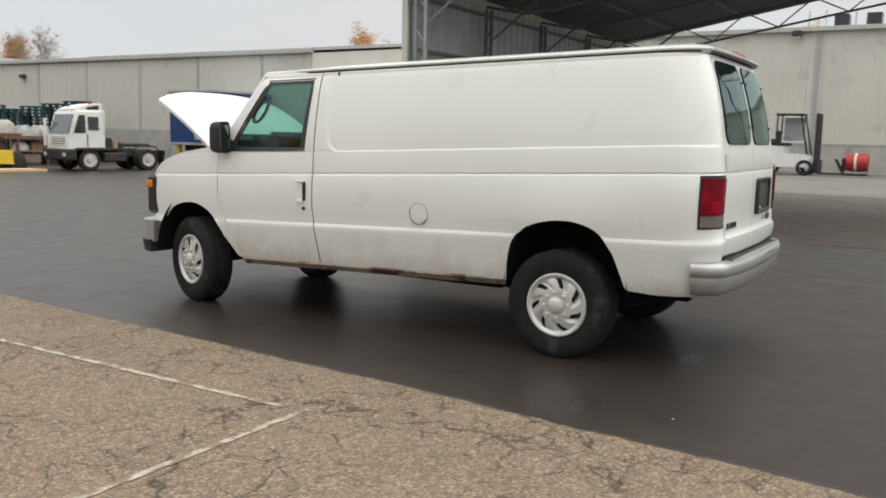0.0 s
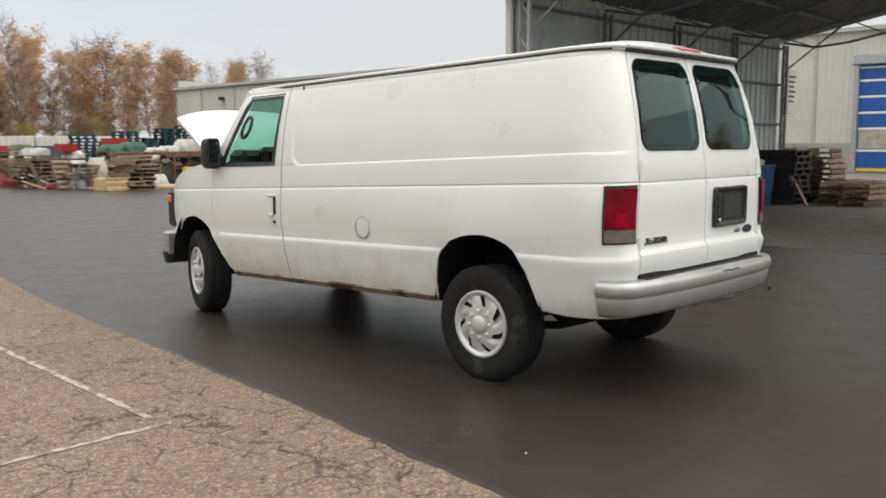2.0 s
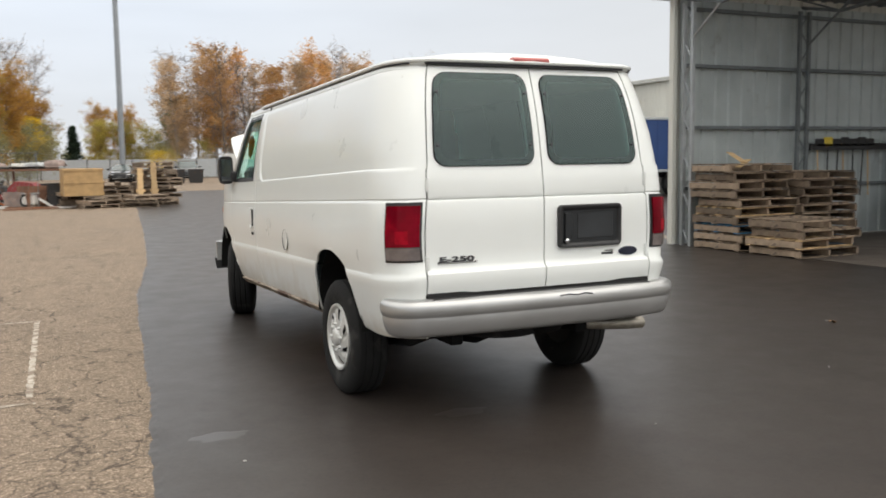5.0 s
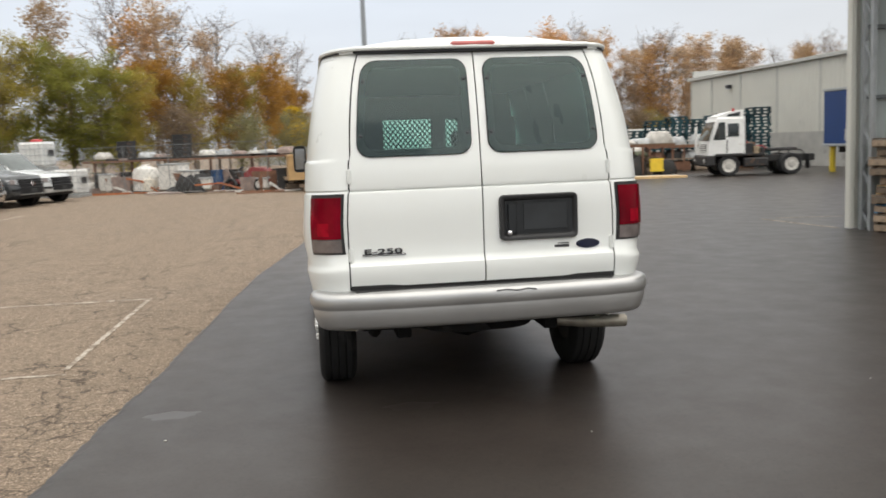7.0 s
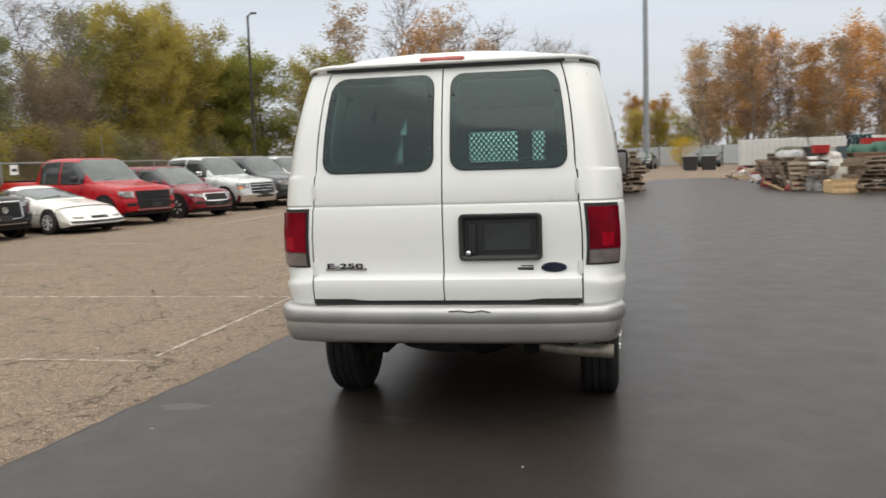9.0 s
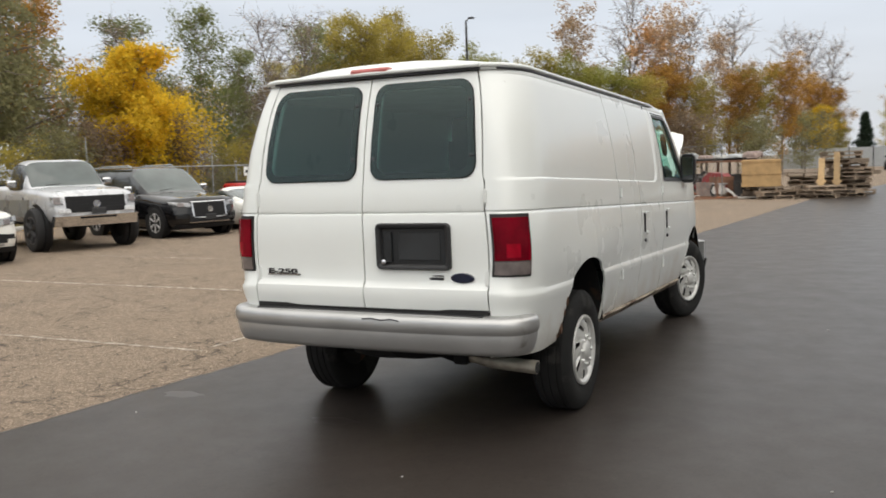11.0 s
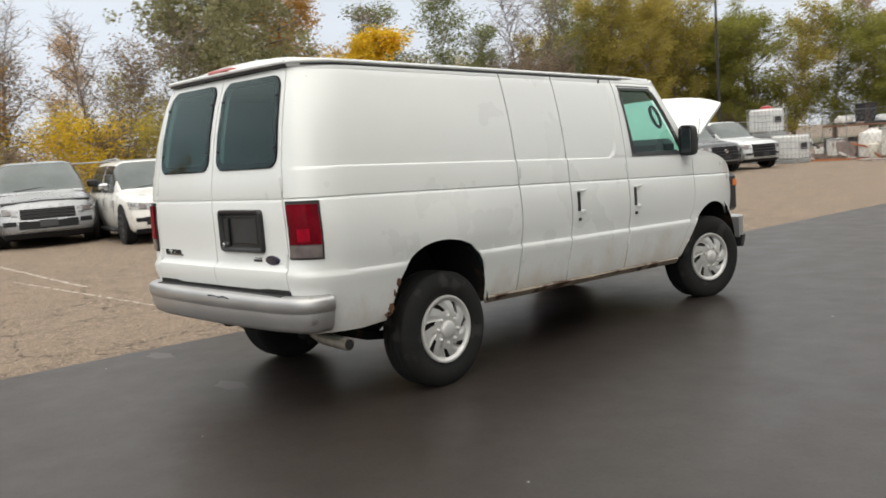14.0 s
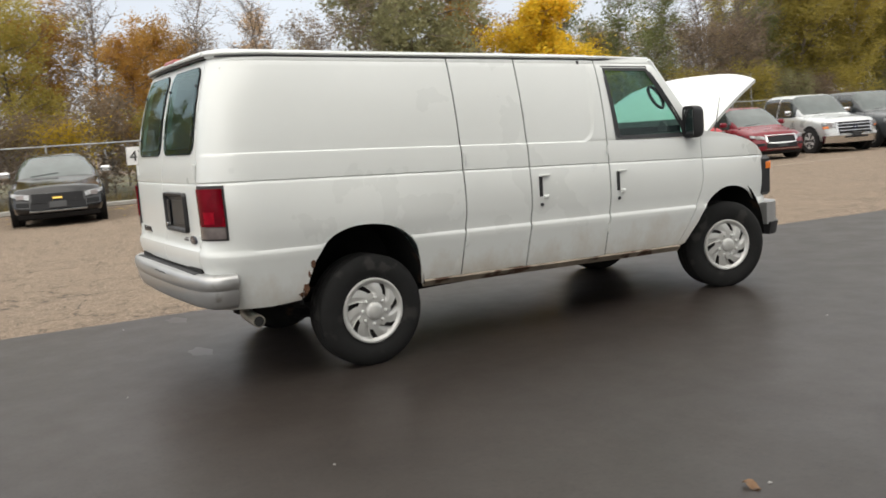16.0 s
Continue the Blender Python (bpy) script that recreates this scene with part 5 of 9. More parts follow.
for x, y, s in ((-1.82, -1.1, 0.010), (2.22, 3.03, 0.012), (0.46, -1.55, 0.006), (2.44, -1.02, 0.007), (3.88, 0.29, 0.009)):
    litter(x, y, s, M_scrap, "small pale scrap on new asphalt")
leaf = Mesh()
leaf.grid(7, 4, lambda i, j: (3.86 + 0.085 * (i / 6 - 0.5), 0.20 + 0.05 * (j / 3 - 0.5) * math.sin(math.pi * (i + 0.4) / 6.8), 0.010 + 0.02 * abs(j / 3 - 0.5) + 0.012 * math.sin(i)))
tagged(part("fallen_leaf", leaf, mat("dry_leaf", (0.20, 0.115, 0.06), 0.8, vary=0.3, scale=30), None, solid=0.001), "curled dry brown leaf lying on asphalt", "leaf")
M_damp = mat("damp_asphalt", (0.036, 0.0295, 0.0255), 0.30, vary=0.3, scale=9, rough_vary=0.05)
for x, y in ((-0.43, -0.82), (-1.86, -0.62)):
    st = Mesh().loft([[(x + k * 0.16 * (1 + 0.15 * math.sin(3 * t) + 0.08 * math.sin(7 * t + x)) * math.cos(t), y + k * 0.085 * (1 + 0.12 * math.sin(5 * t)) * math.sin(t), z) for t in [2 * math.pi * i / 36 for i in range(36)]] for k, z in ((1, 0.0056), (0.86, 0.0063), (0.5, 0.0065))])
    tagged(part("damp_patch", st, M_damp, None, smooth=0), "small wet shining patch on new asphalt", "damp patch")

# ---- open shed ----
SY = 6.5
COLS = [7.42, 10.06, 12.78, 15.55, 18.45]


def ribs(length, pitch, depth, top):
    """Offsets of a ribbed sheet along its length."""
    out, x = [], 0.0
    while x < length:
        for u, d in ((0, 0), (pitch - top * 1.6, 0), (pitch - top * 1.3, depth), (pitch - top * 0.3, depth)):
            if x + u <= length:
                out.append((x + u, d))
        x += pitch
    out.append((length, 0))
    return out


def sheet(p0, along, up, length, height, pitch=0.3, depth=0.03, top=0.09, nrm=None):
    """A ribbed metal sheet."""
    p0, along, up = Vector(p0), Vector(along), Vector(up)
    nrm = Vector(nrm) if nrm else along.cross(up)
    rb_ = ribs(length, pitch, depth, top)
    return Mesh().grid(len(rb_), 2, lambda i, j: p0 + along * rb_[i][0] + nrm * rb_[i][1] + up * (height * j))


shed = thing("open_shed", "grey steel open-sided shed with lattice columns and sloped roof", "shed", pose(0, 0, 0))
part("wall_sheet", sheet((7.42, SY + 0.16, 0.02), (1, 0, 0), (0, 0, 1), 11.1, 4.2, nrm=(0, -1, 0)), M_shedwall, shed, smooth=0, solid=0.004)
part("outer_wall_sheet", sheet((7.3, SY + 0.22, 0.02), (1, 0, 0), (0, 0, 1), 11.3, 4.35, nrm=(0, 1, 0)), M_cladding, shed, smooth=0, solid=0.004)
part("corner_trim", Mesh().box(7.26, 7.34, SY + 0.13, SY + 0.25, 0.02, 4.3, 0.008), M_cladding, shed, "pale corner trim")
for z in (0.95, 2.0, 3.05, 4.0):
    part("girt", Mesh().box(7.45, 18.5, SY + 0.04, SY + 0.125, z, z + 0.06, 0.006), M_steel, shed)


def lattice_column(x, y, h, along=(1, 0, 0)):
    """A column of two angles joined by zigzag bars."""
    m = Mesh()
    for d in (-0.11, 0.11):
        m.box(x + d * along[0] - 0.03, x + d * along[0] + 0.03, y + d * along[1] - 0.03, y + d * along[1] + 0.03, 0.006, h)
    n = int(h / 0.3)
    for k in range(n):
        s = 1 if k % 2 else -1
        a, b = k * h / n, (k + 1) * h / n
        m.tube((x + s * 0.11 * along[0], y + s * 0.11 * along[1], a), (x - s * 0.11 * along[0], y - s * 0.11 * along[1], b), 0.014, n=6)
    return m


for x in COLS:
    part("column", lattice_column(x, SY - 0.06, 4.1, (0, 1, 0) if x < 8 else (1, 0, 0)), M_galv if x < 8 else M_steel, shed, smooth=0)


def roof_z(y):
    return 4.22 + (SY + 0.3 - y) * 0.185


rs = ribs(12.2, 0.3, 0.03, 0.08)
RYS = [SY + 0.35, 3.0, 0.0, -3.0, -5.5]
part("roof_sheet", Mesh().grid(len(rs), len(RYS), lambda i, j: (7.0 + rs[i][0], RYS[j], roof_z(RYS[j]) + 0.16 - rs[i][1])), M_shedroof, shed, smooth=0, solid=0.004)
for x in COLS:
    n = 14
    ys = [SY + (-5.3 - SY) * k / n for k in range(n + 1)]
    lower = lambda y: roof_z(y) - 0.10 - 0.42 * smoothstep(SY, SY - 1.2, y)
    truss = part("truss", Mesh().path([(x, y, roof_z(y) + 0.04) for y in ys], 0.04, 6), M_steel, shed, smooth=0)
    part("bottom_chord", Mesh().path([(x, y, lower(y)) for y in ys], 0.03, 6), M_steel, truss, smooth=0)
    for k in range(n):
        a, b = ys[k], ys[k + 1]
        part("web_bar", Mesh().tube((x, a, (lower(a) if k % 2 else roof_z(a) + 0.03)), (x, b, (roof_z(b) + 0.03 if k % 2 else lower(b))), 0.018, n=6), M_steel, truss, smooth=0)
    part("knee_brace", Mesh().tube((x, SY - 0.15, 3.5), (x, SY - 1.5, roof_z(SY - 1.5) - 0.05), 0.022, n=6), M_galv if x < 8 else M_steel, shed)
for y in (5.2, 3.4, 1.6, -0.2, -2.0, -3.8, -5.2):
    part("purlin", Mesh().box(7.05, 19.1, y - 0.03, y + 0.03, roof_z(y) + 0.06, roof_z(y) + 0.13), M_steel, shed, smooth=0)
part("eave_trim", Mesh().box(6.96, 19.25, SY + 0.30, SY + 0.40, roof_z(SY + 0.3) - 0.02, roof_z(SY + 0.3) + 0.20, 0.008), M_galv, shed)
for x in (6.97, 19.22):
    fas = Mesh().loft([[(x, y, roof_z(y) + 0.06), (x + 0.03, y, roof_z(y) + 0.06), (x + 0.03, y, roof_z(y) + 0.22), (x, y, roof_z(y) + 0.22)] for y in (SY + 0.35, -5.5)])
    part("verge_trim", fas, M_galv, shed, smooth=0)
for x in (COLS[2], COLS[-1]):
    part("column", lattice_column(x, -5.3, roof_z(-5.3) - 0.1), M_steel, shed, smooth=0)
notice = thing("notice_board", "pale notice board fixed on the shed column", "sign", pose(18.45, SY - 0.25, 2.3))
part("board", Mesh().box(-0.25, 0.30, -0.02, 0.02, 0, 1.15, 0.006), M_signwhite, notice)
for k in range(6):
    part("text_bar", Mesh().box(-0.18, 0.22 - 0.05 * (k % 3), -0.025, -0.02, 0.95 - 0.13 * k, 1.0 - 0.13 * k), M_badge, notice, smooth=0)

# ---- warehouse ----
FX, FH = 42.0, 7.15
house = thing("warehouse", "long beige metal-clad warehouse with flat eaves and blue door", "building")
DY0, DY1, DH = 8.3, 12.75, 5.45


def wall_piece(y0, y1, z0, z1):
    return sheet((FX, y0, z0), (0, 1, 0), (0, 0, 1), y1 - y0, z1 - z0, pitch=0.305, depth=0.035, top=0.08, nrm=(-1, 0, 0))


for y0, y1, z0, z1 in ((-60, DY0, 1.45, FH), (DY1, 60.0, 1.45, FH), (DY0, DY1, DH, FH)):
    part("cladding", wall_piece(y0, y1, z0, z1), M_cladding, house, smooth=0, solid=0.01)
for y0, y1 in ((-60, DY0 - 0.18), (DY1 + 0.18, 60.0)):
    part("base_wall", Mesh().box(FX - 0.06, FX + 0.25, y0, y1, 0, 1.45), M_concrete, house, smooth=0)
    part("drip_flashing", Mesh().box(FX - 0.09, FX, y0, y1, 1.44, 1.50), M_trim, house, smooth=0)
part("back_wall", Mesh().box(FX + 40, FX + 40.3, -60, 60.0, 0, FH).box(FX + 0.3, FX + 40, 59.7, 60.0, 0, FH + 0.1).box(FX + 0.3, FX + 40, -60, -59.7, 0, FH), M_cladding, house, smooth=0)
part("roof", Mesh().loft([[(FX - 0.25, y, FH + 0.05), (FX + 20, y, FH + 1.2), (FX + 40.5, y, FH + 0.05), (FX + 40.5, y, FH + 0.0), (FX + 20, y, FH + 1.1), (FX - 0.25, y, FH)] for y in (-60.2, 60.2)]), M_galv, house, smooth=0)
part("gutter", Mesh().box(FX - 0.32, FX - 0.05, -60.2, 60.2, FH - 0.08, FH + 0.14, 0.01), M_trim, house)
for y in (55.8, 47.8, 39.6, 31.2, 23.0, 15.0, -3.4, -11.5):
    part("joint_strip", Mesh().box(FX - 0.085, FX - 0.04, y - 0.09, y + 0.09, 1.5, FH - 0.08, 0.006), M_trim, house)
part("downpipe", Mesh().tube((FX - 0.14, 4.65, 0.2), (FX - 0.14, 4.65, FH - 0.05), 0.075, n=10), M_galv, house, "grey rain downpipe")
door = part("roll_door", Mesh().box(FX + 0.02, FX + 0.06, DY0, DY1, 0.05, DH), M_bluedoor, house, "blue high-speed roll door with clear window strip", smooth=0)
for z in (1.05, 2.15, 2.95, 3.75, 4.55, 5.2):
    part("white_strip", Mesh().box(FX - 0.01, FX + 0.02, DY0, DY1, z, z + 0.11), M_signwhite, door, smooth=0)
for k in range(3):
    w = (DY1 - DY0) / 3
    part("vision_pane", Mesh().box(FX - 0.005, FX + 0.02, DY0 + k * w + 0.06, DY0 + (k + 1) * w - 0.06, 1.20, 2.12), mat("scratched_clear_pane", (0.42, 0.40, 0.33), 0.25, vary=0.25, scale=3), door, smooth=0)
part("foot_bar", Mesh().box(FX - 0.02, FX + 0.05, DY0, DY1, 0.05, 0.22), M_yellow, door, smooth=0)
part("door_head", Mesh().box(FX - 0.35, FX, DY0 - 0.25, DY1 + 0.25, DH - 0.05, DH + 0.42, 0.02), M_galv, house)
for y in (DY0 - 0.12, DY1 + 0.12):
    part("door_track", Mesh().box(FX - 0.20, FX, y - 0.12, y + 0.12, 0.02, DH, 0.01), M_galv, house)
for y, z in ((10.5, 6.5), (5.7, 6.95)):
    lampb = part("wall_lamp", Mesh().box(FX - 0.45, FX - 0.05, y - 0.22, y + 0.22, z - 0.15, z + 0.18, 0.05), M_badge, house)
    part("lamp_glass", Mesh().box(FX - 0.42, FX - 0.12, y - 0.17, y + 0.17, z - 0.19, z - 0.14), M_headlamp, lampb, smooth=0)
for y in (3.9, 2.4, 1.0):
    unit = part("roof_unit", Mesh().box(FX + 1.5, FX + 2.3, y - 0.35, y + 0.35, FH + 0.2, FH + 0.95, 0.04), M_badge, house)
for y in (5.4, 4.6, 3.2, 1.6):
    part("rail_post", Mesh().tube((FX + 1.2, y, FH), (FX + 1.2, y, FH + 1.1), 0.03, n=6), M_galv, house)

# lower wing towards the yard
WX, WH, WY0, WY1 = 20.95, 4.65, 20.0, 43.0
part("wing_cladding", sheet((WX, WY0, 1.5), (0, 1, 0), (0, 0, 1), WY1 - WY0, WH - 1.5, pitch=0.305, depth=0.025, top=0.08, nrm=(-1, 0, 0)), M_cladding, house, smooth=0, solid=0.01)
part("wing_base", Mesh().box(WX - 0.04, WX + 0.2, WY0, WY1, 0, 1.5), M_concrete, house, smooth=0)
part("wing_end_wall", Mesh().loft([[(WX + 0.03, y, 0), (FX, y, 0), (FX, y, FH - 0.1), (WX + 0.03, y, WH - 0.05)] for y in (WY0, WY0 + 0.2)]), M_cladding, house, smooth=0)
part("wing_end_wall", Mesh().loft([[(WX + 0.03, y, 0), (FX, y, 0), (FX, y, FH - 0.1), (WX + 0.03, y, WH - 0.05)] for y in (WY1 - 0.2, WY1)]), M_cladding, house, smooth=0)
part("wing_roof", Mesh().loft([[(WX - 0.15, y, WH + 0.02), (FX - 0.1, y, FH - 0.02), (FX - 0.1, y, FH + 0.06), (WX - 0.15, y, WH + 0.10)] for y in (WY0 - 0.1, WY1 + 0.1)]), M_galv, house, smooth=0)
part("wing_parapet", Mesh().box(WX + 0.2, WX + 4.2, WY1 + 0.1, WY1 + 0.3, 0, WH + 0.52), M_trim, house, smooth=0)
part("wing_gutter", Mesh().box(WX - 0.20, WX - 0.03, WY0 - 0.1, WY1 + 0.1, WH - 0.06, WH + 0.10, 0.01), M_trim, house)
for y in (42.9, 40.3, 37.0, 33.4, 29.8, 26.2, 22.6):
    part("joint_strip", Mesh().box(WX - 0.06, WX - 0.025, y - 0.05, y + 0.05, 1.5, WH - 0.06, 0.006), M_trim, house)
lampb = part("wall_lamp", Mesh().box(WX - 0.30, WX - 0.04, 37.9, 38.2, 3.86, 4.06, 0.04), M_badge, house)
part("lamp_glass", Mesh().box(WX - 0.28, WX - 0.08, 37.94, 38.16, 3.83, 3.87), M_headlamp, lampb, smooth=0)

# ---- chain link fence along the parking row ----
fence = thing("chain_link_fence", "grey chain-link fence with posts behind parked cars", "fence")
FXX = -22.5
for k, y in enumerate([-26 + 3.0 * i for i in range(32)]):
    part("post", Mesh().tube((FXX, y + 0.2, 0), (FXX, y + 0.2, 1.98), 0.03, n=8), M_galv, fence)
part("top_rail", Mesh().tube((FXX, -26, 1.92), (FXX, 67, 1.92), 0.022, n=6), M_galv, fence)
wire = Mesh()
for k in range(0, 620):
    y = -26 + k * 0.15
    for s in (-1, 1):
        wire.add([(FXX, y, 0.02), (FXX, y + 0.007, 0.02), (FXX, y + 0.007 + s * 1.9, 1.92), (FXX, y + s * 1.9, 1.92)], [(0, 1, 2, 3)])
wob = part("wire_mesh", wire, M_steel, fence, smooth=0)
tagged(wob, kind="stuff")
kerb = part("kerb", Mesh().box(FXX + 0.5, FXX + 0.68, -26, 46, 0, 0.14, 0.02), M_concrete, None)
tagged(kerb, "low weathered concrete kerb before the fence", "kerb", kind="structure")
tagged(part("verge", Mesh().box(-60, FXX + 0.5, -60, 90, 0.0, 0.06), mat("verge_soil", (0.12, 0.10, 0.055), 0.95, vary=0.4, scale=1.2, spots=(0.06, 0.07, 0.02), spot_at=0.5, spot_scale=0.7), None, smooth=0), "leaf-strewn grass verge behind the fence", "verge", kind="structure")


def row_sign(x, y, text):
    s = thing("row_sign", "white rectangular row sign with black number on fence", "sign", pose(x, y, 0))
    part("board", Mesh().box(-0.01, 0.01, -0.33, 0.33, 1.18, 1.74, 0.004), M_signwhite, s)
    c = bpy.data.curves.new("digits", "FONT")
    c.body, c.size, c.extrude, c.align_x = text, 0.46, 0.003, "CENTER"
    o = bpy.data.objects.new("tmp_digits", c)
    me = bpy.data.meshes.new_from_object(o)
    bpy.data.objects.remove(o)
    me.materials.clear()
    me.materials.append(M_ink)
    part("digits", me, M_ink, s, m=Matrix.Translation((0.014, 0, 1.30)) @ pose(0, 0, 0, 90, 0, 90) @ Matrix.Diagonal((1.05, 1, 1, 1)))
    return s


row_sign(FXX + 0.06, 3.80, "47")
# blank signs further along
for y in (14.8, 25.9):
    s2 = thing("row_sign", "small white sign on a fence post", "sign", pose(FXX + 0.06, y, 0))
    part("board", Mesh().box(-0.01, 0.01, -0.25, 0.25, 1.45, 1.85, 0.004), M_signwhite, s2)
    part("text_bar", Mesh().box(0.011, 0.014, -0.16, 0.16, 1.58, 1.70), M_ink, s2, smooth=0)
for y, h, lean in ((4.6, 3.1, 0.18), (17.5, 3.0, 0.05), (24.0, 3.1, -0.05), (33.0, 3.2, 0.1)):
    st = thing("marker_stake", "tall thin pale marker stake by the fence", "stake", pose(FXX - 0.3, y, 0.03), "stakes by the fence")
    part("stake", Mesh().tube((0, 0, 0), (0, lean * -1.5, h), 0.022, 0.016, n=6), M_galv, st)


M_mast = mat("grey_mast_steel", (0.24, 0.26, 0.28), 0.5, metal=0.2, vary=0.12, scale=2)


def light_pole(x, y, h, r, label, arm):
    p = thing("light_pole", label, "light pole", pose(x, y, 0))
    part("pole", Mesh().tube((0, 0, 0.0), (0, 0, h), r, r * 0.7, n=12), M_mast if r > 0.12 else M_chassis, p)
    part("base", Mesh().tube((0, 0, 0), (0, 0, 0.7), r * 2.2, n=14), M_concrete, p)
    if arm:
        part("arm", Mesh().tube((0, 0, h - 0.05), (arm, 0, h + 0.12), r * 0.5, n=8), M_steel, p)
        part("lamp_head", Mesh().box(arm - 0.1, arm + 0.24, -0.11, 0.11, h + 0.06, h + 0.15, 0.03), M_badge, p)
    return p


light_pole(-17.6, 39.0, 9.35, 0.08, "dark steel lot light pole with one lamp arm", 0.25)
light_pole(-16.0, 75.0, 8.3, 0.07, "thin dark lamp pole beyond the yard", 0.3)
light_pole(4.4, 76.0, 24.0, 0.26, "tall grey steel light mast", 0)

# ---- parked vehicles ----
M_carglass = mat("car_glass_dark", (0.030, 0.036, 0.038), 0.06, vary=0.2, scale=2, spec=0.9, rough_vary=0.02)
M_windscreen = mat("windscreen_glass", (0.065, 0.082, 0.080), 0.06, vary=0.25, scale=2, spec=0.85, rough_vary=0.02)
M_tyrecar = mat("car_tyre", (0.016, 0.016, 0.017), 0.8)
M_alloy = mat("alloy_rim", (0.62, 0.62, 0.62), 0.35, metal=0.25, coat=0.4)
M_darkrim = mat("dark_rim", (0.07, 0.07, 0.073), 0.35, metal=0.3)
M_grille = mat("black_grille", (0.010, 0.010, 0.011), 0.6, spec=0.25)
M_carlamp = mat("car_lamp_lens", (0.30, 0.31, 0.32), 0.10, vary=0.6, scale=14, coat=1.0, spots=(0.05, 0.05, 0.055), spot_at=0.52, spot_scale=9)
car_tyre_me = Mesh().lathe([(0.62, -0.30), (0.80, -0.36), (0.95, -0.33), (1.0, -0.25), (1.0, 0.25), (0.95, 0.33), (0.80, 0.36), (0.62, 0.30)], 28, "y", closed=True).data("wheel", M_tyrecar)
_rim = Mesh().lathe([(0.64, 0.20), (0.64, 0.32), (0.60, 0.33), (0.58, 0.22), (0.2, 0.20), (0.14, 0.27), (0.02, 0.28)], 28, "y")
for k in range(6):
    a = k * math.pi / 3
    _rim.tube((0.12 * math.sin(a), 0.27, 0.12 * math.cos(a)), (0.60 * math.sin(a), 0.29, 0.60 * math.cos(a)), 0.07, 0.09, n=6)
rim_a_me, rim_d_me = _rim.data("rim", M_alloy), _rim.data("rim", M_darkrim)

SHAPES = {
    # length, width, height, belt, hood nose, hood rear, windscreen foot/top, rear top/foot, wheel radius, clearance, axle front/rear
    "suv": dict(L=5.2, W=2.06, H=1.82, belt=1.16, nose=0.98, cowl=1.14, wf=1.55, wt=2.25, rt=4.75, rf=5.0, wr=0.39, gc=0.26, af=0.95, ar=3.95),
    "crossover": dict(L=4.9, W=1.88, H=1.69, belt=1.06, nose=0.86, cowl=1.04, wf=1.35, wt=2.15, rt=4.45, rf=4.8, wr=0.36, gc=0.22, af=0.93, ar=3.83),
    "sedan": dict(L=5.1, W=1.86, H=1.48, belt=0.96, nose=0.78, cowl=0.95, wf=1.55, wt=2.45, rt=3.75, rf=4.55, wr=0.34, gc=0.20, af=0.98, ar=3.82),
    "coupe": dict(L=4.5, W=1.80, H=1.19, belt=0.82, nose=0.62, cowl=0.83, wf=1.75, wt=2.65, rt=3.2, rf=4.1, wr=0.30, gc=0.16, af=1.05, ar=3.45),
    "pickup": dict(L=5.8, W=2.02, H=1.93, belt=1.24, nose=1.06, cowl=1.22, wf=1.55, wt=2.20, rt=3.85, rf=4.0, wr=0.40, gc=0.32, af=0.95, ar=4.6),
    "oldpickup": dict(L=5.2, W=2.0, H=2.05, belt=1.42, nose=1.30, cowl=1.40, wf=1.60, wt=2.05, rt=2.85, rf=2.95, wr=0.48, gc=0.62, af=0.92, ar=4.0),
}


def finer(rings, upto, n=4):
    """Rounds a row of rings off between its stations, as far as the ring upto."""
    out = []
    for k in range(len(rings) - 1):
        p0, p1, p2, p3 = (rings[min(max(k + d, 0), len(rings) - 1)] for d in (-1, 0, 1, 2))
        out.append(p1)
        if k < upto:
            for j in range(1, n):
                t = j / n
                a, b, c, d = -0.5 * t ** 3 + t * t - 0.5 * t, 1.5 * t ** 3 - 2.5 * t * t + 1, -1.5 * t ** 3 + 2 * t * t + 0.5 * t, 0.5 * t ** 3 - 0.5 * t * t
                out.append([tuple(a * q0[i] + b * q1[i] + c * q2[i] + d * q3[i] for i in range(3)) for q0, q1, q2, q3 in zip(p0, p1, p2, p3)])
    return out + [rings[-1]]


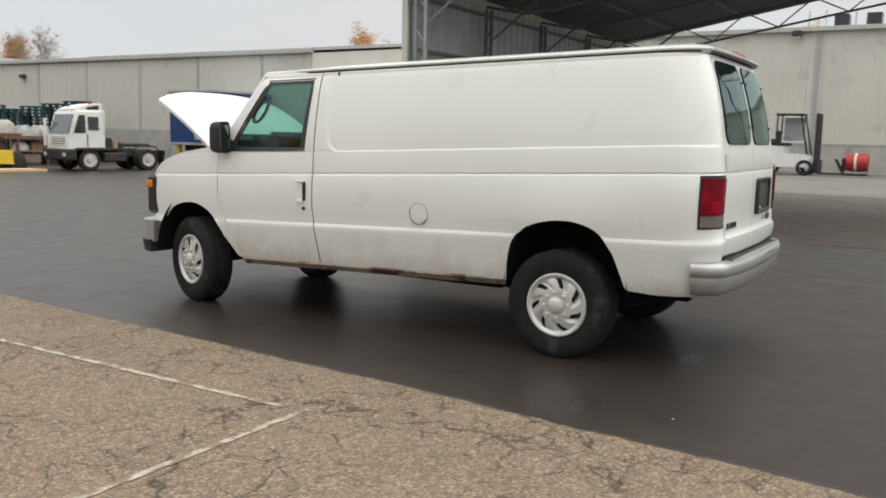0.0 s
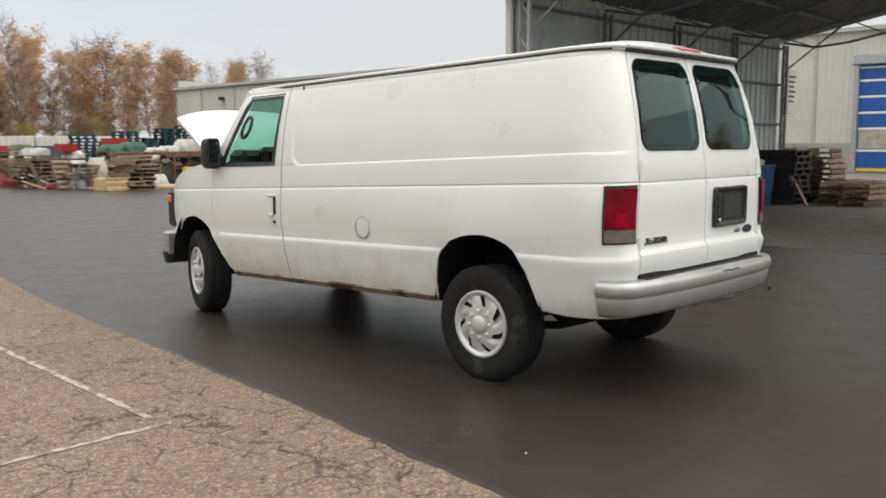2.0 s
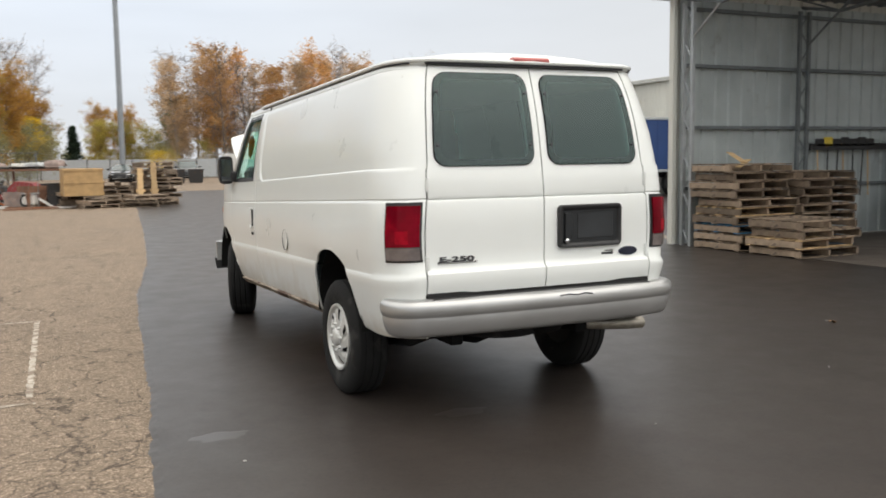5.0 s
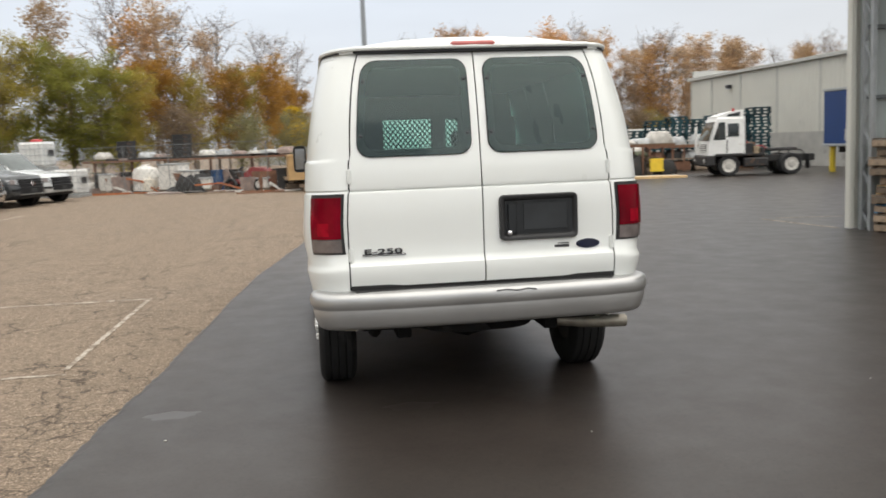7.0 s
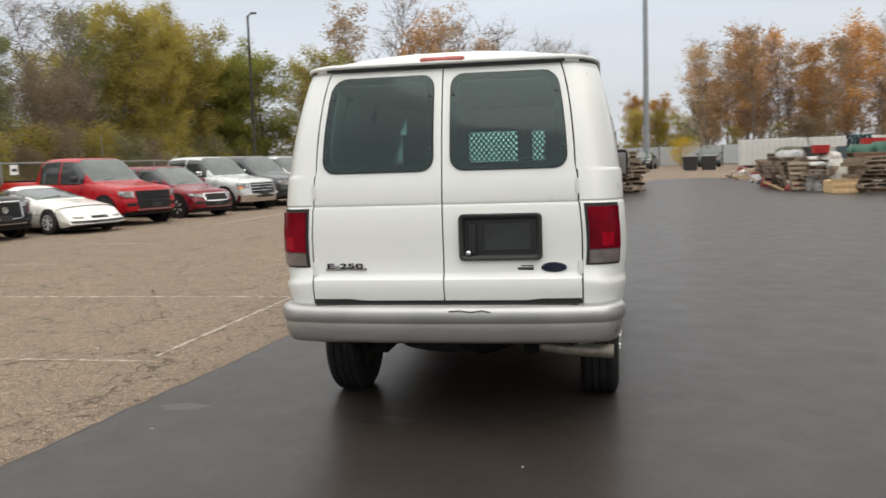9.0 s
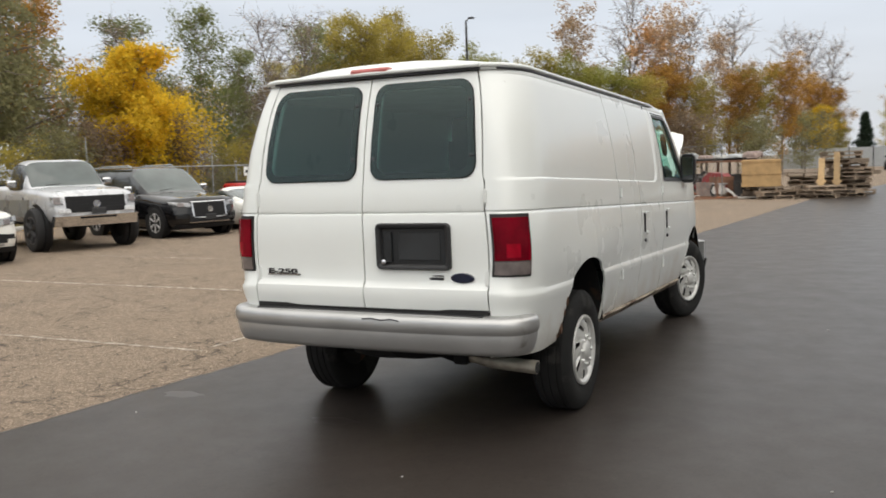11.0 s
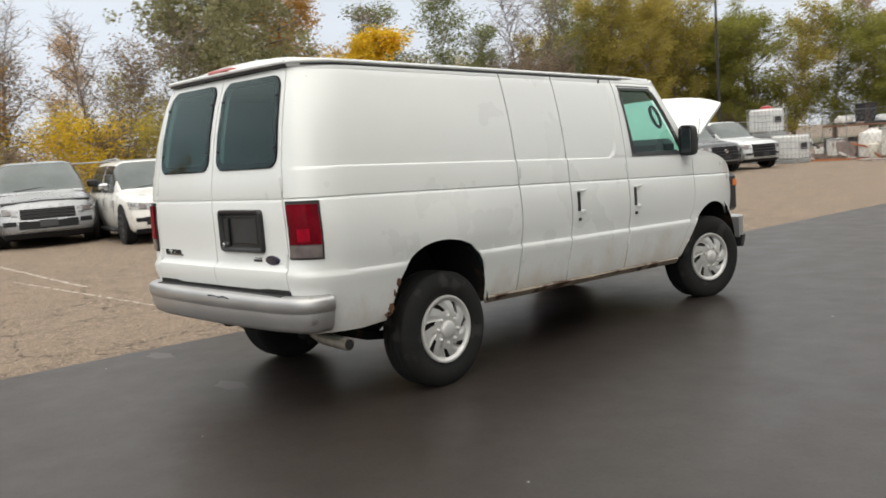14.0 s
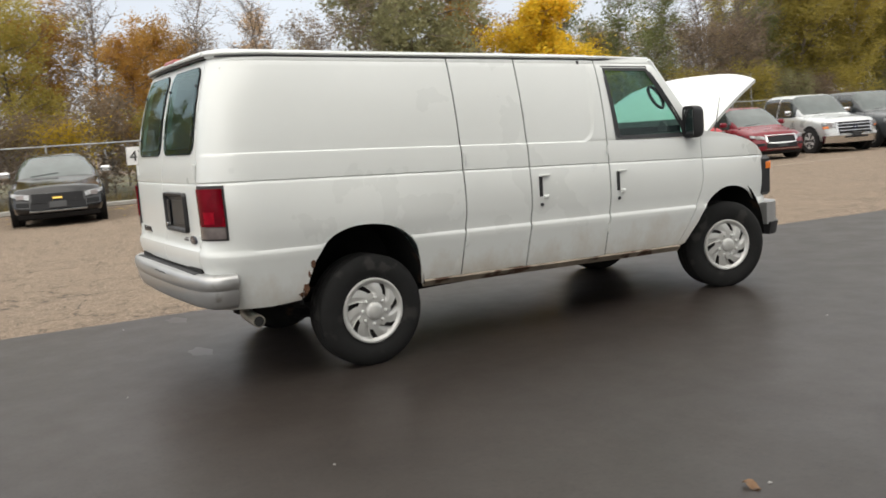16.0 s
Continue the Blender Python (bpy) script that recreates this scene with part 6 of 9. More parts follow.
def car(kind, label, category, front, heading, paint, size=1.0, style="plain", lower=None, rim="alloy", bowtie=None, mirrors=None, bumper="body"):
    """A parked vehicle whose front bumper's middle stands at front; it faces along heading."""
    q = SHAPES[kind]
    L, W, H = q["L"], q["W"] / 2, q["H"]
    ob = thing("parked_" + ("pickup" if "pickup" in kind else "car"), label, category, pose(front[0], front[1], 0, 0, 0, heading) @ Matrix.Scale(size, 4), "cars in the parking row")
    bed = "pickup" in kind
    nz, round_ = q["nose"], 0.10 if kind == "oldpickup" else 0.34
    rake = {"coupe": 0.45, "sedan": 0.16, "crossover": 0.16}.get(kind, 0.08)

    def set_back(z):
        """How far the front face lies behind the bumper at a height."""
        return interp(z, [(q["gc"], 0.10), (q["gc"] + 0.14, 0.0), (nz - 0.36, 0.02), (nz - 0.10, rake), (nz, rake + 0.14)])

    def plan(x, y):
        return -x - round_ * abs(y / W) ** 3 * max(0.0, 1 - x / 1.2) + 0.16 * abs(y / W) ** 3 * max(0.0, 1 - (L - x) / 0.8)
    st = [(0.0, nz - 0.12, 0.90), (0.10 + rake, nz - 0.01, 0.95), (0.30 + rake, nz + 0.02, 0.975), (0.75, nz + 0.06, 0.995), (q["wf"], q["cowl"], 1.0), (q["wf"] + 0.4, q["belt"], 1.0), (L * 0.6, q["belt"] + 0.02, 1.0)]
    if bed:
        st += [(q["rf"], q["belt"] + 0.02, 1.0), (q["rf"] + 0.03, q["belt"] + 0.05, 0.99), (L - 0.08, q["belt"] + 0.05, 0.985), (L, q["belt"] - 0.02, 0.95)]
    else:
        st += [(q["rf"] - 0.1, q["belt"] + 0.02, 0.98), (L - 0.05, q["belt"] - 0.06, 0.93), (L, q["belt"] - 0.2, 0.88)]
    rings, rows = [], []
    for x, zt, k in st:
        w, gc = W * k, q["gc"] + (0.08 if x in (0.0, L) else 0)
        half = [(w * 0.86, gc), (w * 0.95, gc + 0.08), (w * 0.985, gc + 0.24), (w, gc + 0.36), (w * 0.99, zt - 0.26), (w * 0.97, zt - 0.12), (w * 0.92, zt - 0.045), (w * 0.80, zt - 0.005), (w * 0.45, zt + 0.02)]
        fx = lambda z: set_back(z) if x == 0.0 else x
        ring = [(plan(fx(z), y), y, z) for y, z in half] + [(plan(fx(zt + 0.03), 0), 0, zt + 0.03)] + [(plan(fx(z), y), -y, z) for y, z in half[::-1]]
        rings.append(ring)
        if x == 0.0:
            rows = half + [(0.001, zt + 0.03)]
    rings = finer(rings, 5 if bed else len(rings) - 2)
    bodym = Mesh().loft(rings, caps=False)
    bodym.grid(len(rows), 15, lambda i, j: (lambda y, z: (plan(set_back(z), y), y, z))(rows[i][0] * (j / 7 - 1), rows[i][1]))
    bodym.add(rings[-1], [tuple(range(len(rings[-1])))])
    body = part("body", bodym, paint, ob, smooth=42, weld=True)

    def patch(y0, y1, z0, z1, off, depth, n=8, slant=0.0, bow=0.0):
        """A piece that follows the front face."""
        m = Mesh()
        ring = lambda y, u: [(plan(set_back(z), y) + o, y, z) for o, z in ((off - depth, z0 + bow * (1 - u * u)), (off, z0 + 0.012 + bow * (1 - u * u)), (off, z1 - 0.012 + slant * abs(u)), (off - depth, z1 + slant * abs(u)))]
        return m.loft([ring(y0 + (y1 - y0) * k / n, 2 * k / n - 1) for k in range(n + 1)])
    # greenhouse: one curved skin, split into roof and pillars, windscreen, side windows and rear window
    b0 = q["belt"] - 0.05
    roofline = [(q["wf"] - 0.10, q["cowl"] - 0.02), (q["wf"] + 0.06, q["cowl"] + 0.07), ((q["wf"] + q["wt"]) / 2, q["cowl"] + (H - q["cowl"]) * 0.53), (q["wt"] - 0.03, H - 0.065), (q["wt"] + 0.10, H - 0.025),
                ((q["wt"] + q["rt"]) / 2, H), (q["rt"] - 0.20, H - 0.015), (q["rt"], H - 0.05), ((q["rt"] + q["rf"]) / 2 + 0.02, b0 + (H - b0) * 0.55), (q["rf"] + 0.02, b0 + 0.02)]
    xs = [q["wf"] - 0.10, q["wf"] - 0.02]
    for lo_, hi_, n_ in ((q["wf"] + 0.06, q["wt"] + 0.16, 10), (q["wt"] + 0.16, q["rt"] - 0.20, 22), (q["rt"] - 0.20, q["rf"] + 0.02, 8)):
        xs += [lo_ + (hi_ - lo_) * k / n_ for k in range(n_)]
    xs.append(q["rf"] + 0.02)
    NP = 13
    tumble = 0.17 if kind in ("suv", "pickup", "crossover", "oldpickup") else 0.24
    rise_, turn_ = (0.50, 0.22) if tumble < 0.2 else (0.60, 0.32)
    ph = [-1 + 2 * k / (2 * NP) for k in range(2 * NP + 1)]

    def skin(i, j, off=0.0):
        x, p_ = xs[i], 1 - abs(ph[j])
        top = interp(x, roofline)
        fi = p_ * math.pi / 2
        z = b0 + max(0.01, top - b0) * math.sin(fi) ** rise_
        w = W * 0.955 * (1 - 0.10 * smoothstep(q["wf"] + 0.55, q["wf"] - 0.1, x) - 0.05 * smoothstep(q["rt"] - 0.3, q["rf"], x))
        w *= 1 - tumble * (z - b0) / (H - b0)
        y = math.copysign(w * math.cos(fi) ** turn_ if fi < 1.57 else 0.0, ph[j])
        bulge = 0.07 * (1 - (y / W) ** 2) * smoothstep(q["wt"] + 0.1, q["wf"], x)
        return (-x + bulge + (off * 0.8 if x < q["wt"] else 0), y + math.copysign(off, ph[j]) * (p_ < 0.6), z + off * (p_ > 0.3))
    cuts = ((0.03, 0.42), (0.45, 0.73), (0.76, 0.97)) if kind in ("suv", "crossover") else ((0.05, 0.95),) if kind in ("oldpickup", "coupe") else ((0.03, 0.50), (0.53, 0.96))
    x_a, x_b = q["wf"] + 0.24, (q["rt"] + q["rf"]) / 2 - 0.03

    def region(i, j):
        """Which pane, if any, a facet of the skin belongs to."""
        x, p_ = 0.5 * (xs[i] + xs[i + 1]), 1 - abs(0.5 * (ph[j] + ph[j + 1]))
        top = interp(x, roofline)
        z = b0 + max(0.01, top - b0) * math.sin(p_ * math.pi / 2) ** rise_
        if q["wf"] - 0.03 < x < q["wt"] - 0.01 and p_ > 0.36:
            return "windscreen"
        if x > q["rt"] + 0.02 and p_ > 0.40 and z > b0 + 0.10:
            return "rear_window"
        u = (x - x_a) / (x_b - x_a)
        if 0.02 < p_ < 0.55 and b0 + 0.05 < z < H - 0.10 and top - z > 0.055:
            for n_, (u0, u1) in enumerate(cuts):
                if u0 <= u <= u1:
                    return ("side_window", n_, ph[j] > 0)
        return "cabin"
    panes = {}
    for i_ in range(len(xs) - 1):
        for j_ in range(2 * NP):
            panes.setdefault(region(i_, j_), []).append((i_, j_))
    for key, cells in panes.items():
        off = 0.004 if key == "cabin" else 0.0
        sk = Mesh()
        for i_, j_ in cells:
            sk.add([skin(i_, j_, off), skin(i_ + 1, j_, off), skin(i_ + 1, j_ + 1, off), skin(i_, j_ + 1, off)], [(0, 1, 2, 3)])
        nm = key if isinstance(key, str) else "side_window"
        part(nm, sk, {"cabin": paint, "windscreen": M_windscreen}.get(nm, M_carglass), ob, smooth=50, weld=True)
    part("door_frame", Mesh().box(-x_b, -x_a, -W * 0.90, W * 0.90, b0 - 0.02, b0 + 0.012), M_black, ob, smooth=0)
    for sy in (-1, 1):
        for n_ in range(2 if len(cuts) > 1 else 1):
            part("door_handle", Mesh().box(-L * (0.50 + 0.19 * n_), -L * (0.50 + 0.19 * n_) + 0.18, min(sy * W, sy * (W + 0.03)), max(sy * W, sy * (W + 0.03)), q["belt"] - 0.19, q["belt"] - 0.155, 0.01), paint, ob)
        for n_ in (0.325, 0.545, 0.72)[:2 if len(cuts) == 1 else 3]:
            part("door_gap", Mesh().box(-L * n_ - 0.006, -L * n_ + 0.006, min(sy * W * 0.97, sy * (W + 0.002)), max(sy * W * 0.97, sy * (W + 0.002)), q["gc"] + 0.30, q["belt"] - 0.22), M_grille, ob, smooth=0)
    part("wiper", Mesh().tube((-q["wf"] + 0.03, -0.5, q["cowl"] + 0.05), (-q["wf"] - 0.04, 0.05, q["cowl"] + 0.10), 0.012, n=5), M_black, ob)
    def sweep_lamp(y0, y1, z0, z1, sy, rise, n=8):
        """A lamp that climbs and narrows towards the flank."""
        def ring(y):
            v = (abs(y) - min(abs(y0), abs(y1))) / (max(abs(y0), abs(y1)) - min(abs(y0), abs(y1)))
            a, b = z0 + (rise + 0.25 * (z1 - z0)) * v, z1 + rise * v
            return [(plan(set_back(z), y) + o, y, z) for o, z in ((-0.05, a), (0.014, a + 0.01), (0.014, b - 0.01), (-0.05, b))]
        return Mesh().loft([ring(y0 + (y1 - y0) * k / n) for k in range(n + 1)])
    # front end
    tall = bed or kind == "suv"
    gw = W * {"oldpickup": 0.66, "pickup": 0.58, "suv": 0.46}.get(kind, 0.52)
    gz0, gz1 = nz - (0.46 if tall else 0.31), nz - (0.09 if tall else 0.10)
    if style == "winged":
        gw, gz0, gz1 = W * 0.42, nz - 0.33, nz - 0.10
    if kind == "coupe":
        part("plate_slot", patch(-0.24, 0.24, 0.36, 0.44, 0.012, 0.03), M_grille, ob)
        part("bumper_line", patch(-W * 0.88, W * 0.88, 0.30, 0.335, 0.012, 0.03, 14), M_grille, ob)
        for sy in (-1, 1):
            y0, y1 = sorted((sy * W * 0.48, sy * W * 0.76))
            part("signal_lamp", patch(y0, y1, 0.37, 0.43, 0.012, 0.03), M_clear, ob)
    else:
        g = part("grille", patch(-gw, gw, gz0, gz1, 0.016, 0.05, 10, -0.03 if style == "hex" else 0.0, -0.03 if style == "hex" else 0.0), M_grille, ob)
        if style in ("chrome", "hex", "truck"):
            part("grille_rim", patch(-gw * 1.06, gw * 1.06, gz1 - 0.012, gz1 + 0.028, 0.028, 0.05, 10), M_chrome, g)
            part("grille_rim", patch(-gw * 1.0, gw * 1.0, gz0 - 0.025, gz0 + 0.012, 0.028, 0.05, 10, 0, -0.03 if style == "hex" else 0.0), M_chrome, g)
            for sy in (-1, 1):
                y0, y1 = sorted((sy * gw * 0.97, sy * gw * 1.06))
                part("grille_rim", patch(y0, y1, gz0, gz1, 0.027, 0.05, 3), M_chrome, g)
        bars = {"truck": 3, "chrome": 2, "old": 5, "dark": 3}.get(style, 0)
        for k in range(bars):
            z = gz0 + (gz1 - gz0) * (k + 0.8) / (bars + 0.6)
            part("grille_bar", patch(-gw * 0.96, gw * 0.96, z - 0.012, z + (0.035 if style == "truck" else 0.012), 0.026, 0.02, 8), M_badge if style == "dark" else M_chrome, g)
        if bowtie is not None:
            zc = (gz0 + gz1) / 2
            if bowtie is M_gold:
                part("emblem", patch(-0.09, 0.09, zc - 0.02, zc + 0.025, 0.036, 0.02, 4), bowtie, g)
            else:
                part("emblem", Mesh().lathe([(0.052, 0.006), (0.056, 0.022), (0.078, 0.022), (0.085, 0.0)], 20, "x", (plan(set_back(zc), 0) + 0.014, 0, zc)), bowtie, g)
        for sy in (-1, 1):
            y0, y1 = sorted((sy * gw * 1.09, sy * W * 0.94))
            hz = 0.13 if kind in ("sedan", "crossover") or style == "hex" else 0.15 if kind == "suv" else 0.20
            hl = part("headlamp", sweep_lamp(y0, y1, gz1 - hz, gz1 - 0.01, sy, 0.05 if not bed else 0.015), M_carlamp, ob)
            part("lamp_rim", sweep_lamp(y0, y1, gz1 - hz - 0.014, gz1 - hz + 0.004, sy, 0.05 if not bed else 0.015), M_grille, hl)
            yb = (y0 + y1) / 2
            part("bulb_housing", patch(yb - 0.07, yb + 0.07, gz1 - hz + 0.02, gz1 - 0.01, 0.02, 0.02, 3), M_clear, hl)
            if style == "truck":
                part("signal_lens", patch(y1 - 0.12 if sy > 0 else y0, y1 if sy > 0 else y0 + 0.12, gz1 - hz, gz1 - hz + 0.09, 0.022, 0.03, 3), M_amber, hl)
            y0, y1 = sorted((sy * W * 0.60, sy * W * 0.84))
            part("fog_lamp", patch(y0, y1, q["gc"] + 0.22, q["gc"] + 0.32, 0.014 if bumper == "body" else 0.09, 0.04, 4), M_headlamp if bumper != "body" else M_grille, ob)
            mm_ = mirrors or (M_black if kind == "crossover" else paint)
            part("mirror", Mesh().box(-q["wf"] - 0.50, -q["wf"] - 0.36, min(sy * (W - 0.01), sy * (W + 0.21)), max(sy * (W - 0.01), sy * (W + 0.21)), q["belt"] + 0.01, q["belt"] + 0.17, 0.04), mm_, ob)
        if style == "winged":
            for sy in (-1, 1):
                m_ = Mesh().loft([[(plan(set_back(z), y) + o, y, z) for o, y in ((-0.03, sy * (a - 0.035)), (0.02, sy * (a - 0.03)), (0.02, sy * (a + 0.03)), (-0.03, sy * (a + 0.035)))] for a, z in ((gw * 1.22, gz1 - 0.02), (gw * 1.10, (gz0 + gz1) / 2), (gw * 0.98, gz0 - 0.02))])
                part("grille_wing", m_, M_grille, g)
                y0, y1 = sorted((sy * gw * 1.00, sy * gw * 1.08))
                part("grille_rim", patch(y0, y1, gz0, gz1, 0.024, 0.05, 3), M_chrome, g)
            part("front_intake", patch(-W * 0.66, W * 0.66, q["gc"] + 0.15, q["gc"] + 0.36, 0.018, 0.05, 12, -0.03), M_grille, ob)
        if bumper == "body":
            part("lower_intake", patch(-W * 0.56, W * 0.56, q["gc"] + 0.15, q["gc"] + 0.30, 0.014, 0.05, 10, 0.02), M_grille, ob)
            part("skid_trim", patch(-W * 0.58, W * 0.58, q["gc"] + 0.10, q["gc"] + 0.145, 0.022, 0.04, 10), M_galv if style != "hex" else M_chrome, ob)
        else:
            part("front_bumper", patch(-W * 0.92, W * 0.92, gz0 - 0.30, gz0 - 0.05, 0.08, 0.18, 14), M_chrome if bumper == "chrome" else M_grille, ob, smooth=20)
            part("lower_intake", patch(-W * 0.40, W * 0.40, gz0 - 0.14, gz0 - 0.08, 0.086, 0.03, 6), M_grille, ob)
        part("air_dam", patch(-W * 0.84, W * 0.84, q["gc"] - 0.03, q["gc"] + (0.08 if bumper == "body" else 0.16), 0.03, 0.20, 12), M_grille, ob)
        part("plate_holder", patch(-0.16, 0.16, q["gc"] + 0.18, q["gc"] + 0.32, 0.03 if bumper == "body" else 0.095, 0.02, 3), M_black, ob)
    for sy in (-1, 1):
        part("tail_lamp", Mesh().box(-L - 0.015, -L + 0.15, min(sy * W * 0.72, sy * W * 0.93), max(sy * W * 0.72, sy * W * 0.93), q["belt"] - 0.45, q["belt"] - 0.12, 0.02), M_red, ob)
    part("rear_bumper", Mesh().box(-L - 0.08, -L + 0.15, -W * 0.90, W * 0.90, q["gc"] + 0.12, q["gc"] + 0.34, 0.04), M_chrome if bumper == "chrome" else paint, ob)
    part("underbody", Mesh().box(-L + 0.2, -0.5, -W * 0.8, W * 0.8, q["gc"] - 0.06, q["gc"] + 0.12), M_under, ob, smooth=0)
    if bed:
        # dark slab on the closed top stands for the open bed's shaded inside
        part("cargo_bed", Mesh().box(-L + 0.10, -q["rf"] - 0.08, -W * 0.82, W * 0.82, q["belt"] + 0.02, q["belt"] + 0.078), M_under, ob, smooth=0)
    if lower is not None:
        for sy in (-1, 1):
            part("two_tone_side", Mesh().box(-L + 0.3, -1.25, min(sy * W * 0.99, sy * (W + 0.006)), max(sy * W * 0.99, sy * (W + 0.006)), q["gc"] + 0.14, q["gc"] + 0.52), lower, ob, smooth=0)
    if kind == "suv":
        for sy in (-1, 1):
            part("roof_rail", Mesh().path([(-q["wt"] - 0.35, sy * W * 0.62, H - 0.01), (-q["wt"] - 0.5, sy * W * 0.62, H + 0.05), (-q["rt"] + 0.5, sy * W * 0.62, H + 0.05), (-q["rt"] + 0.35, sy * W * 0.62, H - 0.01)], 0.02, 6), M_galv, ob)
    if kind in ("pickup", "suv") and style != "hex":
        for sy in (-1, 1):
            part("running_board", Mesh().box(-q["ar"] + 0.6, -q["af"] - 0.6, min(sy * W * 0.80, sy * (W + 0.06)), max(sy * W * 0.80, sy * (W + 0.06)), q["gc"] - 0.02, q["gc"] + 0.05, 0.02), M_black, ob)
    wr = q["wr"]
    ra = wr * (1.06 if kind == "coupe" else 1.17)
    for x in (-q["af"], -q["ar"]):
        for sy in (-1, 1):
            yy = abs(W * (0.985 if x > -1.2 else 1.0))
            # black disc stands for the shaded wheel opening; the body is uncut
            part("wheel_arch", Mesh().lathe([(ra, -0.10), (ra, 0.012)] if sy > 0 else [(ra, -0.012), (ra, 0.10)], 26, "y", (x, sy * yy, wr + 0.02)), M_grille, ob)
            wheel = part("wheel", car_tyre_me, M_tyrecar, ob, m=pose(x, sy * (yy - 0.11 + {"oldpickup": 0.10, "coupe": 0.045}.get(kind, 0)), wr, 0, 0, 0 if sy > 0 else 180) @ Matrix.Diagonal((wr, wr, wr, 1)))
            part("rim", rim_a_me if rim == "alloy" else rim_d_me, M_alloy, wheel)
    return ob


def paint(name, col, metal=0.0, rough=0.28, coat=0.5, spec=0.5):
    return mat(name, col, rough, metal=metal, vary=0.05, scale=2, coat=coat, spec=spec, rough_vary=0.05)


P_black, P_grey, P_white2 = paint("black_car_paint", (0.004, 0.004, 0.005), rough=0.10, coat=0.6, spec=0.3), paint("grey_car_paint", (0.33, 0.34, 0.35), 0.5), paint("pearl_white_paint", (0.74, 0.73, 0.69))
P_silver, P_red, P_maroon = paint("silver_truck_paint", (0.52, 0.53, 0.55), 0.3), paint("bright_red_paint", (0.38, 0.005, 0.012), coat=0.25, spec=0.3), paint("dark_red_paint", (0.17, 0.008, 0.018), coat=0.3, spec=0.3)
P_dkgrey, P_silver2, P_lower = paint("dark_grey_paint", (0.06, 0.065, 0.07), 0.3, coat=0.3), paint("pale_silver_paint", (0.55, 0.57, 0.57), 0.4), paint("grey_two_tone_paint", (0.30, 0.31, 0.32), 0.4)
M_gold = mat("gold_emblem", (0.75, 0.50, 0.12), 0.3, metal=0.8)
HD = -20
car("sedan", "black sedan with chrome grille parked by the fence", "car", (-15.75, 0.42), -9, P_black, size=1.14, style="old", bowtie=M_gold, mirrors=M_chrome)
grey_car = car("crossover", "dusty silver-grey crossover with dark hood guard parked by the fence", "car", (-15.15, 3.62), -17, P_grey, size=1.17, style="dark")
car("suv", "pearl white large sport utility vehicle with black grille", "car", (-12.3, 5.27), -14, P_white2, style="winged", rim="dark", bowtie=M_chrome, mirrors=M_chrome)
car("oldpickup", "lifted old silver pickup with two-tone paint", "pickup", (-12.85, 8.72), HD, P_silver, style="old", lower=P_lower, rim="dark", bumper="chrome", bowtie=M_chrome, mirrors=M_chrome)
car("suv", "glossy black sport utility vehicle with chrome grille", "car", (-12.65, 12.15), -15, P_black, style="hex", bowtie=M_chrome, mirrors=M_chrome)
car("coupe", "low white wedge-shaped sports coupe", "car", (-11.42, 14.25), HD, P_white2)
car("pickup", "bright red crew-cab pickup with black grille", "pickup", (-11.40, 16.75), HD, P_red, size=0.99, style="dark", rim="dark", mirrors=M_black)
car("crossover", "dark red crossover with chrome grille", "car", (-10.9, 19.7), HD, P_maroon, size=0.95, style="hex", mirrors=P_maroon)
car("pickup", "white heavy-duty crew-cab pickup with chrome grille", "pickup", (-10.7, 22.9), HD, P_silver2, size=0.98, style="truck", bumper="chrome", bowtie=M_blueoval, mirrors=M_chrome)
car("pickup", "dark grey crew-cab pickup with black grille", "pickup", (-10.2, 25.4), HD, P_dkgrey, size=0.98, style="dark", bowtie=M_chrome)
car("pickup", "pale silver pickup truck with body-coloured bumper", "pickup", (-9.8, 27.6), HD, P_silver2, size=0.96, style="dark", mirrors=M_black)
car("sedan", "dark sedan parked far across the yard", "car", (3.6, 70.5), -100, P_black)
car("crossover", "dark crossover parked far across the yard", "car", (9.6, 73.5), -95, P_dkgrey)
part("hood_guard", Mesh().path([(-0.30 - 0.30 * abs(y) ** 3, y, 0.885 - 0.03 * abs(y)) for y in (-0.78, -0.6, -0.3, 0, 0.3, 0.6, 0.78)], 0.03, 6), M_black, grey_car, "black plastic hood guard")


# ---- yard tractor ----
M_rackmetal = mat("tan_rusty_metal", (0.30, 0.23, 0.15), 0.7, vary=0.35, scale=6)


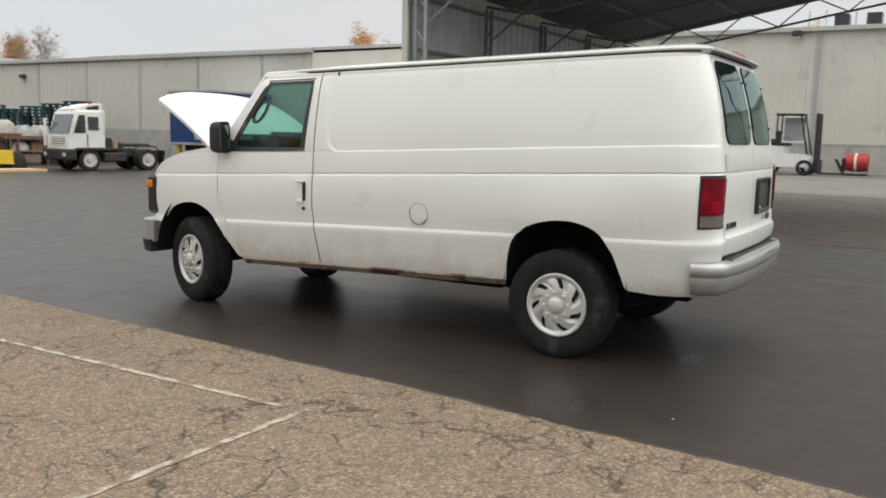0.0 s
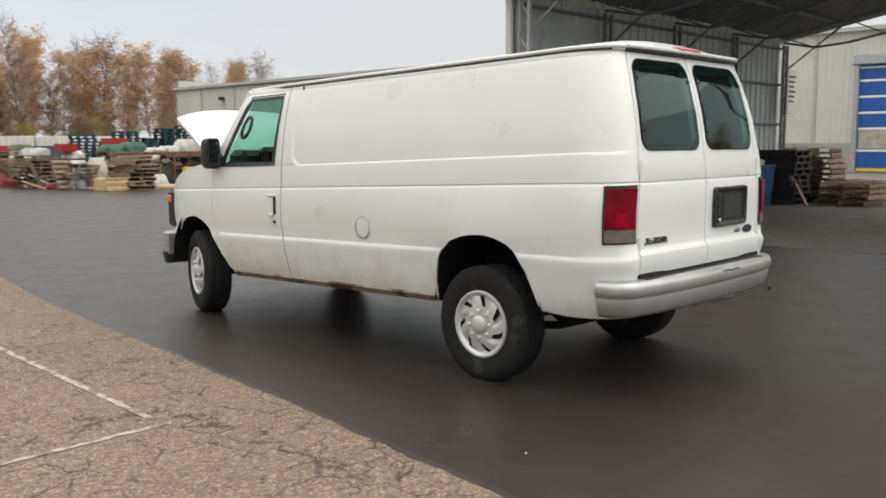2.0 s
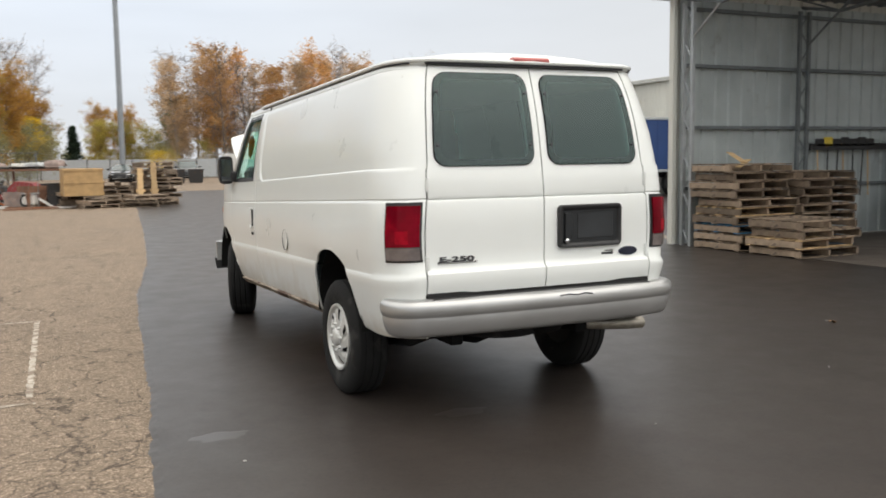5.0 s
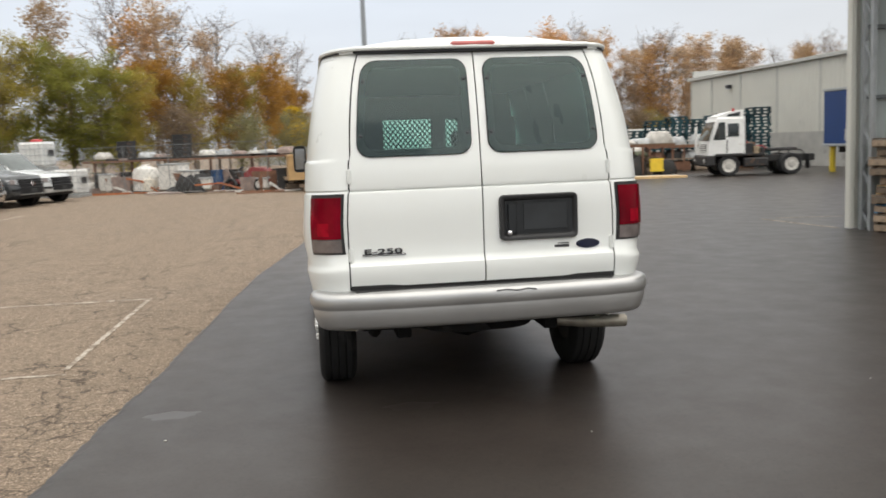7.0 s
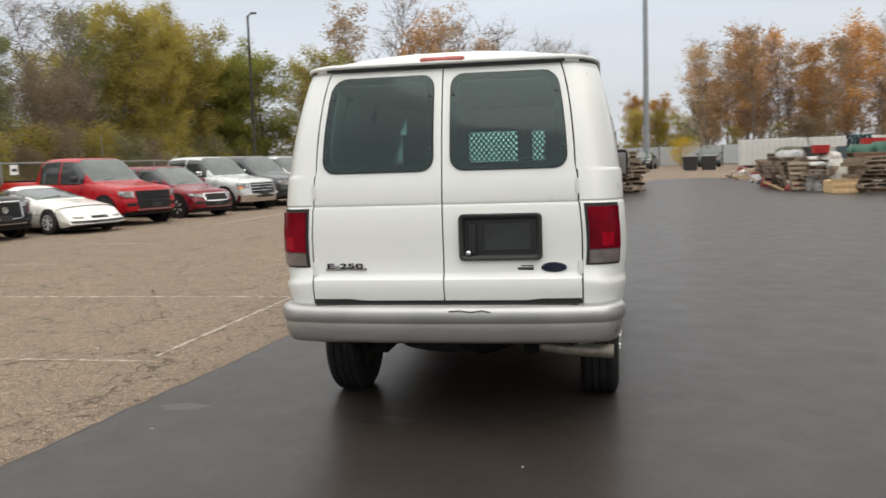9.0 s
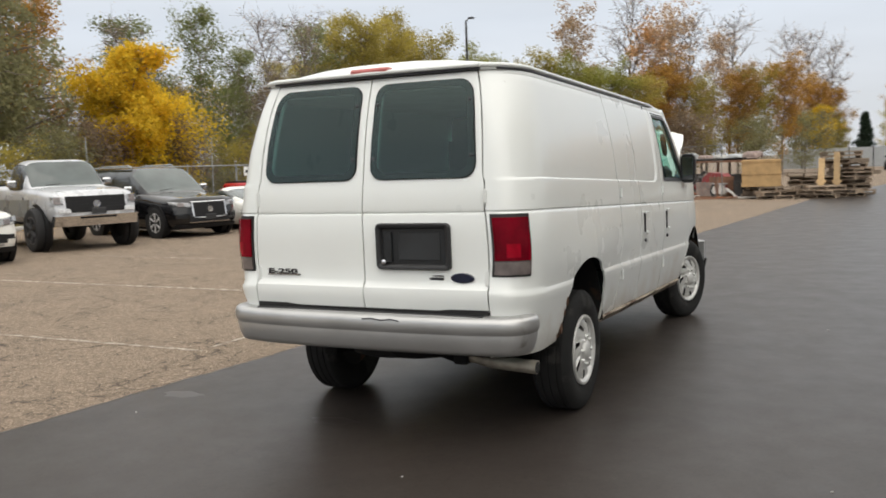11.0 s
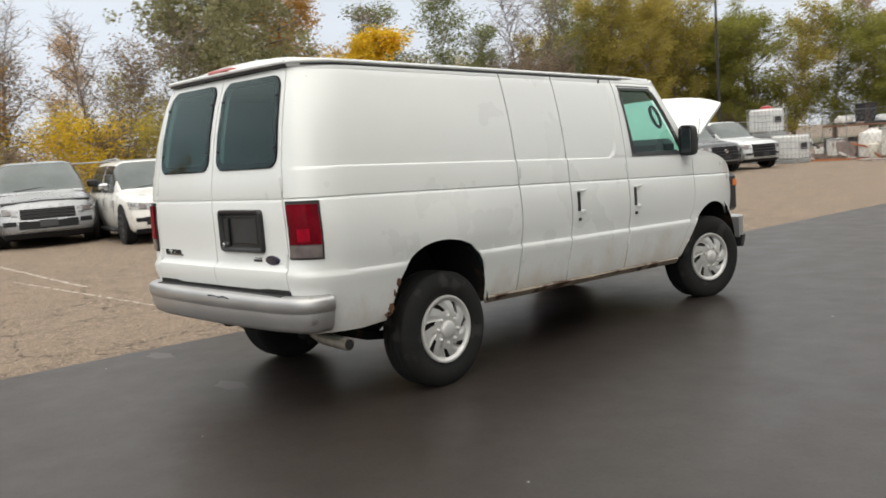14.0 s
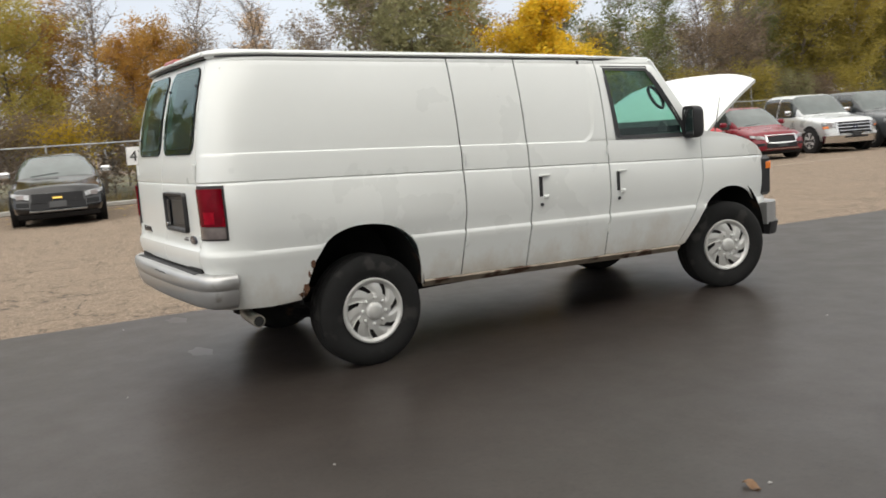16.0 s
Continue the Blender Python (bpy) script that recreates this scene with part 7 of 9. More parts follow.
def yard_tractor(x, y, heading):
    t = thing("yard_tractor", "white terminal tractor with black chassis and amber beacon", "truck", pose(x, y, 0, 0, 0, heading) @ Matrix.Scale(0.9, 4))
    part("chassis", Mesh().box(-3.6, 0.75, -0.42, 0.42, 0.52, 0.80, 0.03), M_chassis, t)
    part("front_bumper", Mesh().box(0.55, 0.95, -1.12, 1.12, 0.42, 0.86, 0.06), M_chassis, t, "heavy black front bumper")
    cabm = Mesh().loft([[(xf, yy, z) for xf, yy in ((0.80 - k, -w), (0.80 - k, w), (-0.62, w), (-0.62, -w))] for z, k, w in ((0.86, 0.0, 0.98), (1.38, 0.04, 0.98), (2.30, 0.34, 0.92), (2.38, 0.40, 0.86))])
    cab_ = part("cab", cabm, M_truckwhite, t, smooth=25)
    part("windscreen", Mesh().quad((0.765, -0.86, 1.46), (0.765, 0.86, 1.46), (0.495, 0.80, 2.20), (0.495, -0.80, 2.20), 0.02), M_windscreen, cab_, smooth=0)
    for sy in (-1, 1):
        part("side_window", Mesh().quad((0.60, sy * 0.985, 1.48), (0.12, sy * 0.985, 1.48), (0.12, sy * 0.945, 2.18), (0.36, sy * 0.945, 2.18), 0.012 * -sy), M_carglass, cab_, smooth=0)
        part("side_window", Mesh().quad((0.02, sy * 0.985, 1.60), (-0.42, sy * 0.985, 1.60), (-0.42, sy * 0.945, 2.12), (0.02, sy * 0.945, 2.12), 0.012 * -sy), M_carglass, cab_, smooth=0)
        part("door_line", Mesh().box(0.04, 0.08, min(sy * 0.975, sy * 0.99), max(sy * 0.975, sy * 0.99), 0.95, 1.45), M_badge, cab_, smooth=0)
        part("mudguard", Mesh().box(-0.62, 0.55, min(sy * 0.62, sy * 1.08), max(sy * 0.62, sy * 1.08), 0.80, 0.92, 0.03), M_chassis, t)
        part("mirror", Mesh().box(0.42, 0.50, min(sy * 1.08, sy * 1.24), max(sy * 1.08, sy * 1.24), 1.55, 1.95, 0.02).tube((0.45, sy * 0.95, 1.6), (0.45, sy * 1.12, 1.6), 0.02), M_chassis, t)
        for k in range(2):
            part("grille_slat", Mesh().box(0.79, 0.82, min(sy * 0.12, sy * 0.48) , max(sy * 0.12, sy * 0.48), 1.00 + k * 0.17, 1.09 + k * 0.17), M_badge, cab_, smooth=0)
        part("headlamp", Mesh().box(0.93, 0.965, min(sy * 0.72, sy * 0.98), max(sy * 0.72, sy * 0.98), 0.56, 0.72, 0.02), M_headlamp, t)
    part("exhaust_stack", Mesh().tube((0.30, -1.12, 0.85), (0.30, -1.12, 2.15), 0.06, n=10), M_galv, t)
    part("roof_visor", Mesh().loft([[(x0, -w, z0), (x0, w, z0), (x0, w, z1), (x0, -w, z1)] for x0, z0, z1, w in ((0.42, 2.34, 2.42, 0.78), (0.0, 2.34, 2.56, 0.84), (-0.56, 2.34, 2.66, 0.86), (-0.62, 2.34, 2.64, 0.86))]), M_truckwhite, cab_, smooth=25)
    for sy in (-1, 1):
        part("quarter_light", Mesh().quad((0.05, sy * 0.852, 2.40), (-0.48, sy * 0.868, 2.40), (-0.48, sy * 0.868, 2.58), (-0.02, sy * 0.854, 2.48), 0.012 * -sy), M_carglass, cab_, smooth=0)
        part("step", Mesh().box(-0.45, 0.1, min(sy * 0.80, sy * 1.02), max(sy * 0.80, sy * 1.02), 0.50, 0.56, 0.01), M_chassis, t)
        part("corner_pillar", Mesh().box(-0.66, -0.60, min(sy * 0.86, sy * 0.98), max(sy * 0.86, sy * 0.98), 0.86, 2.40, 0.01), M_truckwhite, cab_)
    for k, (x0, y0, sx, sz, mm) in enumerate(((-0.85, 0.62, 0.34, 0.42, M_chassis), (-1.15, 0.66, 0.22, 0.30, M_rackmetal), (-1.42, 0.60, 0.20, 0.22, M_chassis), (-1.0, 0.2, 0.5, 0.36, M_chassis), (-1.55, -0.3, 0.3, 0.30, M_rackmetal))):
        part("chassis_box", Mesh().box(x0 - sx / 2, x0 + sx / 2, y0 - 0.2, y0 + 0.2, 0.88, 0.88 + sz, 0.02), mm, t)
    for k in range(4):
        part("air_hose", Mesh().path([(-0.66, 0.3 - 0.2 * k, 1.75), (-1.0, 0.32 - 0.2 * k, 1.20 - 0.04 * k), (-1.5, 0.28 - 0.2 * k, 1.18), (-1.75, 0.2 - 0.13 * k, 1.06)], 0.018, 5), (M_redpl, M_chassis, M_blue, M_chassis)[k], t)
    for sy in (-1, 1):
        part("rear_mudguard", Mesh().path([(-1.92, sy * 0.86, 0.80), (-2.05, sy * 0.86, 0.96), (-2.48, sy * 0.86, 1.02), (-2.91, sy * 0.86, 0.96), (-3.05, sy * 0.86, 0.76)], 0.03, 5), M_chassis, t)
        part("mud_flap", Mesh().box(-3.20, -3.17, min(sy * 0.55, sy * 1.02), max(sy * 0.55, sy * 1.02), 0.22, 0.80), M_black, t, smooth=0)
        part("side_tank", Mesh().box(-1.62, -0.62, min(sy * 0.50, sy * 0.92), max(sy * 0.50, sy * 0.92), 0.34, 0.72, 0.06), M_chassis, t)
    part("beacon", Mesh().tube((-0.3, 0.5, 2.60), (-0.3, 0.5, 2.74), 0.05, n=10), M_redpl, t)
    part("horn", Mesh().tube((0.15, -0.4, 2.44), (0.15, -0.4, 2.58), 0.03, n=8), M_chassis, t)
    part("air_stack", Mesh().tube((0.85, -1.02, 0.95), (0.85, -1.02, 2.05), 0.06, n=10), M_truckwhite, t, "white upright air stack")
    part("grille_panel", Mesh().box(0.78, 0.805, -0.55, 0.55, 0.98, 1.32, 0.01), M_chassis, t)
    for k in range(4):
        part("grille_bar", Mesh().box(0.80, 0.83, -0.56, 0.56, 0.995 + 0.085 * k, 1.045 + 0.085 * k), M_truckwhite, t, smooth=0)
    part("fifth_wheel", Mesh().box(-2.9, -1.7, -0.45, 0.45, 0.95, 1.08, 0.04), M_chassis, t)
    part("deck", Mesh().box(-1.5, -0.66, -0.85, 0.85, 0.80, 0.90, 0.02), M_chassis, t)
    part("tank", Mesh().tube((-1.5, -0.75, 0.62), (-0.75, -0.75, 0.62), 0.24, n=16), M_chassis, t)
    part("rail", Mesh().path([(-0.72, -0.8, 0.9), (-0.72, -0.8, 2.05), (-0.72, 0.8, 2.05), (-0.72, 0.8, 0.9)], 0.03, 6), M_chassis, t)
    for x0, dual in ((0.0, False), (-2.48, True)):
        for sy in (-1, 1):
            for off in ((0.0, 0.30) if dual else (0.0,)):
                w = part("wheel", car_tyre_me, M_tyrecar, t, m=pose(x0, sy * (0.92 - off), 0.43, 0, 0, 0 if sy > 0 else 180) @ Matrix.Diagonal((0.43, 0.38, 0.43, 1)))
                if off == 0:
                    part("rim", Mesh().lathe([(0.62, 0.26), (0.62, 0.36), (0.5, 0.30), (0.3, 0.28), (0.25, 0.42), (0.05, 0.44)], 24, "y"), M_cream, w)
    return t


yard_tractor(14.25, 25.3, 168)

trailer = thing("box_trailer", "dark blue box trailer on a yellow landing leg", "trailer", pose(17.85, 21.95, 0))
part("box", Mesh().box(0, 2.95, 0, 2.6, 1.02, 2.95, 0.02), M_trailerblue, trailer)
for k in range(6):
    part("side_rib", Mesh().box(0.25 + 0.5 * k, 0.29 + 0.5 * k, -0.012, 0.0, 1.05, 2.9), M_trailerblue, trailer, smooth=0)
part("top_rail", Mesh().box(-0.03, 2.98, -0.03, 2.63, 2.93, 3.03, 0.01), M_galv, trailer)
part("bottom_rail", Mesh().box(-0.03, 2.98, -0.03, 2.63, 0.94, 1.04, 0.01), M_galv, trailer)
part("floor_frame", Mesh().box(0.3, 2.8, 0.5, 2.1, 0.72, 0.95), M_chassis, trailer, smooth=0)
part("plate", Mesh().box(-0.02, 0.0, 0.9, 1.25, 1.15, 1.55), M_galv, trailer, smooth=0)
for y0 in (0.25, 2.2):
    part("landing_leg", Mesh().box(0.10, 0.26, y0, y0 + 0.16, 0, 0.95, 0.01), M_yellow, trailer, "yellow landing leg")
for x0 in (2.2,):
    for y0 in (0.25, 2.35):
        part("wheel", car_tyre_me, M_tyrecar, trailer, m=pose(x0, y0, 0.48) @ Matrix.Diagonal((0.48, 0.40, 0.48, 1)))

fork = thing("forklift", "white counterbalance forklift with black mast and guard", "forklift", pose(38.0, 5.0, 0.012, 0, 0, -90) @ Matrix.Scale(1.33, 4))
part("body", Mesh().loft([[(x, y, z) for y, z in ((-0.52, 0.28), (0.52, 0.28), (0.52, h), (-0.52, h))] for x, h in ((-0.95, 0.85), (-0.9, 1.02), (-0.2, 1.0), (-0.15, 0.75), (0.45, 0.72), (0.7, 0.62))]), M_truckwhite, fork, smooth=25)
part("counterweight", Mesh().box(-1.1, -0.7, -0.52, 0.52, 0.25, 0.85, 0.06), M_truckwhite, fork)
part("seat", Mesh().box(-0.45, 0.0, -0.25, 0.25, 1.0, 1.12, 0.04).box(-0.5, -0.38, -0.25, 0.25, 1.1, 1.55, 0.04), M_black, fork)
part("engine_cover", Mesh().box(-0.9, -0.5, -0.3, 0.3, 1.0, 1.25, 0.08), M_chassis, fork)
for sy in (-1, 1):
    part("guard_post", Mesh().path([(-0.45, sy * 0.45, 0.95), (-0.42, sy * 0.45, 2.1), (0.35, sy * 0.45, 2.1), (0.62, sy * 0.48, 0.72)], 0.035, 6), M_chassis, fork)
    part("mast_rail", Mesh().box(0.82, 0.94, sy * 0.33 - 0.06, sy * 0.33 + 0.06, 0.1, 2.15, 0.01), M_chassis, fork)
    part("tine", Mesh().box(0.95, 2.0, sy * 0.25 - 0.06, sy * 0.25 + 0.06, 0.06, 0.11, 0.01), M_chassis, fork)
    for x0, r in ((0.55, 0.27), (-0.68, 0.24)):
        w = part("wheel", car_tyre_me, M_tyrecar, fork, m=pose(x0, sy * 0.48, r, 0, 0, 0 if sy > 0 else 180) @ Matrix.Diagonal((r, r, r, 1)))
part("overhead_guard", Mesh().box(-0.5, 0.42, -0.5, 0.5, 2.08, 2.14, 0.02), M_chassis, fork)
part("carriage", Mesh().box(0.92, 1.0, -0.45, 0.45, 0.1, 0.55, 0.01), M_chassis, fork)
sign_f = part("warning_board", Mesh().box(-0.35, 0.35, 0.50, 0.52, 1.2, 2.02, 0.01), M_galv, fork, "grey board with red headed notice")
part("notice", Mesh().box(-0.3, 0.3, 0.52, 0.526, 1.4, 1.98), M_signwhite, sign_f, smooth=0)
part("notice_head", Mesh().box(-0.3, 0.3, 0.526, 0.53, 1.82, 1.98), M_redink, sign_f, smooth=0)
part("notice_bar", Mesh().box(-0.12, 0.12, 0.526, 0.53, 1.55, 1.72), M_ink, sign_f, smooth=0)
drum = thing("red_drum", "red plastic drum lying on black floor stand", "drum", pose(40.0, 2.3, 0.012))
part("drum", Mesh().lathe([(0.25, -0.5), (0.40, -0.48), (0.44, 0.0), (0.40, 0.48), (0.25, 0.5)], 22, "y", (0, 0, 0.62)), M_redpl, drum)
part("band", Mesh().lathe([(0.445, -0.05), (0.455, -0.03), (0.455, 0.03), (0.445, 0.05)], 22, "y", (0, 0.05, 0.62)), M_signwhite, drum)
part("stand", Mesh().box(-0.35, 0.35, -0.45, 0.45, 0.0, 0.08, 0.01).box(-0.3, 0.3, 0.55, 0.65, 0, 0.8, 0.02).tube((0, 0.6, 0.1), (0, 0.95, 0.75), 0.07), M_chassis, drum)

# ---- pallets ----
deck_me = Mesh().box(-0.61, 0.61, -0.048, 0.048, -0.009, 0.009, 0.004).data("deck_board", M_wood, 0)
str_me = Mesh().box(-0.02, 0.02, -0.508, 0.508, -0.045, 0.045, 0.004).data("stringer", M_wood, 0)
deckb_me = Mesh().box(-0.61, 0.61, -0.048, 0.048, -0.009, 0.009, 0.004).data("deck_board", M_woodblue, 0)
deckn_me = Mesh().box(-0.61, 0.61, -0.048, 0.048, -0.009, 0.009, 0.004).data("deck_board", M_woodnew, 0)
GROUP = "wooden pallets stacked at the shed"


def pallet(m, deck=None, label="weathered grey-brown wooden pallet in a stack"):
    p = thing("pallet", label, "pallet", m, GROUP)
    for k in range(6):
        part("deck_board", deck or deck_me, M_wood, p, m=pose(0, -0.455 + 0.182 * k, 0.129))
    for x in (-0.59, 0, 0.59):
        part("stringer", str_me, M_wood, p, m=pose(x, 0, 0.066))
    for y in (-0.455, 0, 0.455):
        part("deck_board", deck or deck_me, M_wood, p, m=pose(0, y, 0.011))
    return p


base = pallet(pose(8.0, 5.7, 0.008, 0, 0, 2))
based = pallet(pose(9.45, 5.75, 0.008, 0, 0, -3), deckb_me, "wooden pallet with blue painted deck in a stack")
basen = pallet(pose(8.02, 5.69, 0.008 + 0.14 * 4, 0, 0, 1), deckn_me, "fresh orange-toned wooden pallet in a stack")
pr = random.Random(11)
for k in range(1, 10):
    if k == 4:
        continue
    src = based if k == 2 else base
    copy_thing(src, pose(8.0 + pr.uniform(-0.07, 0.07), 5.7 + pr.uniform(-0.07, 0.07), 0.008 + 0.14 * k, 0, 0, pr.uniform(-7, 7)))
for k in range(1, 9):
    copy_thing(base, pose(9.45 + pr.uniform(-0.05, 0.05), 5.72 + pr.uniform(-0.05, 0.05), 0.008 + 0.14 * k, 0, 0, pr.uniform(-6, 6)))
for x0, y0, n, rot in ((7.98, 4.42, 4, 6),):
    for k in range(n):
        copy_thing(basen if k == 1 else base, pose(x0 + pr.uniform(-0.06, 0.06), y0 + pr.uniform(-0.05, 0.05), 0.008 + 0.14 * k, 0, 0, rot + pr.uniform(-6, 6)))
for k in range(9):
    bp_ = thing("black_pallet", "black plastic pallet in a stack under the shed", "pallet", pose(17.0 + pr.uniform(-0.08, 0.08), 5.75 + pr.uniform(-0.05, 0.05), 0.010 + 0.15 * k, 0, 0, pr.uniform(-5, 5)), "black plastic pallets")
    part("deck", Mesh().box(-0.55, 0.55, -0.5, 0.5, 0.10, 0.145, 0.006), M_chassis, bp_)
    for xx in (-0.48, 0.0, 0.48):
        part("runner", Mesh().box(xx - 0.06, xx + 0.06, -0.48, 0.48, 0.0, 0.10, 0.006), M_chassis, bp_)
for k in range(10):
    copy_thing(base, pose(18.6 + pr.uniform(-0.08, 0.08), 5.6 + pr.uniform(-0.05, 0.05), 0.008 + 0.14 * k, 0, 0, 90 + pr.uniform(-6, 6)))
for k in range(4):
    copy_thing(base, pose(19.0 + pr.uniform(-0.08, 0.08), 4.6 + pr.uniform(-0.05, 0.05), 0.008 + 0.14 * k, 0, 0, 60 + pr.uniform(-8, 8)))
    copy_thing(base, pose(17.5 + pr.uniform(-0.08, 0.08), 4.2 + pr.uniform(-0.05, 0.05), 0.008 + 0.14 * k, 0, 0, 88 + pr.uniform(-8, 8)))
board = thing("loose_board", "pale broken plank leaning on pallets", "plank", pose(16.5, 4.9, 0.008, 0, 0, 0))
part("plank", Mesh().box(-0.05, 0.05, -0.02, 0.02, 0, 1.0, 0.005), M_woodnew, board, m=pose(0, 0, 0, -35, 20, 0))
scrap = thing("broken_pallet_pieces", "broken pale plank pieces on a pallet stack", "planks", pose(7.95, 5.6, 1.41))
part("plank", Mesh().box(-0.45, 0.1, -0.05, 0.05, 0, 0.02, 0.004), M_woodnew, scrap, m=pose(0, 0, 0.03, 0, -12, 30))
part("plank", Mesh().box(-0.25, 0.35, -0.06, 0.06, 0, 0.02, 0.004), M_woodnew, scrap, m=pose(-0.1, 0.1, 0.08, 8, -15, 70))

# ---- things in the shed ----
cabt = thing("storage_cabinet", "tall dark slate steel cabinet with open pale shelf", "cabinet", pose(12.56, 5.75, 0.008))
CW, CD = 2.27, 1.0
for x in (0.0, CW - 0.04):
    part("side_panel", Mesh().box(x, x + 0.04, 0, 0.66, 0, 1.9, 0.006), M_cab, cabt)
part("divider", Mesh().box(CD - 0.02, CD + 0.02, 0.02, 0.62, 0, 1.88), M_cab, cabt, smooth=0)
part("back", Mesh().box(0.04, CW - 0.04, 0.62, 0.66, 0, 1.9), M_cab, cabt, smooth=0)
part("top", Mesh().box(-0.02, CW + 0.02, -0.02, 0.68, 1.9, 1.94, 0.006), M_cab, cabt)
part("door", Mesh().box(0.04, CD - 0.03, 0.0, 0.03, 0.05, 1.88, 0.006), M_cab, cabt)
part("pale_board", Mesh().box(CD + 0.03, CW - 0.05, 0.05, 0.09, 0.98, 1.86, 0.006), M_cabwhite, cabt)
part("shelf", Mesh().box(CD + 0.02, CW - 0.04, 0.0, 0.62, 0.90, 0.95, 0.005), M_cab, cabt)
part("kick_board", Mesh().box(CD + 0.02, CW - 0.04, 0.02, 0.05, 0.02, 0.20, 0.004), M_greybin, cabt)
part("foot", Mesh().box(0.04, CW - 0.04, 0.06, 0.6, 0, 0.05), M_under, cabt, smooth=0)
jar = thing("small_jar", "small dark jar on the cabinet shelf", "jar", pose(14.0, 5.85, 0.958))
part("jar", Mesh().lathe([(0.05, 0), (0.06, 0.02), (0.06, 0.08), (0.04, 0.10)], 12, "z"), M_chassis, jar)
flag = thing("small_flag", "small striped cloth flag hung on the cabinet corner", "flag", pose(13.62, 5.72, 1.72))
for k in range(5):
    part("stripe", Mesh().box(-0.10 + 0.04 * k, -0.062 + 0.04 * k, -0.01, 0.0, 0.02 * k, 0.30 - 0.03 * k, 0.003), (M_redpl, M_signwhite, M_blue, M_signwhite, M_redpl)[k], flag)
binb = thing("blue_bin", "square dark blue plastic bin heaped with boxes", "bin", pose(15.46, 5.92, 0.008))
part("tub", Mesh().loft([[(x * k, y * k, z) for x, y in ((-0.54, -0.4), (0.54, -0.4), (0.54, 0.4), (-0.54, 0.4))] for k, z in ((0.86, 0.0), (1.0, 0.92), (1.05, 0.94), (1.05, 1.0), (0.98, 1.0), (0.95, 0.5))]), M_blue, binb, smooth=20)
part("rubbish", Mesh().box(-0.3, 0.1, -0.25, 0.2, 0.85, 1.15, 0.03), M_woodnew, binb)
part("rubbish", Mesh().box(0.05, 0.42, -0.2, 0.25, 0.9, 1.12, 0.03), M_cream, binb)
bing = thing("grey_bin", "round slate grey plastic waste bin", "bin", pose(12.08, 5.62, 0.008) @ Matrix.Scale(0.95, 4))
part("tub", Mesh().lathe([(0.24, 0.0), (0.30, 0.72), (0.33, 0.74), (0.33, 0.80), (0.29, 0.80), (0.26, 0.2), (0.05, 0.16)], 24, "z"), M_greybin, bing)
ht = thing("hand_truck", "bent steel tube hand truck leaning on the cabinet", "hand truck", pose(12.66, 5.55, 0.008))
part("frame", Mesh().path([(-0.17, 0, 0.05), (-0.17, 0.1, 1.1), (-0.12, 0.12, 1.25), (0.12, 0.12, 1.25), (0.17, 0.1, 1.1), (0.17, 0, 0.05)], 0.016, 6), M_galv, ht)
part("toe_plate", Mesh().box(-0.19, 0.19, -0.16, 0.0, 0.0, 0.02), M_galv, ht, smooth=0)
for k in range(7):
    tl = thing("hand_tool", "long-handled tool hanging on the shed wall", "tool", pose(10.55 + 0.22 * k, SY - 0.02, 0.75), "tools on the shed wall")
    part("shaft", Mesh().tube((0, 0, 0), (0.05 * (k % 3 - 1), 0, 0.95), 0.014, n=6), M_woodnew if k % 3 == 0 else M_chassis, tl)
    part("head", Mesh().box(-0.11, 0.11, -0.03, 0.02, 0.92, 1.08 + 0.03 * (k % 2), 0.02), M_yellow if k == 1 else M_chassis, tl)
rackt = thing("tool_rail", "dark rail of hooks fixed on the shed wall", "rail", pose(10.3, SY - 0.05, 1.62))
part("rail", Mesh().box(0, 2.2, 0, 0.04, 0, 0.12, 0.005), M_chassis, rackt)

# ---- far yard: pallet piles, racks, bags ----
far_deck_me = Mesh().box(-0.61, 0.61, -0.05, 0.05, -0.011, 0.011).data("deck_board", M_woodfar, 0)
far_str_me = Mesh().box(-0.022, 0.022, -0.5, 0.5, -0.049, 0.049).data("stringer", M_woodfar, 0)
far_base = []


def far_pallet(m):
    """One old pallet; the first is built, the others are copies of it."""
    if far_base:
        return copy_thing(far_base[0], m)
    p = thing("old_pallet", "old weathered pallet piled unevenly in the yard", "pallet", m, "old pallets piled in the yard")
    for i in range(6):
        part("deck_board", far_deck_me, M_woodfar, p, m=pose(0, -0.45 + 0.18 * i, 0.131))
    for xx in (-0.57, 0, 0.57):
        part("stringer", far_str_me, M_woodfar, p, m=pose(xx, 0, 0.071))
    for yy in (-0.45, 0.0, 0.45):
        part("deck_board", far_deck_me, M_woodfar, p, m=pose(0, yy, 0.011))
    far_base.append(p)
    return p


def far_pallet_stack(x, y, n, rot, rnd):
    """A leaning pile of old pallets."""
    for k in range(n):
        tilt = 0.0 if k == 0 else 2.6
        far_pallet(pose(x, y, 0, 0, 0, rot) @ pose(rnd.uniform(-0.2, 0.2), rnd.uniform(-0.2, 0.2), k * 0.143, rnd.uniform(-tilt, tilt), rnd.uniform(-tilt, tilt), rnd.uniform(-32, 32)))


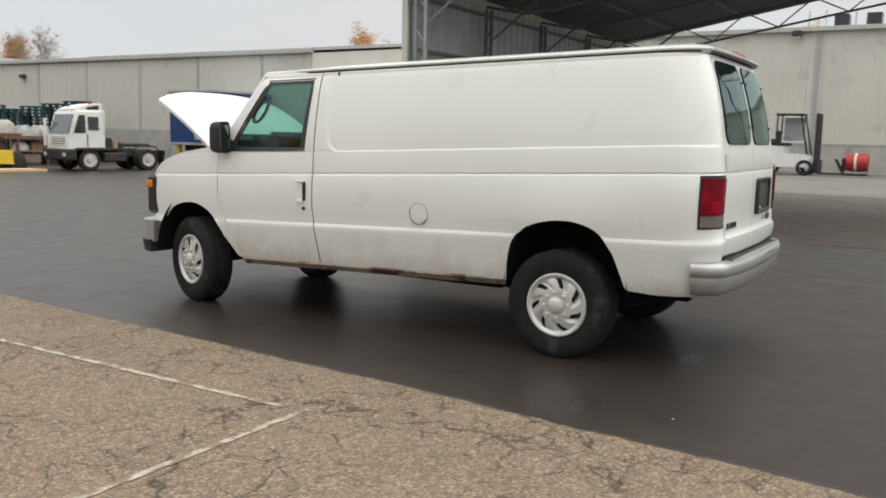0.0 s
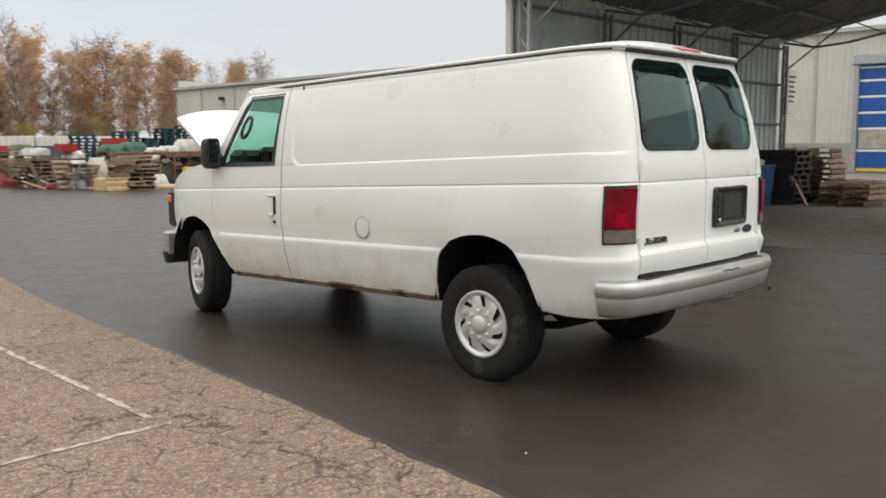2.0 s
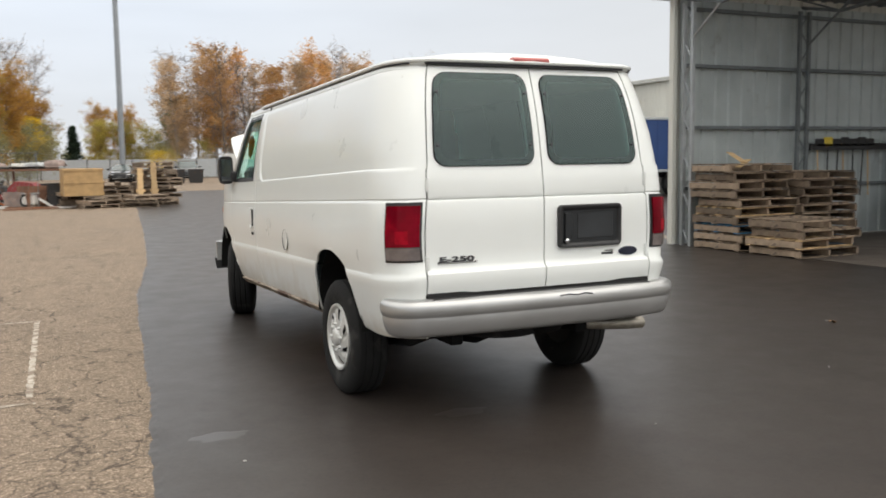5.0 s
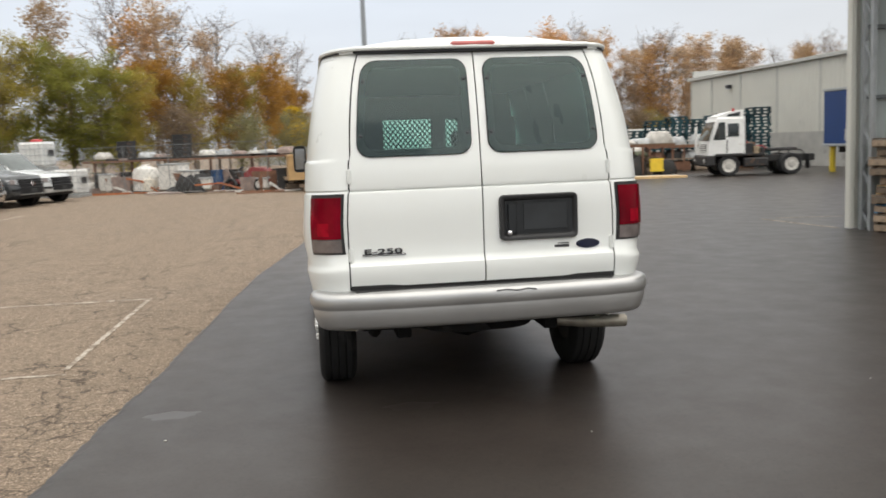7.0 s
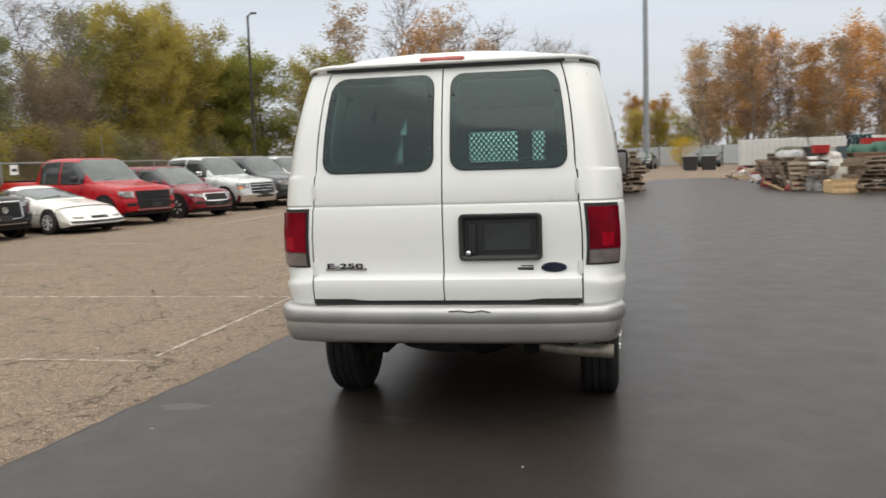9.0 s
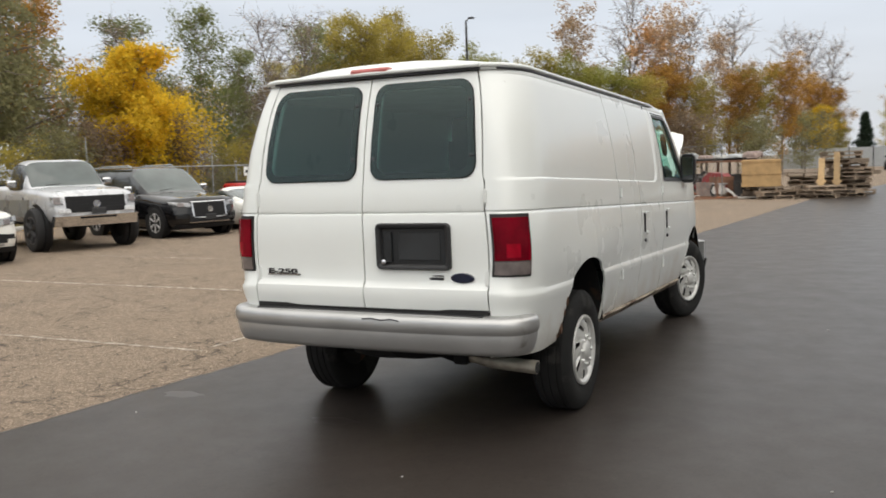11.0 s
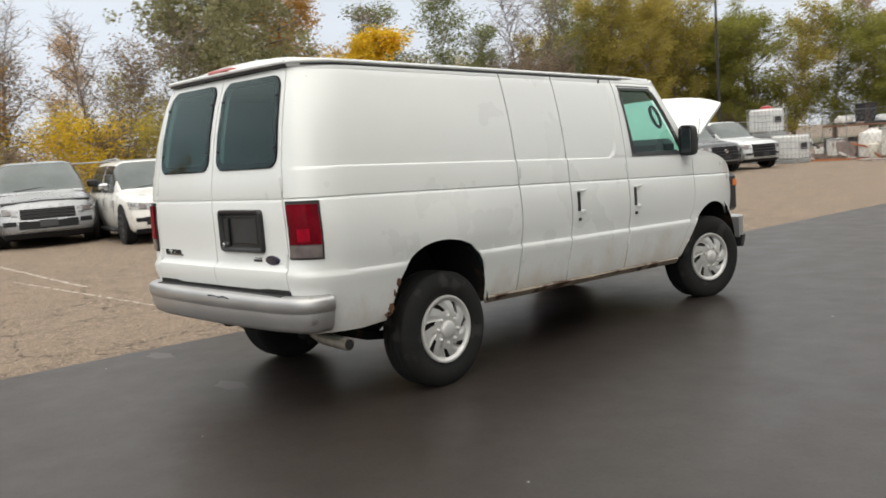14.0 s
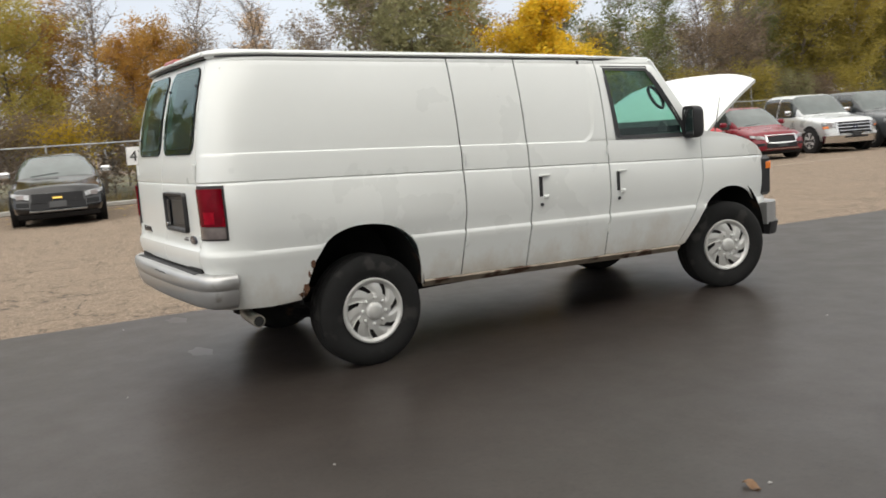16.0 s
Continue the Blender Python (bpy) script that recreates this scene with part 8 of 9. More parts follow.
yr_ = random.Random(21)
PILE_TOPS = []
for x, y, n in ((8.2, 27.2, 8), (9.5, 27.6, 7), (7.6, 29.6, 10), (9.0, 30.0, 9), (8.3, 32.4, 11), (9.8, 33.0, 8), (8.6, 35.4, 9), (10.2, 36.2, 7), (9.0, 38.5, 10), (10.6, 39.5, 8), (9.4, 42.0, 8),
                (11.0, 43.0, 7), (9.9, 46.0, 6), (11.4, 47.5, 7), (10.4, 51.0, 6), (12.0, 53.0, 6), (11.0, 28.6, 6), (12.4, 29.0, 7), (13.4, 31.5, 8),
                (-0.6, 27.6, 3), (0.8, 27.8, 3), (1.5, 28.9, 11), (-1.4, 28.9, 4), (0.2, 29.4, 6), (1.6, 30.6, 9)):
    n = max(3, n - 2) if x > 7 else n
    far_pallet_stack(x, y, n, yr_.uniform(-25, 25), yr_)
    if x > 7:
        PILE_TOPS.append((x, y, n * 0.143 + 0.03))
far_pallet_stack(9.35, 25.5, 8, 10, yr_)
for x, y, h in ((0.75, 27.9, 1.25), (1.25, 28.0, 1.45)):
    fr = thing("upright_board", "pale new plank standing among old pallets", "plank", pose(x, y, 0.42, -8, 0, yr_.uniform(-20, 20)), "upright planks")
    part("plank", Mesh().box(-0.10, 0.10, -0.02, 0.02, 0, h - 0.3, 0.004), M_woodnew, fr)
    part("cleat", Mesh().box(-0.16, 0.16, 0.02, 0.06, 0.1, 0.2), M_woodnew, fr, smooth=0)


def crate(name, label, cat, x, y, z, sx, sy, sz, material, rot=0, group=""):
    c = thing(name, label, cat, pose(x, y, z, 0, 0, rot), group)
    part("box", Mesh().box(-sx / 2, sx / 2, -sy / 2, sy / 2, 0, sz, 0.02), material, c)
    for k in (0.0, 0.45, 0.9):
        part("batten", Mesh().box(-sx / 2 - 0.015, sx / 2 + 0.015, -sy / 2 - 0.02, -sy / 2, sz * k, sz * k + 0.08), material, c, smooth=0)
    return c


crate("wooden_crate", "pale fresh plywood crate on asphalt", "crate", 8.45, 25.2, 0, 0.85, 0.7, 0.42, M_woodnew, 8)
crate("yellow_bin", "yellow plastic box bin beneath the rack", "bin", 12.1, 26.4, 0.22, 0.46, 0.45, 0.46, M_yellow, -15)
M_ply = mat("plywood", (0.40, 0.26, 0.12), 0.75, vary=0.2, scale=5)
crate("wooden_crate", "brown plywood crate among pallets", "crate", -1.2, 28.0, 0.44, 1.3, 1.0, 0.95, M_ply, 5)
for x, y in ((7.0, 62.5), (8.3, 62.2)):
    dm = thing("dumpster", "black steel dumpster with pale lid far across the lot", "dumpster", pose(x, y, 0, 0, 0, -8) @ Matrix.Scale(0.8, 4), "black dumpsters")
    part("tub", Mesh().loft([[(a * k, b * k, z) for a, b in ((-0.7, -0.6), (0.7, -0.6), (0.7, 0.6), (-0.7, 0.6))] for k, z in ((0.85, 0.05), (1.0, 1.25), (1.04, 1.3))]), M_chassis, dm, smooth=20)
    part("lid", Mesh().box(-0.74, 0.74, -0.64, 0.64, 1.3, 1.37, 0.02), M_wrap, dm)
for k in range(4):
    bd = thing("long_timber", "long pale timber board lying on asphalt", "timber", pose(10.5, 25.3 + 0.28 * k, 0.0, 0, 0, -10), "timber boards on the ground")
    part("board", Mesh().box(-2.3, 2.2, -0.12, 0.12, 0.0 + 0.0 * k, 0.09, 0.01), M_cream if k % 2 else M_woodnew, bd)


M_rackbrown = mat("rusty_brown_steel", (0.20, 0.10, 0.06), 0.75, vary=0.3, scale=6)
rack = thing("storage_rack", "thin rusty brown steel rack loaded with wrapped bundles", "rack", pose(0, 0, 0))
RK = lambda x: 27.62 - (x - 7.4) * 0.14
for x in (9.5, 10.65, 11.8, 12.95):
    for d in (0, 1.0):
        part("post", Mesh().box(x - 0.03, x + 0.03, RK(x) + d - 0.03, RK(x) + d + 0.03, 0, 1.26), M_rackbrown, rack, smooth=0)
for d in (0, 1.0):
    part("beam", Mesh().loft([[(x, RK(x) + d + a, z) for a, z in ((-0.03, 1.15), (0.03, 1.15), (0.03, 1.24), (-0.03, 1.24))] for x in (9.4, 13.05)]), M_rackbrown, rack, smooth=0)
part("decking", Mesh().loft([[(x, RK(x) + a, z) for a, z in ((-0.06, 1.24), (1.06, 1.24), (1.06, 1.28), (-0.06, 1.28))] for x in (9.4, 13.05)]), M_woodfar, rack, smooth=0)


def heap(x, y, z, sx, sy, sz, material, n, rnd):
    """A crumpled bundle: a low lumpy mound with folded sides."""
    m = Mesh()
    k1, k2, ph = rnd.uniform(3, 6), rnd.uniform(4, 8), rnd.uniform(0, 6)

    def at(i, j):
        a, v = 2 * math.pi * i / n, j / 5
        r = (1 - 0.35 * v ** 2.5) * (1 + 0.10 * math.sin(k1 * a + ph + 3 * v) + 0.06 * math.sin(k2 * a * 2 + ph * 2)) if j < 5 else 0.62
        return (x + sx * r * math.copysign(abs(math.cos(a)) ** 0.6, math.cos(a)), y + sy * r * math.copysign(abs(math.sin(a)) ** 0.6, math.sin(a)), z + sz * (v + 0.10 * v * math.sin(k1 * a * 1.3 + ph)))
    m.grid(n + 1, 6, at)
    top = [i * 6 + 5 for i in range(n)]
    m.f.append(tuple(top))
    return m


for x, mm, lab, sx, sz in ((9.75, M_green, "crumpled dark green tarpaulin", 0.45, 0.26), (10.5, M_green, "low dark green tarpaulin", 0.5, 0.34), (11.25, M_cream, "flat white plastic sheet", 0.5, 0.14), (11.9, M_wrap, "flat grey wrapped bundle", 0.4, 0.2), (12.6, M_cream, "white shrink-wrapped load", 0.5, 0.44)):
    bg = thing("wrapped_load", lab + " resting on the rack", "bundle", pose(x, RK(x) + 0.5, 1.28), "loads on the rack")
    part("wrap", heap(0, 0, 0, sx, 0.4, sz, mm, 22, yr_), mm, bg, weld=True)
for x, y, mm, lab, sx, sz in ((8.75, 26.9, M_cream, "pallet load in white film standing on asphalt", 0.40, 1.0), (8.1, 27.0, M_wrap, "grey plastic bundle standing on asphalt", 0.4, 0.7), (10.2, 26.9, M_wrap, "grey sack under the rack", 0.3, 0.5), (11.0, 26.8, M_cream, "white sack under the rack", 0.34, 0.42), (12.55, 26.6, M_chassis, "black plastic bundle under the rack", 0.4, 0.6), (11.6, 27.3, M_chassis, "black plastic bundle under the rack", 0.4, 0.8)):
    bg = thing("wrapped_load", lab, "bundle", pose(x, y, 0), "bundles on the ground")
    part("wrap", heap(0, 0, 0, sx, 0.34, sz, mm, 22, yr_), mm, bg, weld=True)
for x, y, z, w, h in ((10.55, 29.2, 1.42, 0.8, 0.36), (8.8, 29.6, 1.28, 0.6, 0.3)):
    rb_ = thing("red_tub", "faded red plastic tub on stacked pallets", "tub", pose(x, y, z, 0, 0, yr_.uniform(-10, 10)))
    part("tub", Mesh().loft([[(a * k, b * k, zz) for a, b in ((-w / 2, -0.4), (w / 2, -0.4), (w / 2, 0.4), (-w / 2, 0.4))] for k, zz in ((0.88, 0.0), (1.0, h), (0.94, h), (0.84, 0.06))]), M_redpl, rb_, smooth=20)
far_pallet_stack(10.55, 29.2, 10, 5, yr_)

# goods thrown on the pallet piles and dropped before them
M_olive = mat("olive_tarp", (0.09, 0.10, 0.06), 0.7, vary=0.3, scale=5)
M_dullred = mat("dull_red_paint", (0.20, 0.025, 0.025), 0.6, vary=0.3, scale=5)
GOODS = ((M_cream, "white"), (M_chassis, "black"), (M_olive, "dark olive"), (M_wrap, "pale grey"), (M_chassis, "black"), (M_woodfar, "brown"), (M_dullred, "dull red"))
for k, (x, y, z) in enumerate(PILE_TOPS):
    mm, word = GOODS[yr_.randrange(7)]
    bg = thing("wrapped_load", word + " crumpled bundle thrown on piled pallets", "bundle", pose(x + yr_.uniform(-0.2, 0.2), y + yr_.uniform(-0.2, 0.2), z, 0, 0, yr_.uniform(0, 180)), "bundles on the pallet piles")
    part("wrap", heap(0, 0, 0, yr_.uniform(0.25, 0.6), yr_.uniform(0.2, 0.4), yr_.uniform(0.10, 0.28), mm, 18, yr_), mm, bg, weld=True)
for k in range(15):
    y = 27.5 + 2.0 * k + yr_.uniform(-0.5, 0.5)
    x = interp(y, [(27, 7.6), (36, 7.8), (46, 9.2), (58, 10.2)]) - yr_.uniform(0.0, 0.4)
    mm, word = GOODS[yr_.randrange(7)]
    bg = thing("wrapped_load", word + " crumpled bundle lying before the pallets", "bundle", pose(x, y, 0, 0, 0, yr_.uniform(0, 180)), "bundles on the ground")
    part("wrap", heap(0, 0, 0, yr_.uniform(0.25, 0.6), yr_.uniform(0.2, 0.45), yr_.uniform(0.15, 0.5), mm, 18, yr_), mm, bg, weld=True)
for x, y, lean, rot in ((7.35, 29.2, 68, 75), (7.15, 31.6, 74, 100), (7.4, 33.6, 65, 80), (7.9, 37.0, 70, 95), (7.7, 27.0, 72, 20)):
    far_pallet(pose(x, y, 0.50, 0, 0, rot) @ pose(0, 0, 0, lean, 0, 0))
for k in range(26):
    x, y, a = yr_.uniform(6.9, 9.2), 26.6 + 0.62 * k, yr_.uniform(0, 6.28)
    pk = thing("loose_plank", "broken grey plank lying among the pallets", "plank", pose(x, y, 0), "loose planks in the yard")
    part("plank", Mesh().path([(0, 0, 0.03), (yr_.uniform(0.4, 1.2) * math.cos(a), yr_.uniform(0.4, 1.2) * math.sin(a), yr_.uniform(0.03, 0.9))], 0.04, 4), (M_woodfar, M_woodnew, M_chassis, M_cream)[k % 4], pk)

# second rack in front of the plastic pallets
rack_b = thing("storage_rack", "low rusty brown steel rack crowded with junk", "rack", pose(13.5, 30.6, 0, 0, 0, -12))
for x in (0.0, 1.45, 2.9, 4.35):
    for d in (0, 0.9):
        part("post", Mesh().box(x - 0.035, x + 0.035, d - 0.035, d + 0.035, 0, 1.16), M_rackbrown, rack_b, smooth=0)
for z in (0.52, 1.10):
    part("decking", Mesh().box(-0.1, 4.45, -0.05, 0.95, z, z + 0.05), M_woodfar, rack_b, smooth=0)
for d in (-0.06, 0.95):
    part("beam", Mesh().box(-0.1, 4.45, d, d + 0.05, 1.02, 1.13), M_rackbrown, rack_b, smooth=0)
RB = pose(13.5, 30.6, 0, 0, 0, -12)
for z, rows in ((0.57, ((0.4, M_rackbrown, "rusty"), (1.1, M_chassis, "black"), (1.9, M_wrap, "grey"), (2.6, M_rackbrown, "rusty"), (3.3, M_chassis, "black"), (4.0, M_cream, "white"))),
                (1.15, ((0.45, M_cream, "white"), (1.25, M_wrap, "pale grey"), (2.1, M_wrap, "pale grey"), (2.8, M_wrap, "pale grey"), (3.7, M_cream, "white")))):
    for x, mm, word in rows:
        bg = thing("wrapped_load", word + " lumpy bundle lying on a rusty rack", "bundle", RB @ pose(x, 0.42, z), "loads on the rack")
        part("wrap", heap(0, 0, 0, yr_.uniform(0.3, 0.42), 0.36, yr_.uniform(0.26, 0.40), mm, 20, yr_), mm, bg, weld=True)
for x, mm, word in ((0.5, M_chassis, "black"), (1.4, M_rackbrown, "rusty brown"), (2.3, M_woodfar, "grey wooden"), (3.2, M_chassis, "black"), (4.0, M_rackbrown, "rusty brown")):
    bx = thing("scrap_box", word + " box of scrap under a rusty rack", "box", RB @ pose(x, 0.4, 0), "boxes under the rack")
    part("box", Mesh().box(-0.36, 0.36, -0.35, 0.35, 0.06, 0.44, 0.02), mm, bx)
    part("skid", Mesh().box(-0.34, 0.34, -0.3, 0.3, 0, 0.06), M_woodfar, bx, smooth=0)

# stacks of teal plastic pallets
_p = Mesh().box(-0.4, 0.4, -0.5, 0.5, 0.085, 0.14)
for xx in (-0.38, -0.05, 0.28):
    for yy in (-0.48, 0.38):
        _p.box(xx, xx + 0.13, yy, yy + 0.1, 0, 0.085)
teal_me = _p.data("pallet", M_teal, 0)
for i in range(10):
    x, y = 11.2 + 0.85 * i, 33.6 - 0.25 * i
    h = (14, 12, 15, 13, 16, 17, 16, 17, 18, 19, 17)[i]
    ts = thing("plastic_pallet_stack", "tall stack of dark teal plastic pallets", "pallets", pose(x, y, 0, 0, 0, yr_.uniform(-8, 8)), "teal plastic pallet stacks")
    for k in range(h):
        part("pallet", teal_me, M_teal, ts, m=pose(yr_.uniform(-0.05, 0.05), yr_.uniform(-0.05, 0.05), 0.14 * k))

M_paleboard = mat("pale_container_paint", (0.58, 0.58, 0.56), 0.55, vary=0.12, scale=1.5, spots=(0.38, 0.35, 0.31), spot_at=0.64, spot_scale=1.5)
# white container row far behind the pallets
for k in range(4):
    ct = thing("white_container", "long low pale white container far in the yard", "container", pose(10.6 + 4.85 * k, 63.5 - 0.75 * k, 0, 0, 0, -9), "white containers")
    part("box", Mesh().box(0, 4.7, 0, 2.2, 0.25, 2.15, 0.03), M_paleboard, ct)
    for j in range(12):
        part("rib", Mesh().box(0.15 + 0.39 * j, 0.2 + 0.39 * j, -0.03, 0.0, 0.3, 2.1), M_trim, ct, smooth=0)
    part("skid", Mesh().box(0.1, 4.6, 0.2, 2.0, 0.0, 0.25), M_chassis, ct, smooth=0)


# intermediate bulk containers
def tote(x, y, z, rot, top):
    t = thing("bulk_container", "white bulk liquid tote in a wire cage", "tote", pose(x, y, z, 0, 0, rot), "bulk liquid totes")
    part("tank", Mesh().box(-0.55, 0.55, -0.48, 0.48, 0.15, 1.12, 0.07), M_truckwhite, t)
    part("pallet_base", Mesh().box(-0.6, 0.6, -0.5, 0.5, 0.0, 0.13, 0.01), M_galv, t)
    rods = []
    for k in range(7):
        xx = -0.58 + 1.16 * k / 6
        rods += [((xx, -0.51, 0.13), (xx, -0.51, 1.14)), ((xx, 0.51, 0.13), (xx, 0.51, 1.14))]
    for k in range(6):
        rods.append(((0.59, -0.5 + k * 0.2, 0.13), (0.59, -0.5 + k * 0.2, 1.14)))
    for zz in (0.35, 0.6, 0.85, 1.13):
        rods += [((-0.6, -0.52, zz), (0.6, -0.52, zz)), ((0.6, -0.52, zz), (0.6, 0.52, zz))]
    for a, b in rods:
        part("cage_rod", Mesh().tube(a, b, 0.012, n=5), M_galv, t, smooth=0)
    part("label_plate", Mesh().box(0.595, 0.605, -0.2, 0.2, 0.55, 0.8), M_badge, t, smooth=0)
    if top:
        part("cap", Mesh().lathe([(0.25, 1.12), (0.22, 1.22), (0.05, 1.26)], 14, "z"), M_redpl, t)


tote(-10.6, 31.6, 0.0, -15, False)
tote(-11.9, 32.4, 0.0, -15, False)
tote(-12.0, 32.4, 1.14, -15, True)
tote(-12.9, 33.2, 0.0, -12, False)

# junk behind the inner fence
jf = thing("yard_fence", "grey chain-link fence with barbed top rail across the yard", "fence")
ja, jb = Vector((-10.6, 33.4, 0)), Vector((-2.6, 28.2, 0))
for k in range(5):
    p = ja.lerp(jb, k / 4)
    part("post", Mesh().tube(p, p + Vector((0, 0, 2.0)), 0.016, n=6), M_steel, jf)
for z in (1.95,):
    part("rail", Mesh().tube(ja + Vector((0, 0, z)), jb + Vector((0, 0, z)), 0.010, n=5), M_steel, jf)
wm_ = Mesh()
jd = (jb - ja)
for k in range(0, 64, 2):
    for s in (-1, 1):
        a, b = ja + jd * (k / 64), ja + jd * min(1, max(0, (k + s * 12) / 64))
        wm_.add([a + Vector((0, 0, 0.05)), a + Vector((0.01, 0, 0.05)), b + Vector((0.01, 0, 1.95)), b + Vector((0, 0, 1.95))], [(0, 1, 2, 3)])
tagged(part("wire_mesh", wm_, M_steel, jf, smooth=0), kind="stuff")
M_jug = mat("milky_plastic", (0.58, 0.54, 0.46), 0.5, vary=0.15, scale=5)
M_pinkgrey = mat("rusty_grey_scrap", (0.26, 0.20, 0.175), 0.8, vary=0.35, scale=5)
js = [("bundle", "crumpled white plastic bundle in the yard", "bundle", M_cream), ("scrap_box", "rusty grey scrap box in the yard", "box", M_pinkgrey), ("scrap_box", "brown rusty scrap box in the yard", "box", M_rackbrown),
      ("scrap_box", "dark steel scrap box in the yard", "box", M_chassis), ("scrap_box", "rusty grey scrap box in the yard", "box", M_pinkgrey), ("scrap_box", "grey wooden box in the yard", "box", M_woodfar),
      ("jug", "milky plastic jug in the yard", "jug", M_jug), ("scrap_box", "faded red scrap box in the yard", "box", M_rackbrown), ("bundle", "dark plastic bundle in the yard", "bundle", M_chassis)]
JA, JB = Vector((-10.2, 33.8, 0)), Vector((-1.6, 28.5, 0))
for k in range(58):
    t = (k + 0.5) / 58
    p = JA.lerp(JB, t) + Vector((yr_.uniform(-0.3, 0.3), yr_.uniform(0.1, 1.8), 0))
    nm, lab, cat, mm = js[yr_.randrange(9)]
    o = thing(nm, lab, cat, pose(p.x, p.y, 0, 0, 0, yr_.uniform(-35, 35)), "junk in the yard")
    if nm == "bundle":
        part("wrap", heap(0, 0, 0, yr_.uniform(0.3, 0.7), yr_.uniform(0.25, 0.45), yr_.uniform(0.2, 0.75), mm, 20, yr_), mm, o, weld=True)
    elif nm == "jug":
        part("jug", Mesh().lathe([(0.26, 0), (0.30, 0.03), (0.30, 0.42), (0.24, 0.56), (0.08, 0.62), (0.06, 0.68)], 14, "z"), mm, o)
    else:
        sx, sz = yr_.uniform(0.2, 0.5), yr_.uniform(0.2, 0.9)
        part("box", Mesh().loft([[(a * f, b * f, z) for a, b in ((-sx, -0.35), (sx, -0.35), (sx, 0.35), (-sx, 0.35))] for f, z in ((0.9, 0.06), (1.0, sz * 0.7), (1.04, sz), (0.94, sz), (0.9, sz * 0.6))]), mm, o, smooth=20)
        part("skid", Mesh().box(-sx, sx, -0.3, 0.3, 0, 0.06), M_woodfar, o, smooth=0)
M_tank = mat("white_tank_plastic", (0.66, 0.64, 0.60), 0.5, vary=0.15, scale=3)
at_fence = lambda t, d=0.5: JA.lerp(JB, t) + Vector((0, d, 0))
p = at_fence(0.27)
tank = thing("round_tank", "upright white round plastic tank in the yard", "tank", pose(p.x, p.y, 0))
part("tank", Mesh().lathe([(0.50, 0), (0.54, 0.06), (0.54, 0.85), (0.46, 1.02), (0.18, 1.12), (0.16, 1.18), (0.05, 1.19)], 24, "z"), M_tank, tank)
for t, sx, sz in ((0.42, 0.50, 1.15), (0.50, 0.42, 0.85), (0.09, 0.40, 0.8), (0.60, 0.3, 0.55), (0.86, 0.35, 0.5)):
    p = at_fence(t, 0.3)
    o = thing("white_box", "scuffed white plastic box on a skid in the yard", "box", pose(p.x, p.y, 0, 0, 0, yr_.uniform(-40, -10)), "white boxes in the yard")
    part("box", Mesh().box(-sx, sx, -0.4, 0.4, 0.12, sz, 0.04), M_tank, o)
    part("lid", Mesh().box(-sx - 0.03, sx + 0.03, -0.43, 0.43, sz, sz + 0.05, 0.015), M_wrap, o)
    part("skid", Mesh().box(-sx, sx, -0.35, 0.35, 0, 0.12), M_woodfar, o, smooth=0)
for t, mm, word in ((0.03, M_chassis, "black"), (0.12, M_pinkgrey, "rusty grey"), (0.16, M_chassis, "black"), (0.57, M_chassis, "black"), (0.64, M_blue, "dark blue"), (0.68, M_pinkgrey, "rusty grey"), (0.72, M_chassis, "black"), (0.95, M_chassis, "black")):
    p = at_fence(t, yr_.uniform(0.2, 0.8))
    o = thing("steel_drum", word + " steel drum standing in the yard", "drum", pose(p.x, p.y, 0), "drums in the yard")
    part("drum", Mesh().lathe([(0.27, 0), (0.29, 0.02), (0.28, 0.04), (0.28, 0.29), (0.295, 0.31), (0.28, 0.33), (0.28, 0.58), (0.295, 0.60), (0.28, 0.62), (0.28, 0.86), (0.29, 0.88), (0.26, 0.87)], 16, "z"), mm, o)
p = at_fence(0.80, 0.4)
mach = thing("scrap_machine", "dull red machine frame with dark wheels among junk", "machine", pose(p.x, p.y, 0, 0, 0, -30))
part("frame", Mesh().box(-1.0, 1.0, -0.35, 0.35, 0.30, 0.48, 0.03), M_dullred, mach)
part("hood", Mesh().loft([[(x, -0.28, 0.48), (x, 0.28, 0.48), (x, 0.22, h), (x, -0.22, h)] for x, h in ((-0.2, 0.70), (0.1, 0.95), (0.7, 0.90), (0.95, 0.70))]), M_dullred, mach, smooth=25)
part("seat", Mesh().box(-0.75, -0.4, -0.2, 0.2, 0.48, 0.80, 0.05), M_chassis, mach)
for x in (-0.7, 0.65):
    for y in (-0.42, 0.42):
        part("wheel", car_tyre_me, M_tyrecar, mach, m=pose(x, y, 0.27) @ Matrix.Diagonal((0.27, 0.27, 0.27, 1)))
for k in range(54):
    t = yr_.random()
    front = k % 3 == 0
    p = at_fence(t, yr_.uniform(-1.3, -0.4) if front else yr_.uniform(-0.2, 1.2))
    a, ln = yr_.uniform(-0.9, 0.5) + (math.pi if k % 2 else 0), yr_.uniform(0.6, 2.2)
    mm, word = ((M_woodfar, "weathered"), (M_tank, "white"), (M_chassis, "black"), (M_rackbrown, "rusty"), (M_orange, "orange-brown"), (M_pinkgrey, "grey"))[yr_.randrange(6)]
    o = thing("scrap_length", word + " length of scrap lying in the yard junk", "scrap", pose(p.x, p.y, 0), "scrap lengths in the yard")
    part("beam", Mesh().path([(0, 0, 0.05), (ln * 0.5 * math.cos(a), ln * 0.5 * math.sin(a), 0.05 if front else yr_.uniform(0.05, 0.5)), (ln * math.cos(a), ln * math.sin(a), 0.06 if front else yr_.uniform(0.1, 1.1))], yr_.uniform(0.03, 0.07), 4), mm, o)
